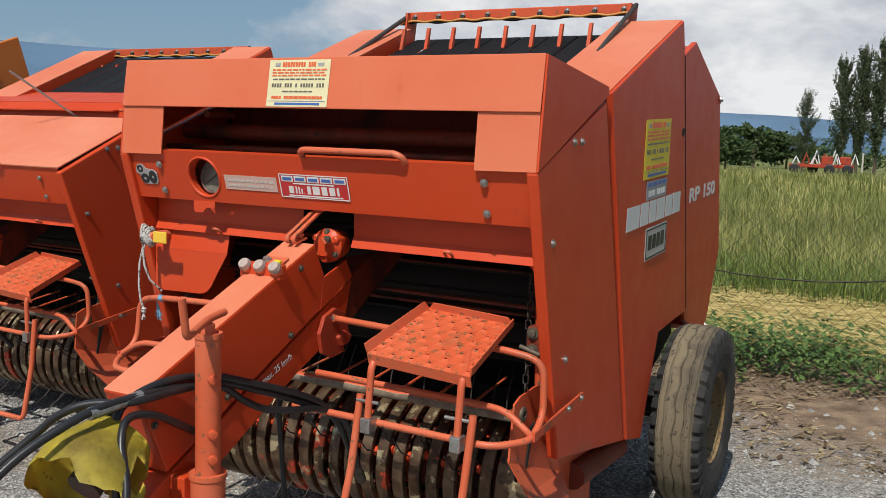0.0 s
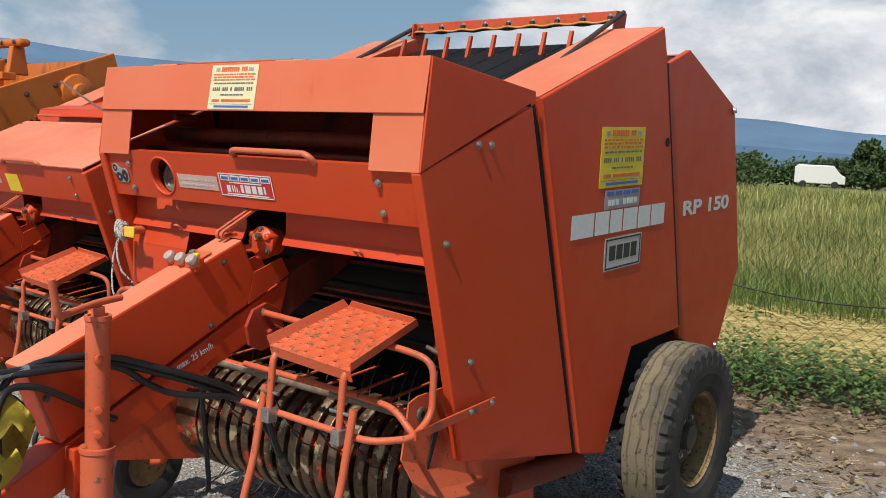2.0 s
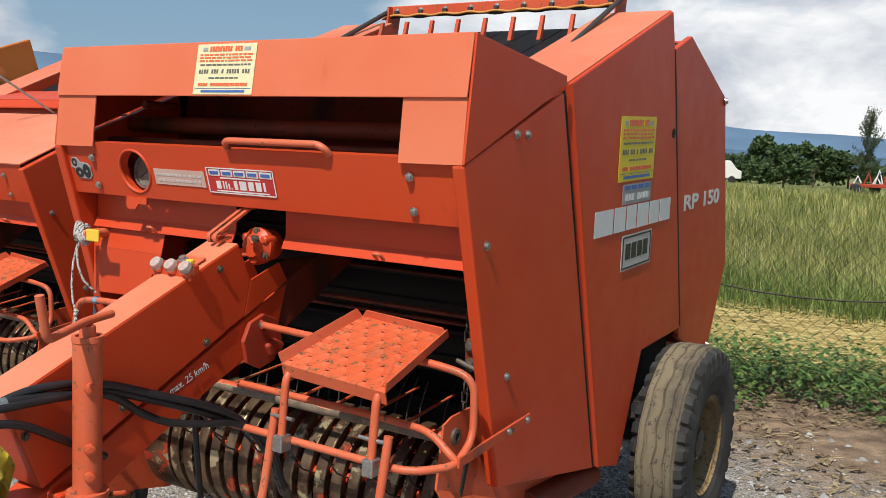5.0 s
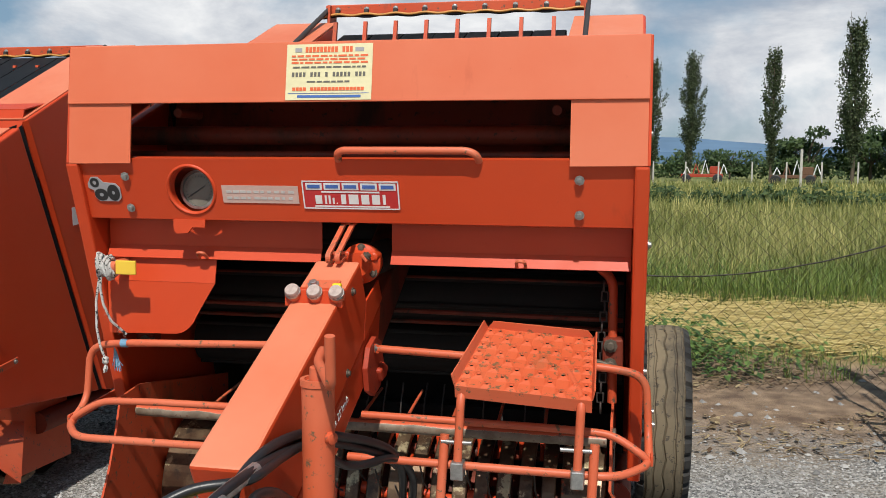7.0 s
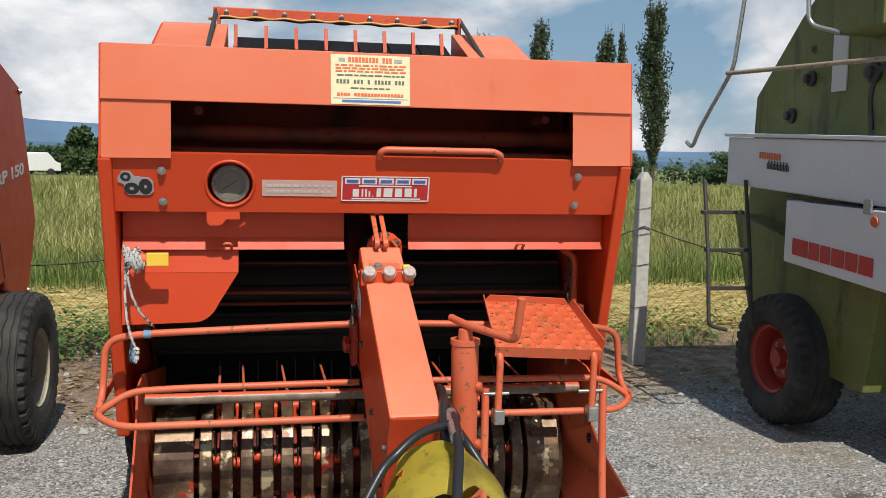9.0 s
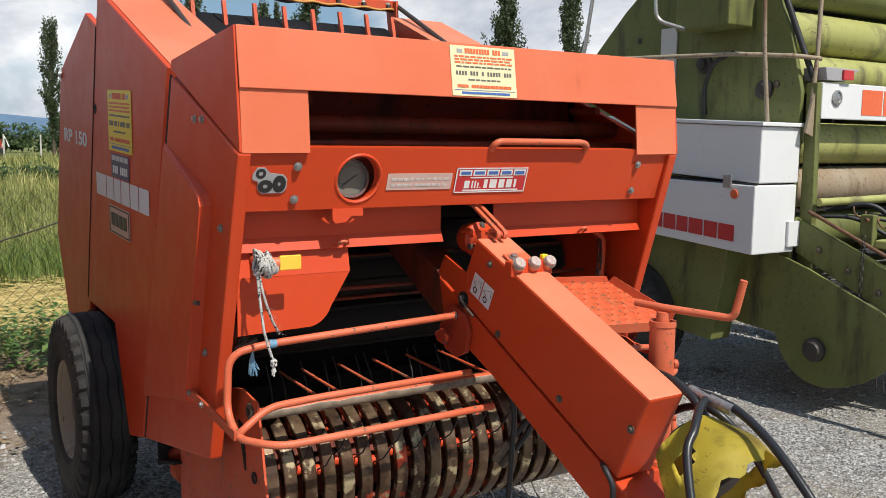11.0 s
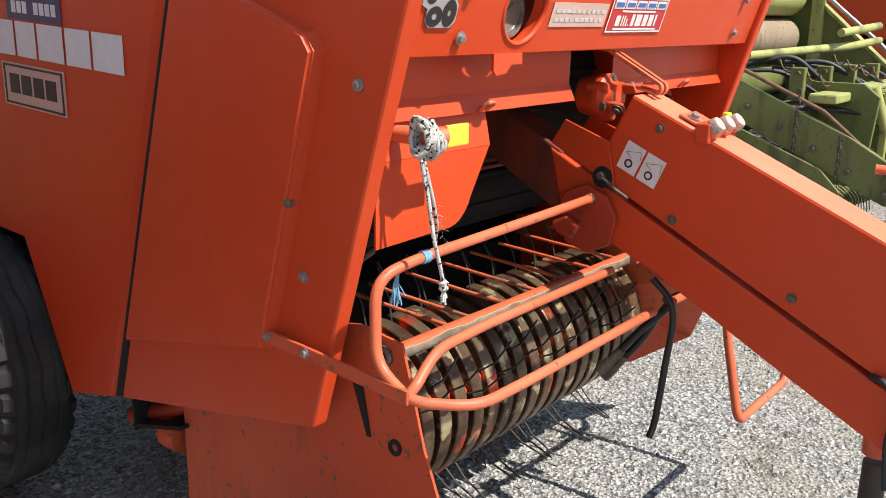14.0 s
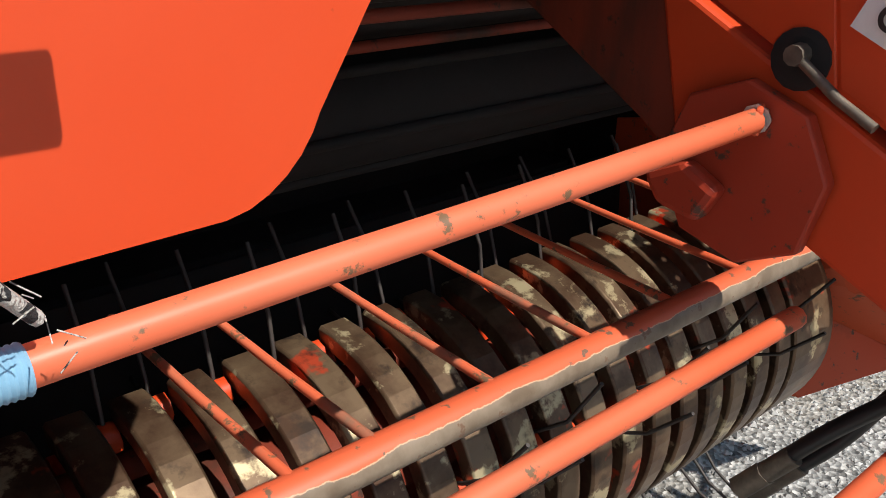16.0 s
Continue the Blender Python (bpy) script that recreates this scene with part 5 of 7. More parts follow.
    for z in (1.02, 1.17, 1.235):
        tube("roller_edge", [(-0.77, 0.56, z), (0.77, 0.56, z)], 0.008, RED_SHADED, top, 0, 6)
    # belts and the rack over them
    for k in range(7):
        x0 = -0.50 + 0.143 * k
        bm = bmesh.new()
        path = [(0.90, 1.86), (1.58, 2.122), (1.615, 2.122), (1.75, 1.97)]
        lo, hi = [[bm.verts.new((x0 + w, yy, zz)) for yy, zz in path] for w in (0.0, 0.137)]
        for p in range(3):
            bm.faces.new((lo[p], hi[p], hi[p + 1], lo[p + 1]))
        bmesh.ops.solidify(bm, geom=bm.faces[:], thickness=0.012)
        part("bale_belt", bm, BLACK, top)
    sheet("belt_floor", [(-0.53, 0.60, 1.812), (0.53, 0.60, 1.812), (0.53, 0.92, 1.815), (-0.53, 0.92, 1.815)], RED, top, 0.008)
    rk = empty("belt_rack", Matrix.Translation((0, 0, -0.10 if flat_hood else -0.02)))
    rk.parent = top
    bm = bmesh.new()
    add_box(bm, (-0.60, 1.63, 2.236), (0.575, 1.675, 2.285), 0.004)
    part("rack_bar", bm, RED_WORN, rk)
    for k in range(9):
        bolt(rk, (-0.54 + 0.135 * k, 1.628, 2.262), (0, -1, 0), 0.9)
    for k in range(9):
        box("cable_clip", (-0.55 + 0.135 * k, 1.612, 2.236), (-0.53 + 0.135 * k, 1.632, 2.262), DARK, rk, 0.003)
    tube("cable", [(-0.62, 1.62, 2.225)] + [(-0.605 + 0.0675 * k, 1.612, 2.242 - (0.012 if k % 2 == 0 else 0.0)) for k in range(18)] + [(0.57, 1.62, 2.24)], 0.0058, CABLE, rk, 0.03, 6, "orange cable sagging between clips")
    tube("cable", [(-0.62, 1.63, 2.23)] + [(-0.605 + 0.0675 * k, 1.622, 2.236 - (0.010 if k % 3 == 0 else 0.0)) for k in range(18)] + [(0.57, 1.63, 2.235)], 0.006, BLACK, rk, 0.03, 6, "black cable under the bar")
    for s in (-1, 1):
        tube("rack_arm", [(s * 0.585, 1.66, 2.28), (s * 0.60, 1.02, 1.96)], 0.011, DARK, rk, 0, 7)
        prism("rack_bracket", [(1.60, 2.28), (1.70, 2.28), (1.66, 2.05), (1.58, 2.05)], "x", s * 0.575 - 0.006, s * 0.575 + 0.006, RED_WORN, rk)
    for k in range(8):
        x = -0.49 + 0.135 * k
        prism("rack_finger", [(1.40, 2.04), (1.425, 2.04), (1.452, 2.178), (1.437, 2.178)], "x", x - 0.008, x + 0.008, RED_WORN, rk)
    # tailgate skin and axle
    bm = bmesh.new()
    skin = [(1.905, 2.098), (2.470, 1.895), (2.703, 1.088), (2.465, 0.662), (2.16, 0.745)]
    for p, q in zip(skin, skin[1:]):
        add_sheet(bm, [(-0.765, *p), (0.765, *p), (0.765, *q), (-0.765, *q)], 0.008)
    part("tailgate_skin", bm, RED, top)
    # black sheet puts the gate's inner shade into colour
    sheet("gate_inside_shade", [(-0.775, 1.67, 1.99), (0.775, 1.67, 1.99), (0.775, 1.88, 2.085), (-0.775, 1.88, 2.085)], INNER, top, 0.006)
    tube("axle", [(-0.88, 1.75, 0.415), (0.95, 1.75, 0.415)], 0.05, DARK, top, 0, 14)
    prism("underframe", [(0.95, 0.62), (1.75, 0.62), (1.75, 0.42), (0.95, 0.36)], "x", -0.70, 0.70, DARK, top)
    tube("frame_tube", [(0.76, 0.62, 0.44), (0.76, 1.15, 0.40)], 0.05, RED_SHADED, top, 0, 14)
    shaft = tube("side_shaft", [(-0.70, 0.985, 0.35), (-0.665, 0.60, 0.245)], 0.024, RUST, top, 0, 12, "rusty drive shaft under the side")
    lathe("shaft_hub", [(-0.05, 0.03), (-0.045, 0.052), (0.02, 0.056), (0.03, 0.040), (0.05, 0.036)], (-0.70, 0.97, 0.347), "y", RED_WORN, shaft, 14)
    tube("hub_pin", [(-0.70, 1.0, 0.36), (-0.70, 1.0, 0.47)], 0.010, STEEL, shaft, 0, 8)
    tube("frame_tube", [(-0.72, 0.72, 0.52), (-0.72, 1.15, 0.34)], 0.024, RED_RUSTY, top, 0, 12)
    for s in (-1, 1):
        wheel(top, 0.944 if s > 0 else -0.880, s, rim_mat=RIM_OCHRE if s > 0 and not flat_hood else None, tread=TREAD if s > 0 and not flat_hood else None)
    return top


# ---- the yard's machines ----
main_baler = round_baler(Matrix.Identity(4), "faded orange-red round baler with raised hood on gravel")
AXLE = Matrix.Translation((0, 1.75, 0.415))
NEXT = Matrix.Translation((-2.60, 0.56, 0)) @ AXLE @ Matrix.Rotation(radians(4.0), 4, "X") @ AXLE.inverted()
next_baler = round_baler(NEXT, "second orange-red round baler with flat closed hood", True)


def side_quad(s, y0, y1, z0, z1, x=None):
    """Corners of a label on a side wall, lower left first as one reads it; z may slope with y."""
    x = x if x is not None else (0.8275 if s > 0 else -0.8315)
    ya, yb = (y0, y1) if s > 0 else (y1, y0)
    lo = lambda y: z0 + (y - y0) * 0.05
    hi = lambda y: z1 + (y - y0) * 0.05
    return [(x, ya, lo(ya)), (x, yb, lo(yb)), (x, yb, hi(yb)), (x, ya, hi(ya))]


def dealer_label(parent, quad, paper):
    """A dealer's label: heading, lines of small print, a bold line."""
    ob = sticker("dealer_label", quad, paper, parent, "printed dealer label with lines of text")
    bars(ob, quad, [(0.10, 0.18, 0.86, 0.93), (0.80, 0.90, 0.86, 0.93)], S_GREY)
    rnd = random.Random(3)
    head = [(0.22 + 0.043 * k, 0.253 + 0.043 * k, 0.85, 0.95) for k in range(13) if k != 9]
    bars(ob, quad, head, S_ORANGE)
    lines = []
    for v in (0.77, 0.71, 0.65):
        u = 0.06
        while u < 0.92:
            w = rnd.uniform(0.03, 0.11)
            lines.append((u, min(u + w, 0.95), v, v + 0.032))
            u += w + 0.02
    bars(ob, quad, lines, S_ORANGE)
    lines = []
    for v in (0.57, 0.31):
        u = 0.08 if v > 0.5 else 0.25
        while u < (0.92 if v > 0.5 else 0.75):
            w = rnd.uniform(0.03, 0.10)
            lines.append((u, u + w, v, v + 0.03))
            u += w + 0.018
    lines += [(0.07 + 0.0435 * k, 0.098 + 0.0435 * k, 0.415, 0.495) for k in range(20) if k not in (4, 8, 10, 16)]
    bars(ob, quad, lines, S_INK)
    bars(ob, quad, [(0.08 + 0.042 * k, 0.115 + 0.042 * k, 0.165, 0.225) for k in range(20) if k != 4], S_ORANGE)
    bars(ob, quad, [(0.03, 0.97, 0.115, 0.122), (0.14, 0.88, 0.04, 0.085)], S_BLUE)
    return ob


def maker_plate(parent, quad, n, mat):
    """A maker's name as a row of plain blocks on faint clear backing."""
    widths = [1.45, 0.95, 0.85, 1.05, 0.95, 1.10][:n]
    total = sum(widths) + 0.10 * (n - 1)
    rows, u = [], 0.0
    for w in widths:
        rows.append((u / total, (u + w) / total, 0.0, 1.0))
        u += w + 0.10
    for row in rows:
        ob = bars(parent, quad, [row], mat, "mark_block", 0.0012)
    return ob


def side_labels(parent, s):
    dy, dz = (0.0, 0.0) if s > 0 else (0.015, 0.018)
    q = side_quad(s, 1.08 + dy, 1.45, 1.500 + dz, 1.735 + dz)
    dealer_label(parent, q, S_YELLOW)
    q = side_quad(s, 1.135 + dy, 1.435 - dy, 1.418, 1.492 + dz)
    d = sticker("small_label", q, S_GREY if s > 0 else S_INDIGO, parent, "faded grey and blue label" if s > 0 else "dark blue label with white print")
    bars(d, q, [(0.05, 0.24, 0.72, 0.93), (0.28, 0.47, 0.72, 0.93), (0.51, 0.70, 0.72, 0.93), (0.74, 0.95, 0.72, 0.93)], S_BLUE if s > 0 else S_SILVER)
    bars(d, q, [(0.10 + 0.105 * k, 0.18 + 0.105 * k, 0.18, 0.50) for k in range(8) if k != 3], S_WHITE)
    maker_plate(parent, side_quad(s, 0.89, 1.69, 1.310, 1.400), 6, S_WHITE)
    q = side_quad(s, 1.160, 1.48, 1.172 + dz, 1.304)
    d = sticker("dealer_badge", q, S_SILVER if s > 0 else S_PINK, parent, "silver badge with dark border" if s > 0 else "pinkish faded badge with dark border")
    bars(d, q, [(0.03, 0.97, 0.04, 0.09), (0.03, 0.97, 0.91, 0.96), (0.03, 0.055, 0.04, 0.96), (0.945, 0.97, 0.04, 0.96)], S_BLACK)
    rows = [(0.12 + 0.195 * k, 0.28 + 0.195 * k, 0.30, 0.75) for k in range(4)]
    bars(d, q, rows, S_BLACK)
    if s > 0:
        words("RP 150", (0.8125, 1.93, 1.372), (0, 1, 0.05), (0, 0, 1), 0.070, S_WHITE, parent, "lettering", 0.56, 0.03)
    else:
        words("RP 150", (-0.8155, 2.43, 1.566), (0, -1, -0.055), (0, 0, 1), 0.064, S_WHITE, parent, "lettering", 0.50, 0.03)


side_labels(main_baler, 1)
side_labels(main_baler, -1)
FRONT_Y = lambda z: 0.012 + (1.562 - z) * 0.31 - 0.001


def front_quad(x0, x1, z0, z1):
    return [(x0, FRONT_Y(z0), z0), (x1, FRONT_Y(z0), z0), (x1, FRONT_Y(z1), z1), (x0, FRONT_Y(z1), z1)]


def front_labels(parent, main=True):
    if main:
        hy = lambda z: 0.0065 + (z - 1.718) * 0.1446
        dealer_label(parent, [(x, hy(z), z) for x, z in ((-0.154, 1.723), (0.092, 1.723), (0.092, 1.876), (-0.154, 1.876))], S_CREAM)
    q = front_quad(-0.362, -0.131, 1.437, 1.487)
    d = sticker("notice_label", q, S_PINK, parent, "faded pinkish notice strip")
    rnd = random.Random(5)
    bars(d, q, [(0.06 + 0.09 * k, 0.06 + 0.09 * k + rnd.uniform(0.04, 0.08), v, v + 0.14) for k in range(10) for v in (0.22, 0.58)], S_SILVER)
    if main:
        q = front_quad(-0.118, 0.162, 1.424, 1.503)
        d = sticker("dealer_plate", q, S_RED, parent, "red dealer sticker with white frame")
        bars(d, q, [(0.0, 1.0, 0.0, 0.04), (0.0, 1.0, 0.96, 1.0), (0.0, 0.014, 0.0, 1.0), (0.986, 1.0, 0.0, 1.0)], S_WHITE)
        bars(d, q, [(0.04 + 0.19 * k, 0.21 + 0.19 * k, 0.68, 0.92) for k in range(5)], S_WHITE)
        bars(d, q, [(0.06 + 0.19 * k, 0.19 + 0.19 * k, 0.74, 0.86) for k in (0, 1, 2, 3, 4)], S_BLUE, lift=0.0036)
        bars(d, q, [(0.13, 0.20, 0.18, 0.48), (0.23, 0.25, 0.18, 0.48), (0.27, 0.29, 0.18, 0.48), (0.31, 0.33, 0.18, 0.40), (0.35, 0.36, 0.18, 0.23), (0.40, 0.45, 0.18, 0.52), (0.48, 0.58, 0.18, 0.52), (0.61, 0.69, 0.18, 0.52), (0.72, 0.80, 0.18, 0.52), (0.83, 0.86, 0.18, 0.52), (0.20, 0.80, 0.58, 0.63), (0.12, 0.90, 0.07, 0.12)], S_WHITE)
    else:
        sticker("yellow_label", front_quad(-0.06, 0.08, 1.40, 1.50), S_YELLOW, parent, "plain yellow paper label")
    # test mark: a grey shield with dark shapes
    sh = [(-0.785, 1.488), (-0.772, 1.507), (-0.75, 1.507), (-0.735, 1.492), (-0.695, 1.488), (-0.683, 1.476), (-0.683, 1.447), (-0.695, 1.436), (-0.755, 1.436), (-0.768, 1.448), (-0.768, 1.468), (-0.785, 1.475)]
    bm = bmesh.new()
    add_sheet(bm, [(x, FRONT_Y(z) - 0.002, z) for x, z in sh], 0.003)
    d = part("test_mark", bm, S_GREY, parent, "grey and black test mark")
    bm = bmesh.new()
    def blob(cx, cz, rx, rz, inner):
        ring = [(math.cos(t), math.sin(t)) for t in (2 * math.pi * k / 20 for k in range(20))]
        for (a0, b0), (a1, b1) in zip(ring, ring[1:] + ring[:1]):
            q = [(cx + rx * a0, cz + rz * b0), (cx + rx * a1, cz + rz * b1), (cx + rx * inner * a1, cz + rz * inner * b1), (cx + rx * inner * a0, cz + rz * inner * b0)]
            bm.faces.new([bm.verts.new((x, FRONT_Y(z) - 0.0042, z)) for x, z in q])
    blob(-0.762, 1.490, 0.015, 0.014, 0.40)
    blob(-0.746, 1.455, 0.022, 0.018, 0.30)
    blob(-0.706, 1.461, 0.020, 0.024, 0.22)
    part("mark_shape", bm, S_BLACK, d)


front_labels(main_baler)
front_labels(next_baler, False)
maker_plate(next_baler, side_quad(1, 0.90, 1.715, 1.312, 1.396), 6, S_WHITE)
words("RP 150", (0.8125, 1.93, 1.372), (0, 1, 0.05), (0, 0, 1), 0.070, S_WHITE, next_baler, "lettering", 0.56, 0.03)

# two white pictogram labels on the drawbar and the speed note
ANG = Vector((0, -0.90, -0.40)).normalized()
UPV = Vector((0, -0.40, 0.90)).normalized()
for k in range(2):
    o = Vector((-0.0652, 0.025, 1.111)) + ANG * 0.058 * k
    quad = [o, o + ANG * 0.052, o + ANG * 0.052 + UPV * 0.071, o + UPV * 0.071]
    d = sticker("pictogram_label", quad, S_WHITE, main_baler, "white pictogram label with a wheel drawing")
    bm = bmesh.new()
    c = o + ANG * 0.026 + UPV * 0.022 + Vector((-0.0045, 0, 0))
    ring = [(math.cos(a), math.sin(a)) for a in (k2 * math.pi / 10 for k2 in range(20))]
    for (a0, b0), (a1, b1) in zip(ring, ring[1:] + ring[:1]):
        bm.faces.new([bm.verts.new(c + ANG * (a * r) + UPV * (b2 * r)) for a, b2, r in ((a0, b0, 0.011), (a1, b1, 0.011), (a1, b1, 0.0065), (a0, b0, 0.0065))])
    for u0, v0, u1, v1 in ((0.008, 0.045, 0.045, 0.062), (0.045, 0.062, 0.050, 0.040), (0.008, 0.045, 0.026, 0.036)):
        add_tube(bm, [o + ANG * u0 + UPV * v0 + Vector((-0.004, 0, 0)), o + ANG * u1 + UPV * v1 + Vector((-0.004, 0, 0))], 0.0006, 4)
    part("wheel_drawing", bm, S_BLACK, d)
words("max. 25 km/h", Vector((0.0622, -0.255, 0.868)), (0, 0.93, 0.36), (0, -0.36, 0.93), 0.022, S_WHITE, main_baler, "lettering", 0.15)
words("max. 25 km/h", Vector((0.0622, -0.255, 0.868)), (0, 0.93, 0.36), (0, -0.36, 0.93), 0.022, S_WHITE, next_baler, "lettering", 0.15)


# ---- rope on the twine flap ----
def rope():
    top = tagged(empty("rope", Matrix.Translation((-0.733, 0.075, 1.238))), "coiled white rope with black flecks on a hook", "rope")
    rnd = random.Random(8)
    for k in range(15):
        # upright turns wound side by side round the hook's arm
        u = (k % 8) / 7
        lift = 0.004 * (k // 8)
        pts = [(-0.034 + 0.048 * u + 0.005 * math.sin(t * 2 + k) + rnd.uniform(-0.002, 0.002), -0.020 + (0.019 + lift) * math.cos(t), 0.006 + (0.025 + 0.008 * math.sin(k * 1.7) + lift) * math.sin(t) - 0.014 * u) for t in (j * 0.45 for j in range(15))]
        tube("rope_coil", pts, 0.0046, ROPE, top, 0, 7)
    tube("rope_end", [(-0.030, -0.02, -0.01), (-0.028, -0.035, -0.06), (-0.016, -0.040, -0.11), (0.004, -0.034, -0.160), (0.036, -0.005, -0.205)], 0.0040, ROPE, top, 0, 7)
    tube("rope_end", [(-0.035, -0.02, -0.01), (-0.036, -0.045, -0.10), (-0.030, -0.055, -0.18), (-0.018, -0.06, -0.23), (-0.004, -0.058, -0.270)], 0.0040, ROPE, top, 0, 7)
    bm = bmesh.new()
    add_lathe(bm, [(-0.012, 0.005), (-0.006, 0.010), (0.0, 0.0085), (0.006, 0.0105), (0.012, 0.004)], (-0.003, -0.058, -0.275), "z", 10)
    for k in range(7):
        a = k * 0.9
        add_tube(bm, [(-0.003, -0.058, -0.285), (-0.003 + 0.006 * math.cos(a), -0.058 + 0.006 * math.sin(a), -0.300 - 0.006 * (k % 3))], 0.0026, 5)
    part("rope_knot", bm, ROPE, top)
    bm = bmesh.new()
    for k in range(14):
        a, t = k * 1.7, k / 14
        p = Vector((-0.008, -0.045, -0.12)) * (1 - t) + Vector((0.05, -0.02, -0.225)) * t
        add_tube(bm, [p, p + Vector((math.cos(a), math.sin(a) - 0.4, -0.5)) * 0.010], 0.0004, 4)
    part("frayed_fibres", bm, ROPE, top)


rope()
hk = tagged(empty("rope_hook", Matrix.Translation((-0.703, 0.09, 1.240))), "bent red hook plate with a yellow end", "hook")
tube("hook_arm", [(-0.035, 0.06, 0.0), (-0.030, -0.035, 0.0), (0.0, -0.044, 0.0)], 0.017, RED_FADED, hk, 0.02, 12)
box("hook_end", (-0.004, -0.054, -0.021), (0.062, -0.046, 0.021), HOOK_YELLOW, hk, 0.003, "yellow painted end")
tw = tagged(empty("blue_twine", Matrix.Translation((-0.712, 0.0848, 1.0025))), "blue baling twine tied round the guard tube", "twine")
bm = bmesh.new()
add_lathe(bm, [(-0.0108 + 0.0018 * k, 0.0118 + (0.0018 if k % 2 else 0.0008)) for k in range(13)], (0, 0, 0), "x", 14)
part("twine_wrap", bm, BLUE, tw)
bm = bmesh.new()
rnd = random.Random(2)
for k in range(22):
    add_tube(bm, [(-0.050, 0.022, -0.018), (-0.052 + rnd.uniform(-0.006, 0.010), 0.03, -0.05), (-0.050 + rnd.uniform(-0.012, 0.020), 0.03 + rnd.uniform(-0.01, 0.01), -0.075 - rnd.uniform(0, 0.022))], 0.0012, 4)
part("twine_tassel", bm, BLUE, tw)


# ---- drive guard and hoses at the hitch ----
def yellow_cone():
    top = tagged(empty("drive_shaft_guard", Matrix.Translation((0.035, -0.80, 0.835))), "broken yellow plastic drive shaft guard", "shaft guard")
    bm = bmesh.new()
    n, rows = 48, 9
    ring = []
    for j in range(rows + 1):
        t = j / rows
        r = 0.085 + 0.055 * min(1.0, t * 1.6)
        ring.append([])
        for k in range(n):
            a = 2 * math.pi * k / n
            rag = 0.05 * noise.noise(Vector((math.cos(a) * 2.2, math.sin(a) * 2.2, 3.1))) if j == rows else 0.0
            ring[-1].append(bm.verts.new((r * math.cos(a), 0.02 - 0.18 * t + rag, r * math.sin(a))))
    for j in range(rows):
        for k in range(n):
            a = 2 * math.pi * (k + 0.5) / n
            t = (j + 0.5) / rows
            if noise.noise(Vector((math.cos(a) * 1.5 + 4, math.sin(a) * 1.5, t * 1.9 + 1.7))) > 0.36 and t > 0.30:
                continue
            bm.faces.new((ring[j][k], ring[j][(k + 1) % n], ring[j + 1][(k + 1) % n], ring[j + 1][k])).smooth = True
    bmesh.ops.solidify(bm, geom=bm.faces[:], thickness=0.004)
    part("guard_shell", bm, YELLOW, top)
    lathe("shaft_end", [(0.04, 0.03), (-0.10, 0.03), (-0.10, 0.045), (-0.14, 0.045)], (0, 0, 0), "y", DARK, top, 16)
    top.rotation_euler = (0.62, 0.0, 0.10)


yellow_cone()


def hose(label, pts, r=0.0125, fitting=None):
    top = tagged(empty("hydraulic_hose", Matrix.Identity(4)), label, "hose", "hydraulic hoses")
    p = [Vector(q) for q in pts]
    smooth = []
    for i in range(len(p) - 1):
        a, b, c, d = p[max(i - 1, 0)], p[i], p[i + 1], p[min(i + 2, len(p) - 1)]
        for k in range(8):
            t = k / 8
            smooth.append(0.5 * (2 * b + (c - a) * t + (2 * a - 5 * b + 4 * c - d) * t * t + (3 * b - a - 3 * c + d) * t ** 3))
    smooth.append(p[-1])
    tube("hose_line", smooth, r, HOSE, top, 0, 9)
    if fitting:
        a, b = Vector(fitting[0]), Vector(fitting[1])
        m = (a + b) / 2
        metal = STEEL if b.y < -0.5 else ROUGH_STEEL
        tube("hose_fitting", [a, m], 0.0140, metal, top, 0, 10)
        tube("hose_nut", [m, b], 0.0165, metal, top, 0, 6)
    return top


hose("black hydraulic hose sagging low past the jack", [(0.170, 0.13, 0.48), (0.195, 0.06, 0.57), (0.212, 0.0, 0.68), (0.198, -0.060, 0.745), (0.180, -0.140, 0.784), (0.157, -0.240, 0.800), (0.136, -0.335, 0.824), (0.120, -0.410, 0.865), (0.106, -0.475, 0.915), (0.10, -0.55, 0.940), (0.095, -0.66, 0.948), (0.085, -0.80, 0.950), (0.0, -0.86, 0.945), (-0.06, -0.90, 0.915), (-0.115, -0.93, 0.86), (-0.22, -1.08, 0.71), (-0.32, -1.35, 0.50)], 0.0108, ((0.183, 0.09, 0.53), (0.168, 0.145, 0.455)))
hose("black hydraulic hose looped past the yellow guard", [(0.145, 0.13, 0.50), (0.168, 0.06, 0.60), (0.190, -0.04, 0.715), (0.182, -0.120, 0.795), (0.160, -0.230, 0.852), (0.128, -0.375, 0.908), (0.102, -0.490, 0.950), (0.09, -0.60, 0.972), (0.075, -0.70, 0.972), (0.062, -0.78, 0.948), (0.062, -0.82, 0.915), (0.078, -0.845, 0.85), (0.088, -0.85, 0.66), (0.06, -0.87, 0.42)], 0.0112, ((0.158, 0.09, 0.555), (0.140, 0.145, 0.48)))
hose("black hydraulic hose with a steel coupling", [(0.172, -0.02, 0.72), (0.170, -0.120, 0.778), (0.148, -0.240, 0.836), (0.118, -0.375, 0.892), (0.10, -0.49, 0.932), (0.09, -0.62, 0.950), (0.08, -0.80, 0.958), (0.06, -0.96, 0.935), (0.02, -1.15, 0.83), (0.0, -1.42, 0.56)], 0.0112, ((0.082, -0.76, 0.958), (0.066, -0.91, 0.944)))
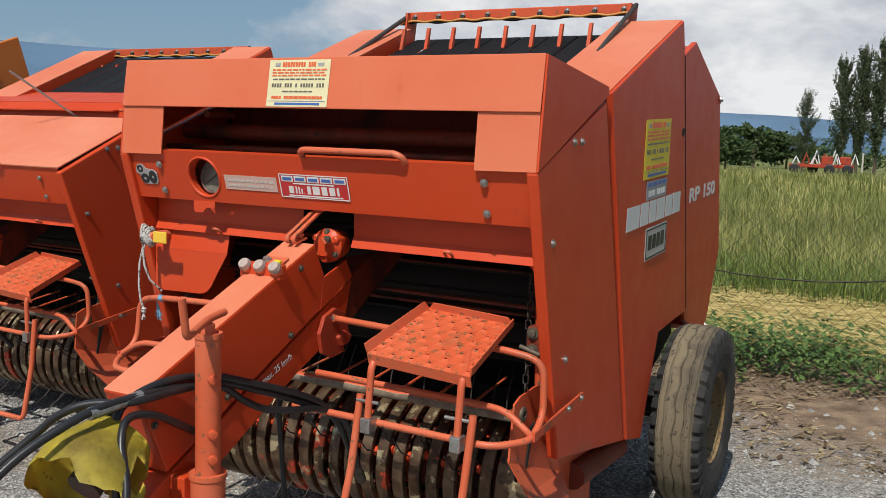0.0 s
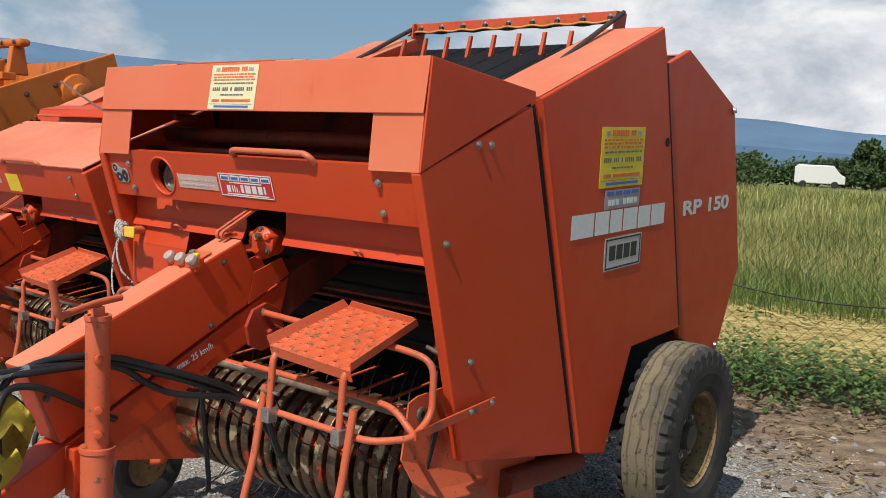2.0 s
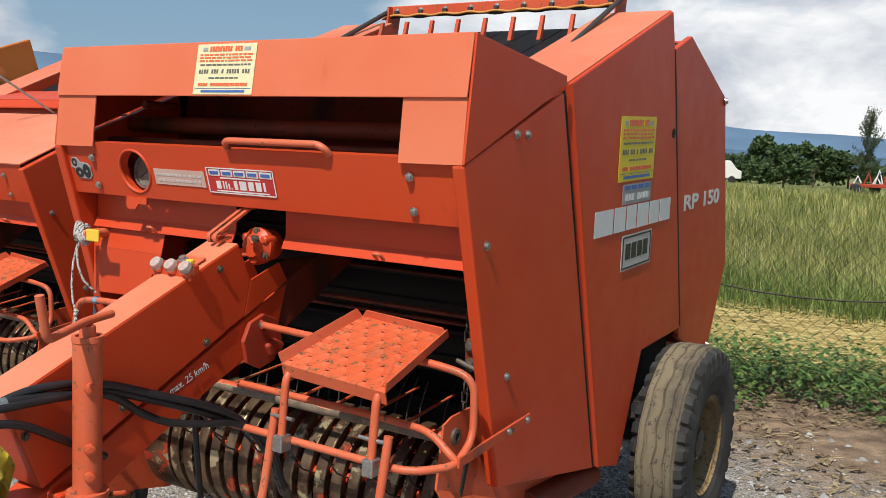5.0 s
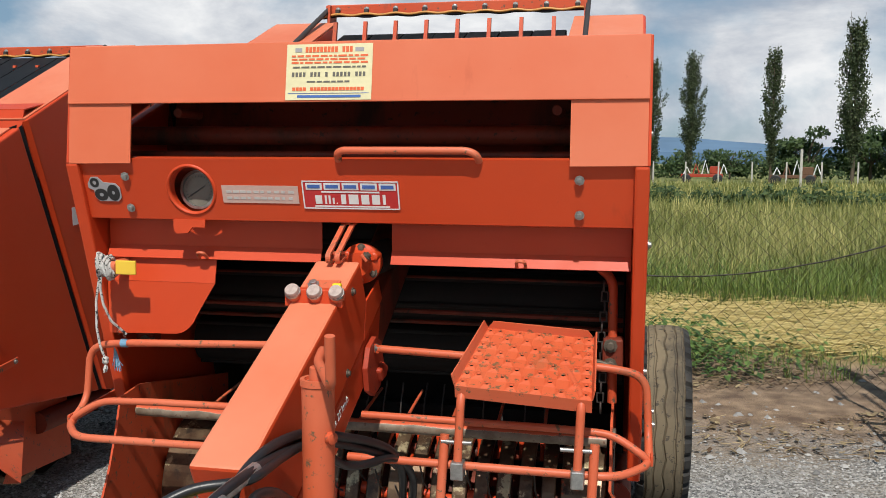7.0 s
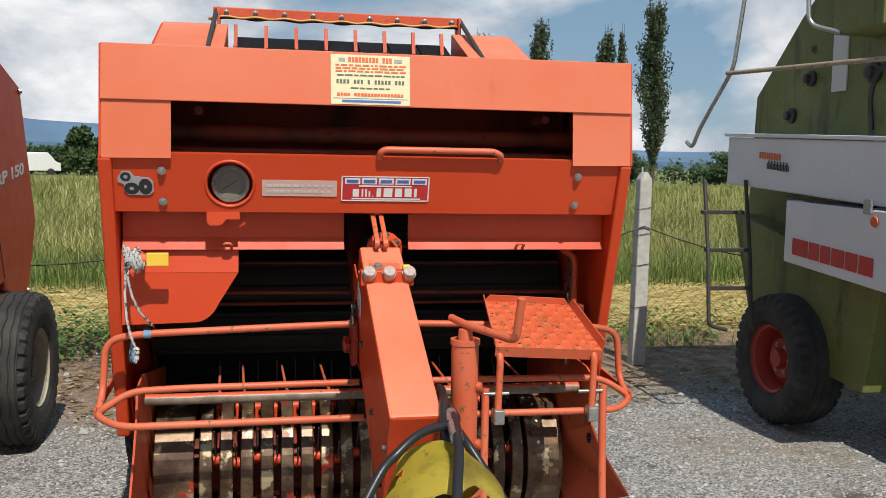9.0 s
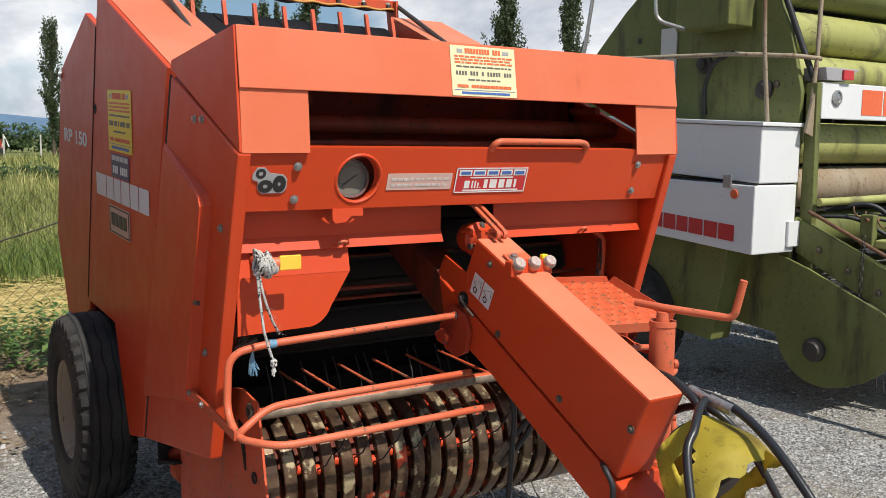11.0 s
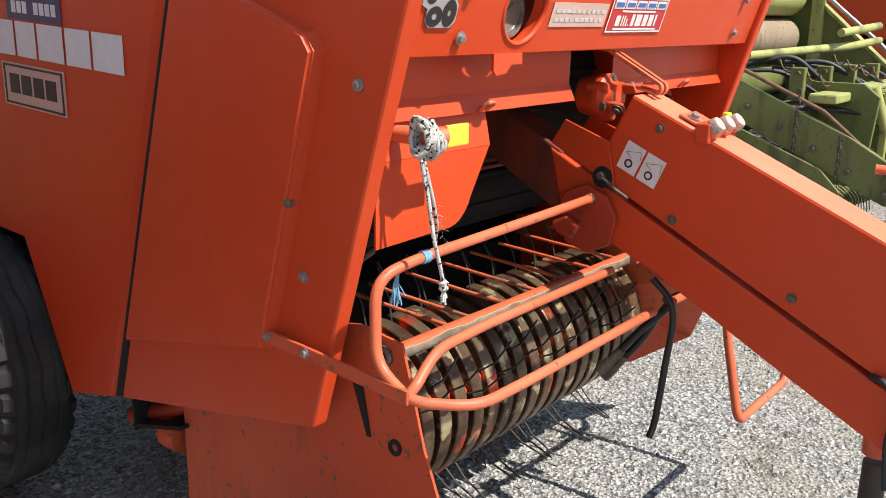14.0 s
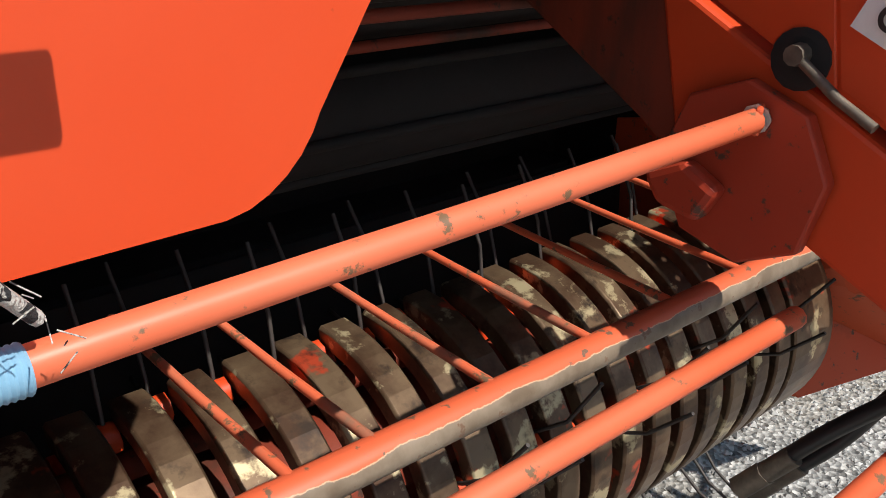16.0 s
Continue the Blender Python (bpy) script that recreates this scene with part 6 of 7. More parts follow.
hose("short black hydraulic hose tucked behind the jack", [(0.098, -0.500, 0.765), (0.100, -0.560, 0.800), (0.102, -0.64, 0.850), (0.103, -0.74, 0.905), (0.10, -0.82, 0.915), (0.13, -0.87, 0.87), (0.19, -0.91, 0.77), (0.25, -1.0, 0.58)], 0.0105)
hose("thin black hose hanging to the gravel", [(0.0, -0.06, 0.83), (0.012, -0.115, 0.755), (0.016, -0.105, 0.60), (0.017, -0.089, 0.446), (0.004, -0.082, 0.40)], 0.009)

DX, DY = -2.60, 0.56
hose("black hydraulic hose looped over the second drawbar", [(DX + 0.17, DY + 0.13, 0.46), (DX + 0.20, DY - 0.05, 0.64), (DX + 0.16, DY - 0.24, 0.74), (DX + 0.10, DY - 0.44, 0.83), (DX + 0.09, DY - 0.62, 0.87), (DX + 0.06, DY - 0.82, 0.86), (DX + 0.04, DY - 0.98, 0.74), (DX + 0.02, DY - 1.10, 0.50), (DX, DY - 1.2, 0.30)])
hose("black hydraulic hose hanging from the second drawbar", [(DX + 0.10, DY - 0.30, 0.74), (DX + 0.105, DY - 0.52, 0.80), (DX + 0.11, DY - 0.70, 0.82), (DX + 0.14, DY - 0.82, 0.74), (DX + 0.17, DY - 0.90, 0.56), (DX + 0.20, DY - 0.98, 0.36)], 0.0115)


# ---- green baler ----
def green_baler():
    top = tagged(empty("green_baler", Matrix.Identity(4)), "weathered olive-green round baler with white side box", "baler")
    prism("side_wall", [(1.05, 0.75), (1.03, 1.9), (1.12, 2.25), (1.35, 2.75), (2.05, 2.85), (2.50, 2.51), (3.0, 2.05), (3.05, 1.2), (2.6, 0.55), (1.6, 0.45)], "x", 2.985, 3.02, GREEN, top, 0.006)
    prism("side_wall", [(1.0, 0.75), (0.97, 1.9), (1.12, 2.25), (1.45, 2.75), (2.05, 2.85), (3.0, 2.05), (3.05, 1.2), (2.6, 0.55), (1.6, 0.45)], "x", 4.46, 4.50, GREEN, top, 0.006)
    sheet("rear_skin", [(3.02, 2.55, 2.45), (4.46, 2.55, 2.45), (4.46, 3.0, 1.2), (3.02, 3.0, 1.2)], GREEN, top, 0.01)
    sheet("chamber_back", [(3.02, 1.75, 0.7), (4.46, 1.75, 0.7), (4.46, 1.75, 2.7), (3.02, 1.75, 2.7)], DARK, top, 0.01)
    sheet("top_skin", [(3.02, 1.40, 2.72), (4.46, 1.40, 2.72), (4.46, 2.1, 2.82), (3.02, 2.1, 2.82)], GREEN, top, 0.01)
    for yy, z, r, mt, lab in ((1.30, 2.28, 0.125, LIME, "lime mesh-covered roller"), (1.22, 2.02, 0.115, LIME, "lime mesh-covered roller"), (1.18, 1.60, 0.125, LIME, "lime mesh-covered roller"), (1.20, 1.33, 0.125, RUSTY, "worn brown-grey roller"), (1.30, 2.56, 0.12, GREEN, "olive roller"), (1.25, 1.05, 0.11, GREEN, "olive roller")):
        bm = bmesh.new()
        add_lathe(bm, [(3.06, r * 0.96), (3.065, r)] + [(3.065 + 0.0345 * k, r + (0.003 if k % 2 else 0.0)) for k in range(1, 40)] + [(4.42, r * 0.96)], (0, yy, z), "x", 28)
        part("roller", bm, mt, top, lab)
    prism("front_post", [(0.93, 0.85), (1.02, 0.85), (1.02, 1.95), (0.95, 1.95)], "x", 3.02, 3.065, GREEN, top, 0.004)
    prism("front_post", [(0.93, 1.0), (1.02, 1.0), (1.02, 1.95), (0.95, 1.95)], "x", 4.42, 4.47, LIME, top, 0.004)
    prism("top_frame", [(1.02, 1.98), (1.10, 1.98), (1.50, 2.80), (1.42, 2.80)], "x", 4.50, 4.54, LIME, top, 0.004)
    sign = box("sign_board", (3.065, 0.945, 1.742), (4.50, 0.97, 1.955), WHITE, top, 0.006, "white sign board with red maker's mark")
    quad = [(3.46, 0.944, 1.772), (4.30, 0.944, 1.772), (4.30, 0.944, 1.925), (3.46, 0.944, 1.925)]
    maker_plate(sign, quad, 5, S_ORANGE)
    lathe("reflector", [(0.0, 0.045), (-0.012, 0.045), (-0.016, 0.032), (-0.010, 0.030), (-0.014, 0.004)], (3.20, 0.944, 1.868), "y", STEEL, sign, 24)
    lamp = prism("lamp_housing", [(3.08, 1.965), (3.06, 2.04), (3.40, 2.04), (3.26, 1.965)], "y", 0.93, 1.08, S_GREY, top, 0.004, "grey lamp housing")
    box("lamp_lens", (3.22, 0.915, 1.972), (3.32, 0.93, 2.03), S_RED, lamp, 0.004, "dull red lens")
    prism("corner_gusset", [(2.95, 1.66), (3.07, 1.62), (3.07, 1.95), (3.0, 1.86)], "y", 0.96, 0.975, RUSTY, top)
    # white side box in two tiers
    wb = prism("tool_box", [(1.02, 1.365), (1.02, 1.690), (2.72, 1.760), (2.72, 1.455)], "x", 2.635, 2.99, WHITE, top, 0.008, "white sheet-metal side box")
    prism("box_lid", [(1.0, 1.692), (1.0, 1.715), (2.74, 1.788), (2.74, 1.765)], "x", 2.615, 2.995, WHITE, wb, 0.004)
    lb = prism("lower_box", [(1.02, 0.955), (1.02, 1.355), (1.95, 1.375), (1.95, 1.02)], "x", 2.60, 2.98, WHITE, top, 0.008, "white lower side box with red mark")
    x = 2.598
    q = [(x, 1.86, 1.07), (x, 1.12, 1.02), (x, 1.12, 1.12), (x, 1.86, 1.165)]
    maker_plate(lb, q, 9, S_RED)
    q = [(2.633, 2.32, 1.62), (2.633, 2.05, 1.60), (2.633, 2.05, 1.64), (2.633, 2.32, 1.66)]
    bars(wb, q, [(0.1 * k, 0.1 * k + 0.08, 0, 1) for k in range(9)], S_ORANGE)
    bars(wb, [(v[0], v[1] - 0.09, v[2] - 0.065) for v in q], [(0.06 * k, 0.06 * k + 0.045, 0, 1.3 if k % 2 else 0.9) for k in range(15)], S_BLACK)
    lathe("orange_reflector", [(0.0, 0.028), (-0.008, 0.026), (-0.01, 0.004)], (2.599, 1.16, 1.30), "x", S_ORANGE, lb, 18)
    box("box_latch", (2.585, 1.18, 1.335), (2.60, 1.24, 1.41), STEEL, lb, 0.003)
    box("hinge_plate", (2.90, 1.0, 0.99), (3.01, 1.018, 1.14), WHITE, lb, 0.002)
    tube("seal_cable", [(2.62, 1.98, 1.40), (2.61, 1.7, 1.372), (2.61, 1.3, 1.362), (2.612, 1.02, 1.36)], 0.006, BLACK, lb, 0, 6)
    # handrail and ladder
    tube("hand_rail", [(2.32, 2.68, 1.72), (2.32, 2.60, 1.68), (2.34, 2.55, 1.80), (2.42, 2.30, 2.16), (2.46, 2.2, 2.9)], 0.013, STEEL, top, 0.06)
    tube("hand_rail", [(2.40, 2.34, 2.13), (2.74, 1.30, 2.12), (2.93, 1.02, 2.10), (3.08, 0.98, 2.09)], 0.014, RUSTY, top, 0.05)
    tube("hand_rail", [(2.78, 1.10, 1.72), (2.75, 1.12, 2.12), (2.72, 1.15, 3.0)], 0.013, RUSTY, top)
    tube("hand_rail", [(3.02, 0.98, 1.85), (3.06, 0.99, 2.10), (3.12, 1.02, 3.0)], 0.013, RUSTY, top)
    tube("hand_rail", [(2.62, 1.9, 2.9), (2.62, 1.85, 2.36), (2.72, 1.7, 2.30)], 0.013, STEEL, top, 0.06)
    lad = empty("ladder", None)
    lad.parent = top
    for x in (2.30, 2.58):
        tube("ladder_rail", [(x + 0.04, 2.45, 1.48), (x + 0.01, 2.30, 1.0), (x - 0.02, 2.2, 0.60), (x + 0.10 if x < 2.4 else x, 2.2, 0.57)], 0.012, DARK, lad, 0.04)
    for z in (1.28, 1.05, 0.82):
        box("rung", (2.30, 2.20 + (z - 0.6) * 0.28 - 0.02, z - 0.012), (2.58, 2.20 + (z - 0.6) * 0.28 + 0.02, z + 0.012), DARK, lad, 0.003)
    # body details
    box("control_box", (2.74, 1.38, 2.30), (2.985, 1.80, 2.70), GREEN, top, 0.01)
    for yy, z, r in ((1.28, 1.92, 0.06), (1.75, 2.10, 0.06), (2.35, 2.12, 0.05), (2.55, 1.9, 0.05)):
        lathe("bearing", [(0.0, r), (-0.02, r), (-0.03, r * 0.6), (-0.055, r * 0.55), (-0.06, 0.01)], (2.984, yy, z), "x", DARK, top, 18)
    box("notice_plate", (2.975, 2.0, 2.02), (2.985, 2.14, 2.36), S_SILVER, top, 0.001)
    tube("body_hose", [(2.95, 1.50, 2.16), (2.90, 1.62, 2.10), (2.92, 1.70, 1.95), (2.96, 1.72, 1.78)], 0.014, BLACK, top, 0.05)
    tube("body_hose", [(3.0, 1.25, 2.62), (2.98, 1.15, 2.42), (3.02, 1.08, 2.20), (3.05, 1.0, 1.98)], 0.018, BLACK, top, 0.06)
    # front arms and pickup
    for x in (3.0, 4.46):
        prism("front_arm", [(1.02, 1.16), (1.02, 0.95), (0.10, 0.52), (-0.12, 0.52), (-0.12, 0.62), (0.30, 0.86)] if x < 4 else [(1.0, 1.58), (1.0, 0.85), (0.0, 0.50), (0.0, 0.72)], "x", x, x + 0.04, GREEN, top, 0.005)
        prism("pickup_side", [(1.75, 0.98), (1.16, 0.95), (0.90, 0.87), (0.42, 0.68), (0.31, 0.57), (0.33, 0.45), (0.41, 0.345), (0.52, 0.265), (0.65, 0.21), (0.78, 0.185), (0.89, 0.20), (0.98, 0.25), (1.05, 0.33), (1.10, 0.45), (1.35, 0.47), (1.70, 0.52)], "x", x - 0.04, x - 0.02, GREEN, top, 0.004)
        lathe("pickup_bearing", [(-0.03, 0.07), (-0.05, 0.07), (-0.06, 0.05), (-0.075, 0.045), (-0.08, 0.01)], (x - 0.012, 0.82, 0.40), "x", DARK, top, 20)
    sheet("arm_edge", [(4.44, 1.0, 1.585), (4.53, 1.0, 1.585), (4.53, 0.0, 0.725), (4.44, 0.0, 0.725)], LIME, top, 0.02)
    prism("hitch_plate", [(0.62, 1.12), (0.62, 0.80), (0.28, 0.66), (0.25, 1.05), (0.34, 1.12)], "x", 3.30, 3.33, GREEN, top, 0.005)
    tube("cross_tube", [(3.03, 0.90, 1.255), (4.0, 0.62, 1.30), (4.35, 0.55, 1.33)], 0.024, LIME, top, 0, 12)
    tube("cross_tube", [(3.75, 0.62, 1.38), (4.30, 0.55, 1.42)], 0.024, LIME, top, 0, 12)
    box("strut", (3.04, 0.40, 1.02), (3.56, 0.55, 1.07), LIME, top, 0.01)
    box("strut", (3.42, 0.22, 0.60), (3.46, 0.26, 1.08), LIME, top, 0.006)
    tube("strut", [(3.36, 0.30, 1.10), (3.40, 0.22, 0.86)], 0.03, LIME, top, 0, 10)
    for k in range(8):
        x = 3.55 + 0.11 * k
        pts = [(x, 0.35 + 0.20 * math.cos(a), 0.86 + 0.20 * math.sin(a)) for a in (radians(70 + 16 * j) for j in range(11))]
        tube("guard_hoop", pts, 0.009, LIME, top, 0, 6)
    sheet("hoop_plate", [(3.46, 0.36, 1.075), (4.42, 0.36, 1.075), (4.42, 0.47, 1.09), (3.46, 0.47, 1.09)], LIME, top, 0.01)
    lathe("pickup_drum", [(3.0, 0.17), (4.44, 0.17)], (0, 0.78, 0.40), "x", LIME, top, 24)
    # pan and hood added to keep sun off the gravel underneath
    sheet("added_floor_pan", [(2.99, 0.98, 0.66), (4.45, 0.98, 0.66), (4.45, 1.78, 0.60), (2.99, 1.78, 0.60)], DARK, top, 0.01)
    sheet("wind_shade_hood", [(2.99, 0.50, 0.62), (4.45, 0.50, 0.62), (4.45, 1.0, 0.78), (2.99, 1.0, 0.78)], DARK, top, 0.01)
    for k in range(22):
        x = 3.05 + 0.064 * k
        tube("pickup_tine", [(x, 0.64, 0.46), (x, 0.50, 0.36), (x, 0.48, 0.22)], 0.0035, DARK, top, 0.04, 5)
    for k in range(7):
        tube("feed_rod", [(3.03, 1.0 - 0.05 * k, 0.93 - 0.03 * k), (4.40, 1.0 - 0.05 * k, 0.93 - 0.03 * k)], 0.006, STEEL, top, 0, 6)
    tube("body_hose", [(3.02, 1.0, 1.02), (3.1, 0.75, 0.98), (3.3, 0.45, 0.97), (3.32, 0.30, 0.95)], 0.016, BLACK, top, 0.05)
    tube("body_hose", [(3.46, 0.24, 1.0), (3.5, 0.15, 0.80), (3.7, 0.02, 0.66), (4.2, -0.1, 0.60)], 0.014, BLACK, top, 0.05)
    for yy, z0, z1 in ((0.58, 1.08, 0.70), (0.34, 0.85, 0.55)):
        bm = bmesh.new()
        n = int((z0 - z1) / 0.03)
        for k in range(n):
            z = z0 - 0.03 * k
            d = Vector((0.009, 0, 0)) if k % 2 else Vector((0, 0.009, 0))
            c = Vector((2.985, yy, z))
            add_tube(bm, [c + d + Vector((0, 0, 0.014)), c + d - Vector((0, 0, 0.014)), c - d - Vector((0, 0, 0.014)), c - d + Vector((0, 0, 0.014)), c + d + Vector((0, 0, 0.014))], 0.0035, 5)
        part("chain", bm, DARK, top, "dark rusty chain")
    # hydraulic lines, springs and brackets over the front arms
    rnd = random.Random(21)
    for k in range(9):
        x0, y0, z0 = 3.05 + 0.12 * k, 0.98 - 0.03 * k, 1.16 + 0.05 * rnd.random()
        tube("body_hose", [(x0, y0, z0), (x0 + 0.12, y0 - 0.22, z0 - 0.04 + rnd.uniform(-0.06, 0.10)), (x0 + 0.25, y0 - 0.42, z0 - 0.14 + rnd.uniform(-0.05, 0.05)), (x0 + 0.40, y0 - 0.62, z0 - 0.34)], rnd.choice((0.009, 0.012, 0.015)), BLACK, top, 0.08, 7)
    for k in range(4):
        x0 = 3.10 + 0.30 * k
        box("bracket", (x0, 0.60 - 0.05 * k, 1.02), (x0 + 0.05, 0.68 - 0.05 * k, 1.20), GREEN, top, 0.006)
        tube("bracket_pin", [(x0 - 0.03, 0.63 - 0.05 * k, 1.17), (x0 + 0.10, 0.63 - 0.05 * k, 1.17)], 0.012, RUST, top, 0, 8)
    for x0, y0, z0 in ((3.16, 0.78, 1.22), (3.60, 0.62, 1.24)):
        tube("spring", [(x0 + 0.022 * math.cos(t), y0 - 0.012 * t, z0 + 0.022 * math.sin(t) - 0.004 * t) for t in (0.5 * j for j in range(52))], 0.005, RUST, top, 0, 5)
    tube("arm_rod", [(3.01, 0.95, 1.20), (3.02, 0.45, 0.98), (3.03, 0.05, 0.66)], 0.012, RUST, top, 0, 8)
    tube("arm_rod", [(4.44, 0.95, 1.62), (4.42, 0.55, 1.30), (4.40, 0.1, 0.86)], 0.014, STEEL, top, 0, 8)
    for k in range(5):
        bolt(top, (2.998, 0.86 - 0.19 * k, 0.98 - 0.10 * k), (-1, 0, 0), 1.6, dull=True)
    for yy, z in ((1.20, 1.95), (1.55, 2.45), (2.0, 2.65), (2.35, 2.30), (1.3, 2.5)):
        bolt(top, (2.983, yy, z), (-1, 0, 0), 1.8, dull=True)
    prism("lower_body", [(1.35, 0.98), (2.9, 1.25), (2.6, 0.45), (1.45, 0.35)], "x", 2.80, 2.98, GREEN, top, 0.01)
    prism("drawbar_box", [(1.2, 0.62), (1.2, 0.50), (-1.4, 0.48), (-1.4, 0.60)], "x", 3.62, 3.80, GREEN, top, 0.008)
    box("gear_casing", (3.55, -0.20, 0.60), (3.95, 0.25, 0.95), GREEN, top, 0.08)
    tube("stand", [(3.71, -0.30, 0.50), (3.71, -0.30, 0.0)], 0.03, DARK, top, 0, 8)
    wheel(top, 2.78, -1, 2.14, 0.40, 0.15, RIM_RED, 0.20)
    wheel(top, 4.72, 1, 2.14, 0.40, 0.15, RIM_RED, 0.20)


green_baler()


def red_implement():
    top = tagged(empty("red_implement", Matrix.Identity(4)), "dark red farm machine behind the green baler", "farm machine")
    prism("upper_shell", [(0.5, 1.50), (2.4, 2.45), (2.4, 1.60), (0.5, 1.20)], "x", 6.2, 7.9, RED, top, 0.02)
    prism("lower_shell", [(0.5, 1.16), (2.4, 1.56), (2.4, 0.5), (0.7, 0.5)], "x", 6.18, 7.9, RED_WORN, top, 0.02)
    tube("top_roller", [(6.25, 1.9, 2.28), (7.9, 1.9, 2.28)], 0.07, BLACK, top, 0, 14)
    box("post", (6.12, 0.45, 0.2), (6.2, 0.55, 1.6), RED, top, 0.01)
    for x in (6.35, 7.7):
        wheel(top, x, -1 if x < 7 else 1, 1.7, 0.42, 0.14, RIM, 0.2)


red_implement()


def orange_machine():
    top = tagged(empty("orange_machine", Matrix.Identity(4)), "large orange farm machine with a top bar", "farm machine")
    prism("side_plate", [(0.85, 0.60), (0.95, 1.86), (1.30, 1.86), (2.60, 2.36), (2.75, 1.90), (2.6, 0.60)], "x", -4.95, -4.90, ORANGE, top, 0.008)
    prism("side_plate", [(0.85, 0.60), (0.95, 1.86), (1.30, 1.86), (2.60, 2.36), (2.75, 1.90), (2.6, 0.60)], "x", -6.95, -6.90, ORANGE, top, 0.008)
    sheet("front_plate", [(-6.9, 0.90, 0.65), (-4.95, 0.90, 0.65), (-4.95, 0.98, 1.84), (-6.9, 0.98, 1.84)], ORANGE, top, 0.01)
    sheet("cover", [(-6.9, 1.0, 1.85), (-4.95, 1.0, 1.85), (-4.95, 1.5, 1.90), (-6.9, 1.5, 1.90)], ORANGE, top, 0.01)
    sheet("rear_plate", [(-6.9, 2.55, 0.7), (-4.95, 2.55, 0.7), (-4.95, 2.6, 2.3), (-6.9, 2.6, 2.3)], ORANGE, top, 0.01)
    box("top_bar", (-6.55, 1.82, 2.335), (-5.05, 1.92, 2.40), ORANGE, top, 0.025)
    for x in (-6.45, -5.20):
        prism("bar_leg", [(1.78, 2.10), (1.96, 2.10), (1.92, 2.34), (1.82, 2.34)], "x", x - 0.035, x + 0.035, ORANGE, top, 0.01)
    for k in range(7):
        bolt(top, (-6.40 + 0.21 * k, 1.818, 2.368), (0, -1, 0), 1.6, dull=True)
    box("cross_bar", (-6.9, 1.30, 2.00), (-4.95, 1.38, 2.06), ORANGE, top, 0.008)
    box("cross_bar", (-6.9, 1.62, 2.04), (-4.95, 1.74, 2.10), ORANGE, top, 0.008)
    for k in range(9):
        box("feed_slat", (-6.80 + 0.205 * k, 1.38, 2.045), (-6.74 + 0.205 * k, 1.62, 2.065), RED_WORN, top, 0.004)
    for k in range(6):
        bolt(top, (-4.897, 1.05 + 0.25 * k, 1.74 + (0.0 if k < 2 else 0.095 * (k - 1))), (1, 0, 0), 1.8, dull=True)
    prism("corner_post", [(0.80, 0.0), (0.80, 1.78), (0.90, 1.78), (0.90, 0.0)], "x", -5.05, -4.93, ORANGE, top, 0.012)
    # black discs stand for the shaded holes down the post
    for k in range(9):
        lathe("post_hole", [(-0.001, 0.016), (0.003, 0.016)], (-4.93, 0.85, 0.55 + 0.13 * k), "x", INNER, top, 10)
    lathe("hub", [(0.0, 0.16), (0.03, 0.15), (0.05, 0.08), (0.09, 0.07), (0.10, 0.02)], (-4.9, 2.25, 1.98), "x", ORANGE, top, 24)
    wheel(top, -4.6, 1, 2.2, 0.45, 0.14, RIM, 0.2)
    wheel(top, -7.2, -1, 2.2, 0.45, 0.14, RIM, 0.2)


orange_machine()


def dark_machine():
    top = tagged(empty("dark_machine", Matrix.Identity(4)), "old dark brown machine at the yard's far end", "farm machine")
    prism("body", [(2.0, 0.4), (2.0, 2.35), (2.6, 2.55), (4.2, 2.45), (4.4, 0.4)], "x", -10.6, -8.6, DARK, top, 0.03)
    box("rail", (-10.5, 2.2, 2.55), (-8.7, 2.3, 2.62), RUST, top, 0.01)
    for x in (-8.4, -10.8):
        wheel(top, x, 1 if x > -9 else -1, 3.2, 0.45, 0.14, RIM, 0.2)


dark_machine()


# ---- fence ----
def fence_post(x, y, lean=0.0):
    bm = bmesh.new()
    for a, b in ((0.055, 0.048),):
        lo = [bm.verts.new((sx * a, sy * a, -0.3)) for sx, sy in ((-1, -1), (1, -1), (1, 1), (-1, 1))]
        hi = [bm.verts.new((sx * b, sy * b, 1.44)) for sx, sy in ((-1, -1), (1, -1), (1, 1), (-1, 1))]
        tip = [bm.verts.new((sx * 0.015, sy * b * 0.7, 1.50)) for sx, sy in ((-1, -1), (1, -1), (1, 1), (-1, 1))]
        bm.faces.new(lo[::-1]), bm.faces.new(tip)
        for p, q in ((lo, hi), (hi, tip)):
            for i in range(4):
                bm.faces.new((p[i], p[(i + 1) % 4], q[(i + 1) % 4], q[i]))
    bmesh.ops.bevel(bm, geom=bm.edges[:], offset=0.006, segments=1, affect="EDGES")
    ob = part("fence_post", bm, CONCRETE)
    ob.matrix_basis = Matrix.Translation((x, y, 0.02)) @ Matrix.Rotation(lean, 4, "Y")
    tagged(ob, "pale weathered concrete fence post", "fence post", "fence posts")
    for z in (0.45, 0.78, 1.02, 1.22):
        bm = bmesh.new()
        ring = [(0.056 * sx, 0.056 * sy, z + 0.01 * sx) for sx, sy in ((-1, -1), (1, -1), (1, 1), (-1, 1), (-1, -1))]
        add_tube(bm, ring, 0.0025, 4)
        part("wire_tie", bm, DARK, ob)


for x in (-9.5, -6.5, -3.5, -0.5, 2.50, 5.5, 8.5, 11.5):
    fence_post(x, 3.78, 0.008 if x == 2.5 else 0.0)

bm = bmesh.new()
p = []
for k in range(85):
    x = -9.5 + 0.25 * k
    u = ((x - 2.5) / 3.0) % 1.0
    p.append((x, 3.72, 1.10 - 0.36 * 4 * u * (1 - u) * 0.8))
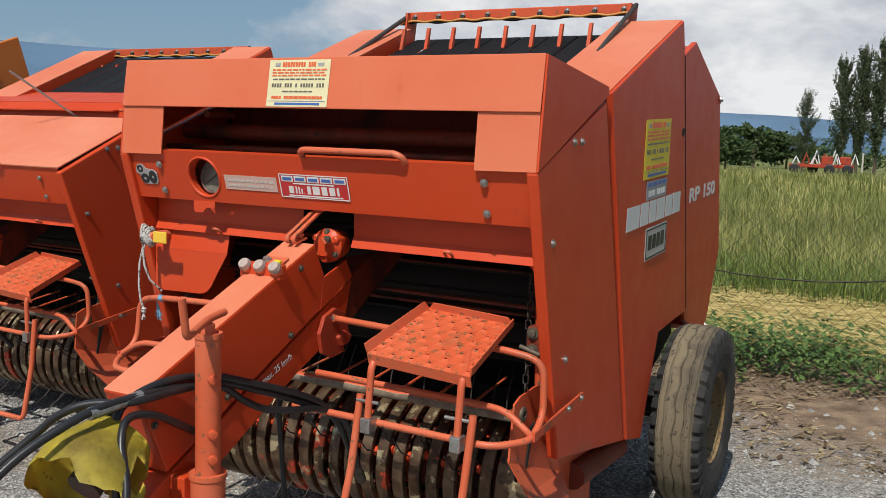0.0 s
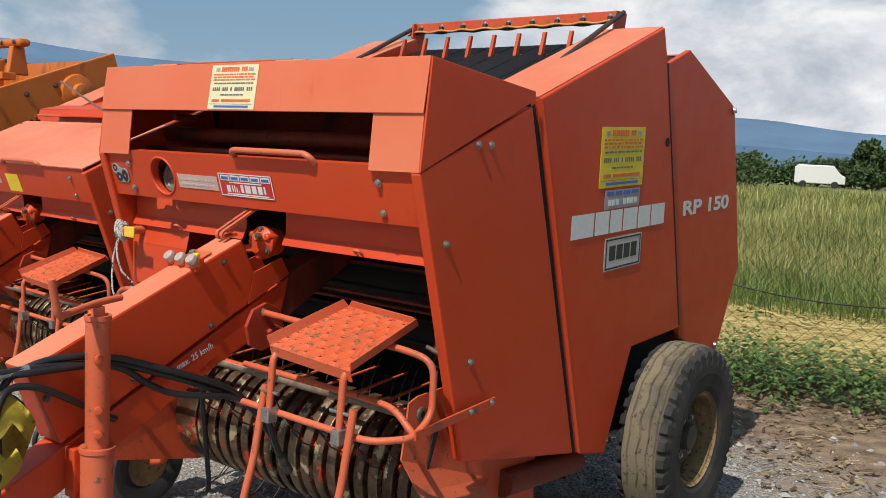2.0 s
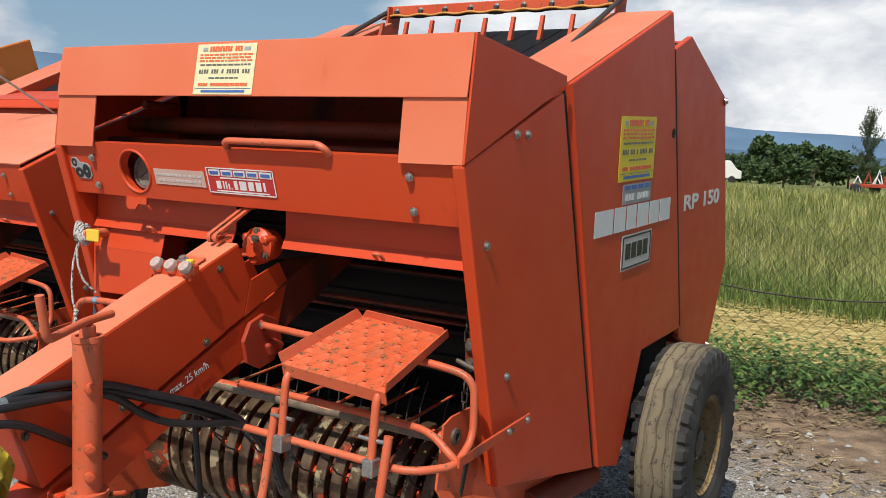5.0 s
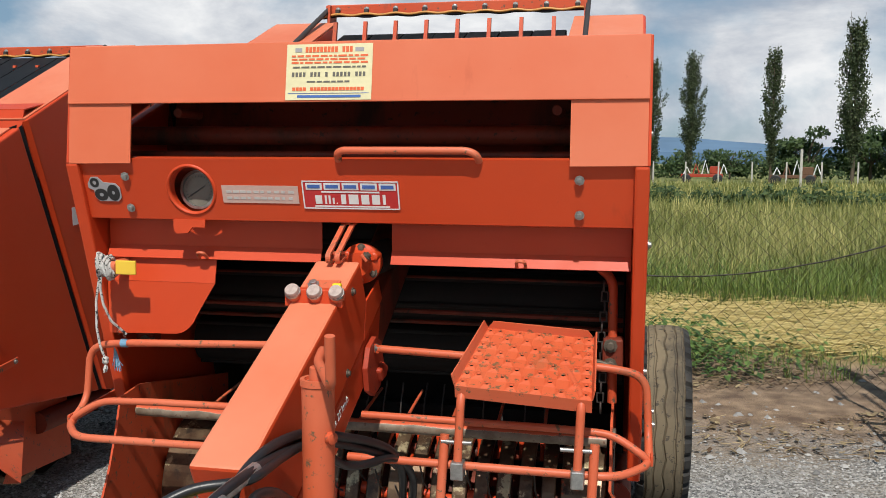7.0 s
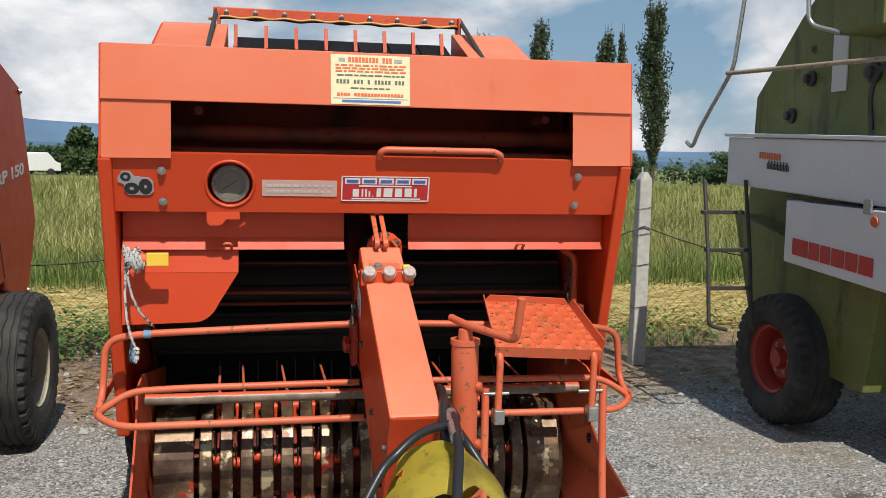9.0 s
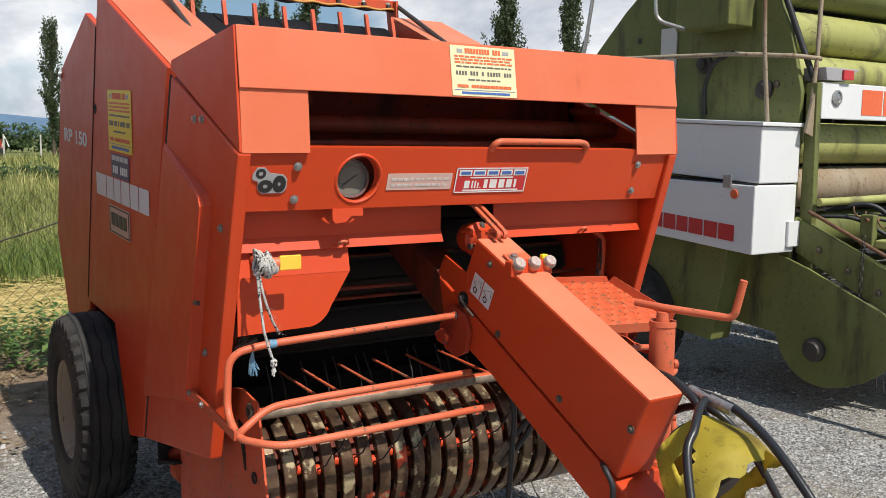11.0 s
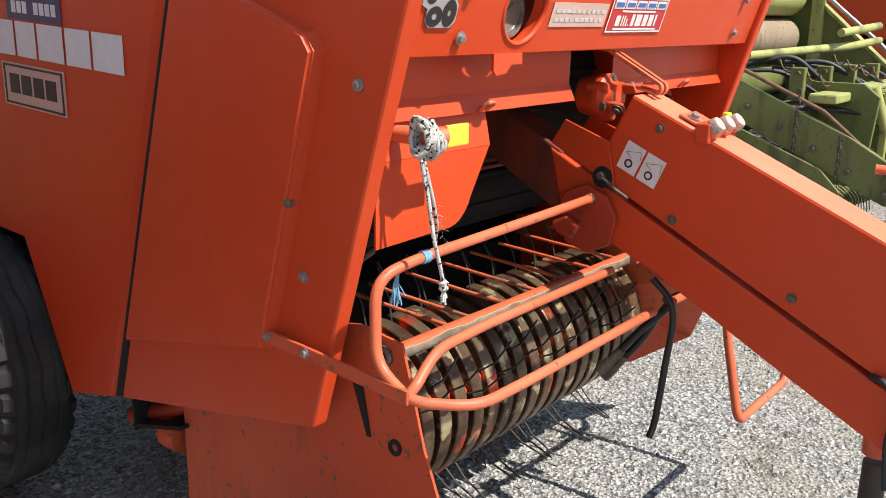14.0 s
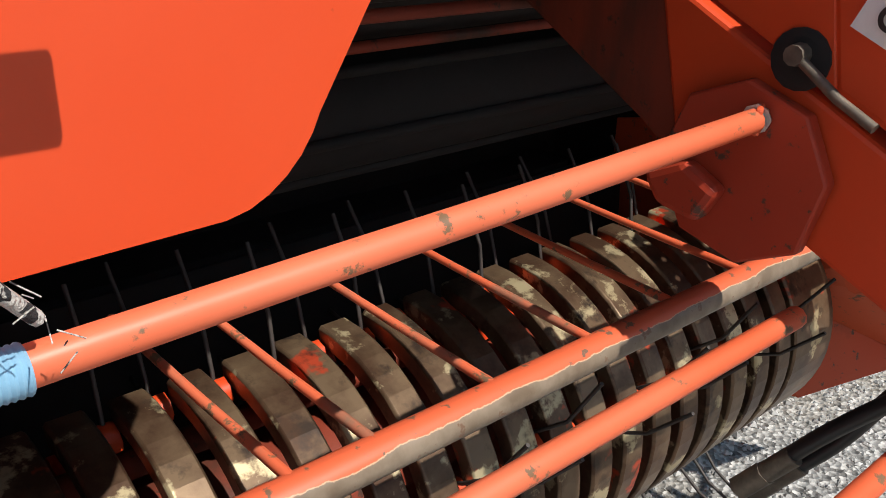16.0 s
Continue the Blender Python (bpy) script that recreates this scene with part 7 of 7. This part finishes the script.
add_tube(bm, p, 0.005, 5)
tagged(part("fence_wire", bm, DARK), "sagging dark wire along the fence", "wire")


def mesh_fence():
    """Chain-link mesh: thin zigzag wires."""
    verts, faces = [], []
    def seg(a, b, w=0.0014):
        i = len(verts)
        verts.extend([(a[0] - w, a[1], a[2]), (a[0] + w, a[1], a[2]), (b[0] + w, b[1], b[2]), (b[0] - w, b[1], b[2])])
        faces.append((i, i + 1, i + 2, i + 3))
    step, low, high = 0.075, 0.05, 1.30
    n = int((high - low) / step)
    for k in range(int(14 / step)):
        x = -4.5 + step * k
        for j in range(n):
            z = low + step * j
            s = step / 2 if (j % 2) else -step / 2
            seg((x - s / 1, 3.80, z), (x + s / 1, 3.80, z + step))
            seg((x + s / 1 + step, 3.802, z), (x - s / 1 + step, 3.802, z + step))
    tagged(mesh_from("fence_mesh", verts, faces, DARK), "thin dark chain-link fence mesh", "fence", kind="stuff")


mesh_fence()


# ---- field edge and far things ----
for k, (az, h, w, sp) in enumerate(((-6.2, 6.4, 0.9, 0.8), (-4.1, 8.8, 1.1, 1.0), (-3.2, 9.6, 1.2, 1.0), (-2.2, 10.2, 1.2, 1.0), (-1.0, 9.8, 1.0, 1.0), (1.2, 9.9, 1.0, 0.9), (3.5, 10.4, 1.1, 1.0), (8.3, 10.5, 0.9, 0.8), (12.9, 12.3, 1.4, 1.0), (16.5, 13.5, 1.3, 1.0), (20.7, 12.8, 1.6, 1.0), (21.9, 12.6, 0.6, 0.45), (23.9, 15.0, 1.6, 1.1), (36.4, 15.5, 1.7, 1.1), (40.5, 14.0, 1.4, 1.0), (69.5, 9.8, 2.3, 1.2), (72.0, 9.0, 2.0, 1.1))):
    poplar(az + 0.60, 76, h, w * 1.12, 20 + k, sparse=sp * 1.3)
for k, (az, d, h, w) in enumerate(((10.2, 80, 4.9, 6.0), (13.6, 82, 5.0, 6.0), (-10.8, 72, 3.6, 4.5), (-9.3, 84, 4.2, 4.0), (-7.4, 86, 3.6, 5.0), (-12.4, 90, 4.9, 3.6), (5.6, 92, 3.4, 6.0), (18.2, 90, 3.2, 6.0), (22.3, 86, 3.4, 5.0), (-14.2, 95, 3.4, 5.0), (-25.5, 80, 3.4, 5.0), (-19.0, 80, 3.2, 5.0), (28.0, 88, 3.6, 6.0), (-46.0, 45, 2.5, 6.0))):
    bush(az + 0.8, d, h, w, 60 + k)
hedge("hedge_row", "long dark green hedge across the field", [polar(a, 96) for a in range(-60, 61, 6)], 2.9, 5, 0.20, 70)
hedge("hedge_row", "rough green hedge along the meadow", [polar(a, 68) for a in (-40, -34, -28, -22, -17)], 2.6, 6, 0.15, 80)
hedge("thicket", "low weedy thicket in the meadow", [polar(a, 30) for a in (2, 6, 10, 15, 20)], 0.9, 7, 0.07, 60)


def field_machine(az, d, kind, label):
    x, y = polar(az, d)
    top = tagged(empty("field_implement", Matrix.Translation((x, y, 0)) @ Matrix.Rotation(-radians(az), 4, "Z")), label, "farm machine", "machines standing in the meadow")
    mt = RED_RUSTY if kind != "brown" else RUST
    box("chassis", (-1.6, -0.4, 0.5), (1.6, 0.4, 0.75), mt, top, 0.03)
    for k in range(5):
        xx = -1.4 + 0.7 * k
        tube("arm", [(xx, 0, 0.7), (xx + 0.25, 0.1, 1.3 + 0.25 * (k % 3)), (xx + 0.5, 0.1, 0.8)], 0.06, mt if k % 2 else WHITE, top, 0, 6)
    box("hopper", (0.6, -0.4, 0.75), (1.4, 0.4, 1.35), mt, top, 0.05)
    for xx in (-1.2, 1.2):
        lathe("wheel", [(-0.55, 0.30), (-0.50, 0.38), (-0.42, 0.38), (-0.40, 0.30)], (xx, 0, 0.40), "y", BLACK, top, 18)


field_machine(4.9, 72, "red", "small red implements standing in the meadow")
field_machine(-4.9, 70, "red", "red and white implements standing in the meadow")
field_machine(-3.9, 71, "red", "red and white implements standing in the meadow")
field_machine(10.3, 70, "brown", "rusty brown implement standing in the meadow")
x, y = polar(-14.2, 91)
van = tagged(empty("van", Matrix.Translation((x, y, 0)) @ Matrix.Rotation(0.3, 4, "Z")), "small white van by the hedge", "van")
prism("body", [(-2.2, 0.4), (-2.2, 1.9), (-1.9, 2.15), (1.2, 2.15), (1.9, 1.3), (2.3, 1.15), (2.3, 0.4)], "y", -0.9, 0.9, S_WHITE, van, 0.08)
prism("windscreen", [(1.24, 2.02), (1.82, 1.32), (1.86, 1.32), (1.28, 2.04)], "y", -0.8, 0.8, BLACK, van)
for xx in (-1.4, 1.4):
    lathe("wheel", [(-0.95, 0.25), (-0.93, 0.33), (-0.75, 0.33)], (xx, 0, 0.33), "y", BLACK, van, 18)
x, y = polar(10.9, 60)
box("lamp_post", (x - 0.08, y - 0.08, 0), (x + 0.08, y + 0.08, 2.5), CONCRETE, None, 0.02)
tagged(bpy.data.objects["lamp_post"], "pale concrete post in the meadow", "post")
for k in range(14):
    x, y = polar(-2 + 2.0 * k, 64)
    o = box("meadow_post", (x - 0.05, y - 0.05, 0), (x + 0.05, y + 0.05, 1.7), CONCRETE, None, 0.01)
    tagged(o, "thin pale post of a far fence", "fence post", "far fence posts")

# ---- meadow, hay, weeds and stones ----
blades("meadow_grass", "tall yellow-green meadow grass", 15000, (-13, 20, 8.3, 22), 0.62, 0.011, GRASS, 0.62, 0.14, 5, 1, 1.3)
blades("meadow_grass", "tall yellow-green meadow grass", 9000, (-24, 26, 20, 62), 0.58, 0.022, GRASS, 0.60, 0.28, 5, 2, 1.4)
blades("green_grass", "lush green grass at the meadow's edge", 5200, (-9, 14, 7.5, 9.6), 0.46, 0.009, GRASS_LOW, 0.75, 0.12, 6, 3)
blades("short_grass", "thin grass along the dirt edge", 1300, (-7, 10, 4.3, 6.4), 0.14, 0.007, GRASS_LOW, 0.6, 0.08, 6, 4, 1.0, 0.0, -0.05)


def straw():
    rnd = random.Random(11)
    verts, faces = [], []
    for _ in range(15000):
        x, y = rnd.uniform(-7, 10), 5.15 + 3.0 * rnd.random()
        a = rnd.gauss(0.1, 0.5)
        ln, w, z = rnd.uniform(0.15, 0.45), 0.006, rnd.uniform(0.02, 0.13)
        dx, dy, dz = math.cos(a) * ln / 2, math.sin(a) * ln / 2, rnd.uniform(-0.04, 0.04)
        i = len(verts)
        verts += [(x - dx, y - dy - w, z - dz), (x - dx, y - dy + w, z - dz + 0.004), (x + dx, y + dy + w, z + dz + 0.004), (x + dx, y + dy - w, z + dz)]
        faces.append((i, i + 1, i + 2, i + 3))
    tagged(mesh_from("cut_hay", verts, faces, STRAW), "swath of dry cut hay", "hay", kind="stuff")


straw()


def litter():
    """Dry leaves, stalks and chaff lying on the dirt edge."""
    rnd = random.Random(17)
    verts, faces = [], []
    for _ in range(16000):
        x, y = rnd.uniform(-5.5, 8.5), 2.5 + 3.1 * rnd.random() ** 0.8
        if noise.noise(Vector((x * 0.9, y * 0.9, 4.0))) < -0.12:
            continue
        a = rnd.uniform(0, 3.14)
        stalk = rnd.random() < 0.55
        ln, w = (rnd.uniform(0.02, 0.07), rnd.uniform(0.0015, 0.003)) if stalk else (rnd.uniform(0.010, 0.030), rnd.uniform(0.007, 0.016))
        near = max(0.0, min(1.0, (y - 3.0) / 3.0))
        z = 0.012 + rnd.uniform(0, 0.012) + 0.05 * near * noise.noise(Vector((x * 0.6, y * 0.6, 0))) + 0.02 * near
        c, q, tilt = math.cos(a), math.sin(a), rnd.uniform(-0.010, 0.010)
        i = len(verts)
        verts += [(x - c * ln + q * w, y - q * ln - c * w, z - tilt), (x - c * ln * 0.8 - q * w, y - q * ln * 0.8 + c * w, z - tilt + 0.003), (x + c * ln - q * w, y + q * ln + c * w, z + tilt + 0.003), (x + c * ln + q * w * 0.6, y + q * ln - c * w * 0.6, z + tilt)]
        faces.append((i, i + 1, i + 2, i + 3))
    tagged(mesh_from("litter", verts, faces, LITTER), "dry leaves and chaff on brown dirt", "litter", kind="stuff")


litter()


def weeds():
    rnd = random.Random(12)
    verts, faces = [], []
    for _ in range(1300):
        x, y = rnd.uniform(-6, 9), rnd.gauss(4.75, 0.42)
        thick = 1.0 if x < 1.7 else 0.14
        if rnd.random() > thick or y < 4.0:
            continue
        h = rnd.uniform(0.12, 0.38)
        for k in range(16):
            a, t = k * 2.4 + rnd.random(), (k + 1) / 16
            r = 0.05 + 0.13 * rnd.random()
            c = Vector((x + math.cos(a) * r, y + math.sin(a) * r, h * t + 0.02))
            out = Vector((math.cos(a), math.sin(a), rnd.uniform(-0.5, 0.35))).normalized()
            side = out.cross(Vector((0, 0, 1))).normalized()
            s = rnd.uniform(0.018, 0.040)
            i = len(verts)
            verts += [tuple(c - out * s), tuple(c + side * s * 0.62), tuple(c + out * s * 1.1 - Vector((0, 0, s * 0.35))), tuple(c - side * s * 0.62)]
            faces.append((i, i + 1, i + 2, i + 3))
    tagged(mesh_from("weeds", verts, faces, WEED), "low broad-leaved green weeds along the fence", "weeds", kind="stuff")


weeds()


def gravel():
    rnd = random.Random(13)
    verts, faces = [], []
    def stone(x, y, s):
        a = rnd.uniform(0, 3.14)
        c, q = math.cos(a), math.sin(a)
        i = len(verts)
        for px, py, pz in ((1, 0.1, 0.1), (-1, -0.1, 0.05), (0.1, 0.75, 0), (-0.15, -0.8, 0.1), (0.25, 0.2, 0.62), (-0.3, -0.1, 0.55), (0, 0, -0.3)):
            px, py, pz = px * s * rnd.uniform(0.8, 1.2), py * s * rnd.uniform(0.8, 1.2), pz * s
            verts.append((x + c * px - q * py, y + q * px + c * py, pz + s * 0.12))
        for f in ((0, 2, 4), (2, 5, 4), (2, 1, 5), (1, 3, 5), (3, 4, 5), (3, 0, 4), (0, 6, 2), (2, 6, 1), (1, 6, 3), (3, 6, 0)):
            faces.append(tuple(i + k for k in f))
    for _ in range(24000):
        stone(rnd.uniform(-2.2, 2.6), rnd.uniform(-0.9, 2.6), rnd.uniform(0.005, 0.011))
    for _ in range(9000):
        stone(rnd.uniform(-5.0, 6.5), rnd.uniform(-2.0, 2.9), rnd.uniform(0.008, 0.018))
    for _ in range(2600):
        stone(rnd.uniform(-4.0, 7.0), 2.8 + 2.2 * rnd.random() ** 1.4, rnd.uniform(0.005, 0.013))
    for _ in range(420):
        stone(rnd.uniform(-4.5, 6), rnd.uniform(2.3, 4.9), rnd.uniform(0.012, 0.042))
    tagged(mesh_from("gravel_stones", verts, faces, STONE), "loose grey gravel stones", "gravel", kind="stuff")


gravel()
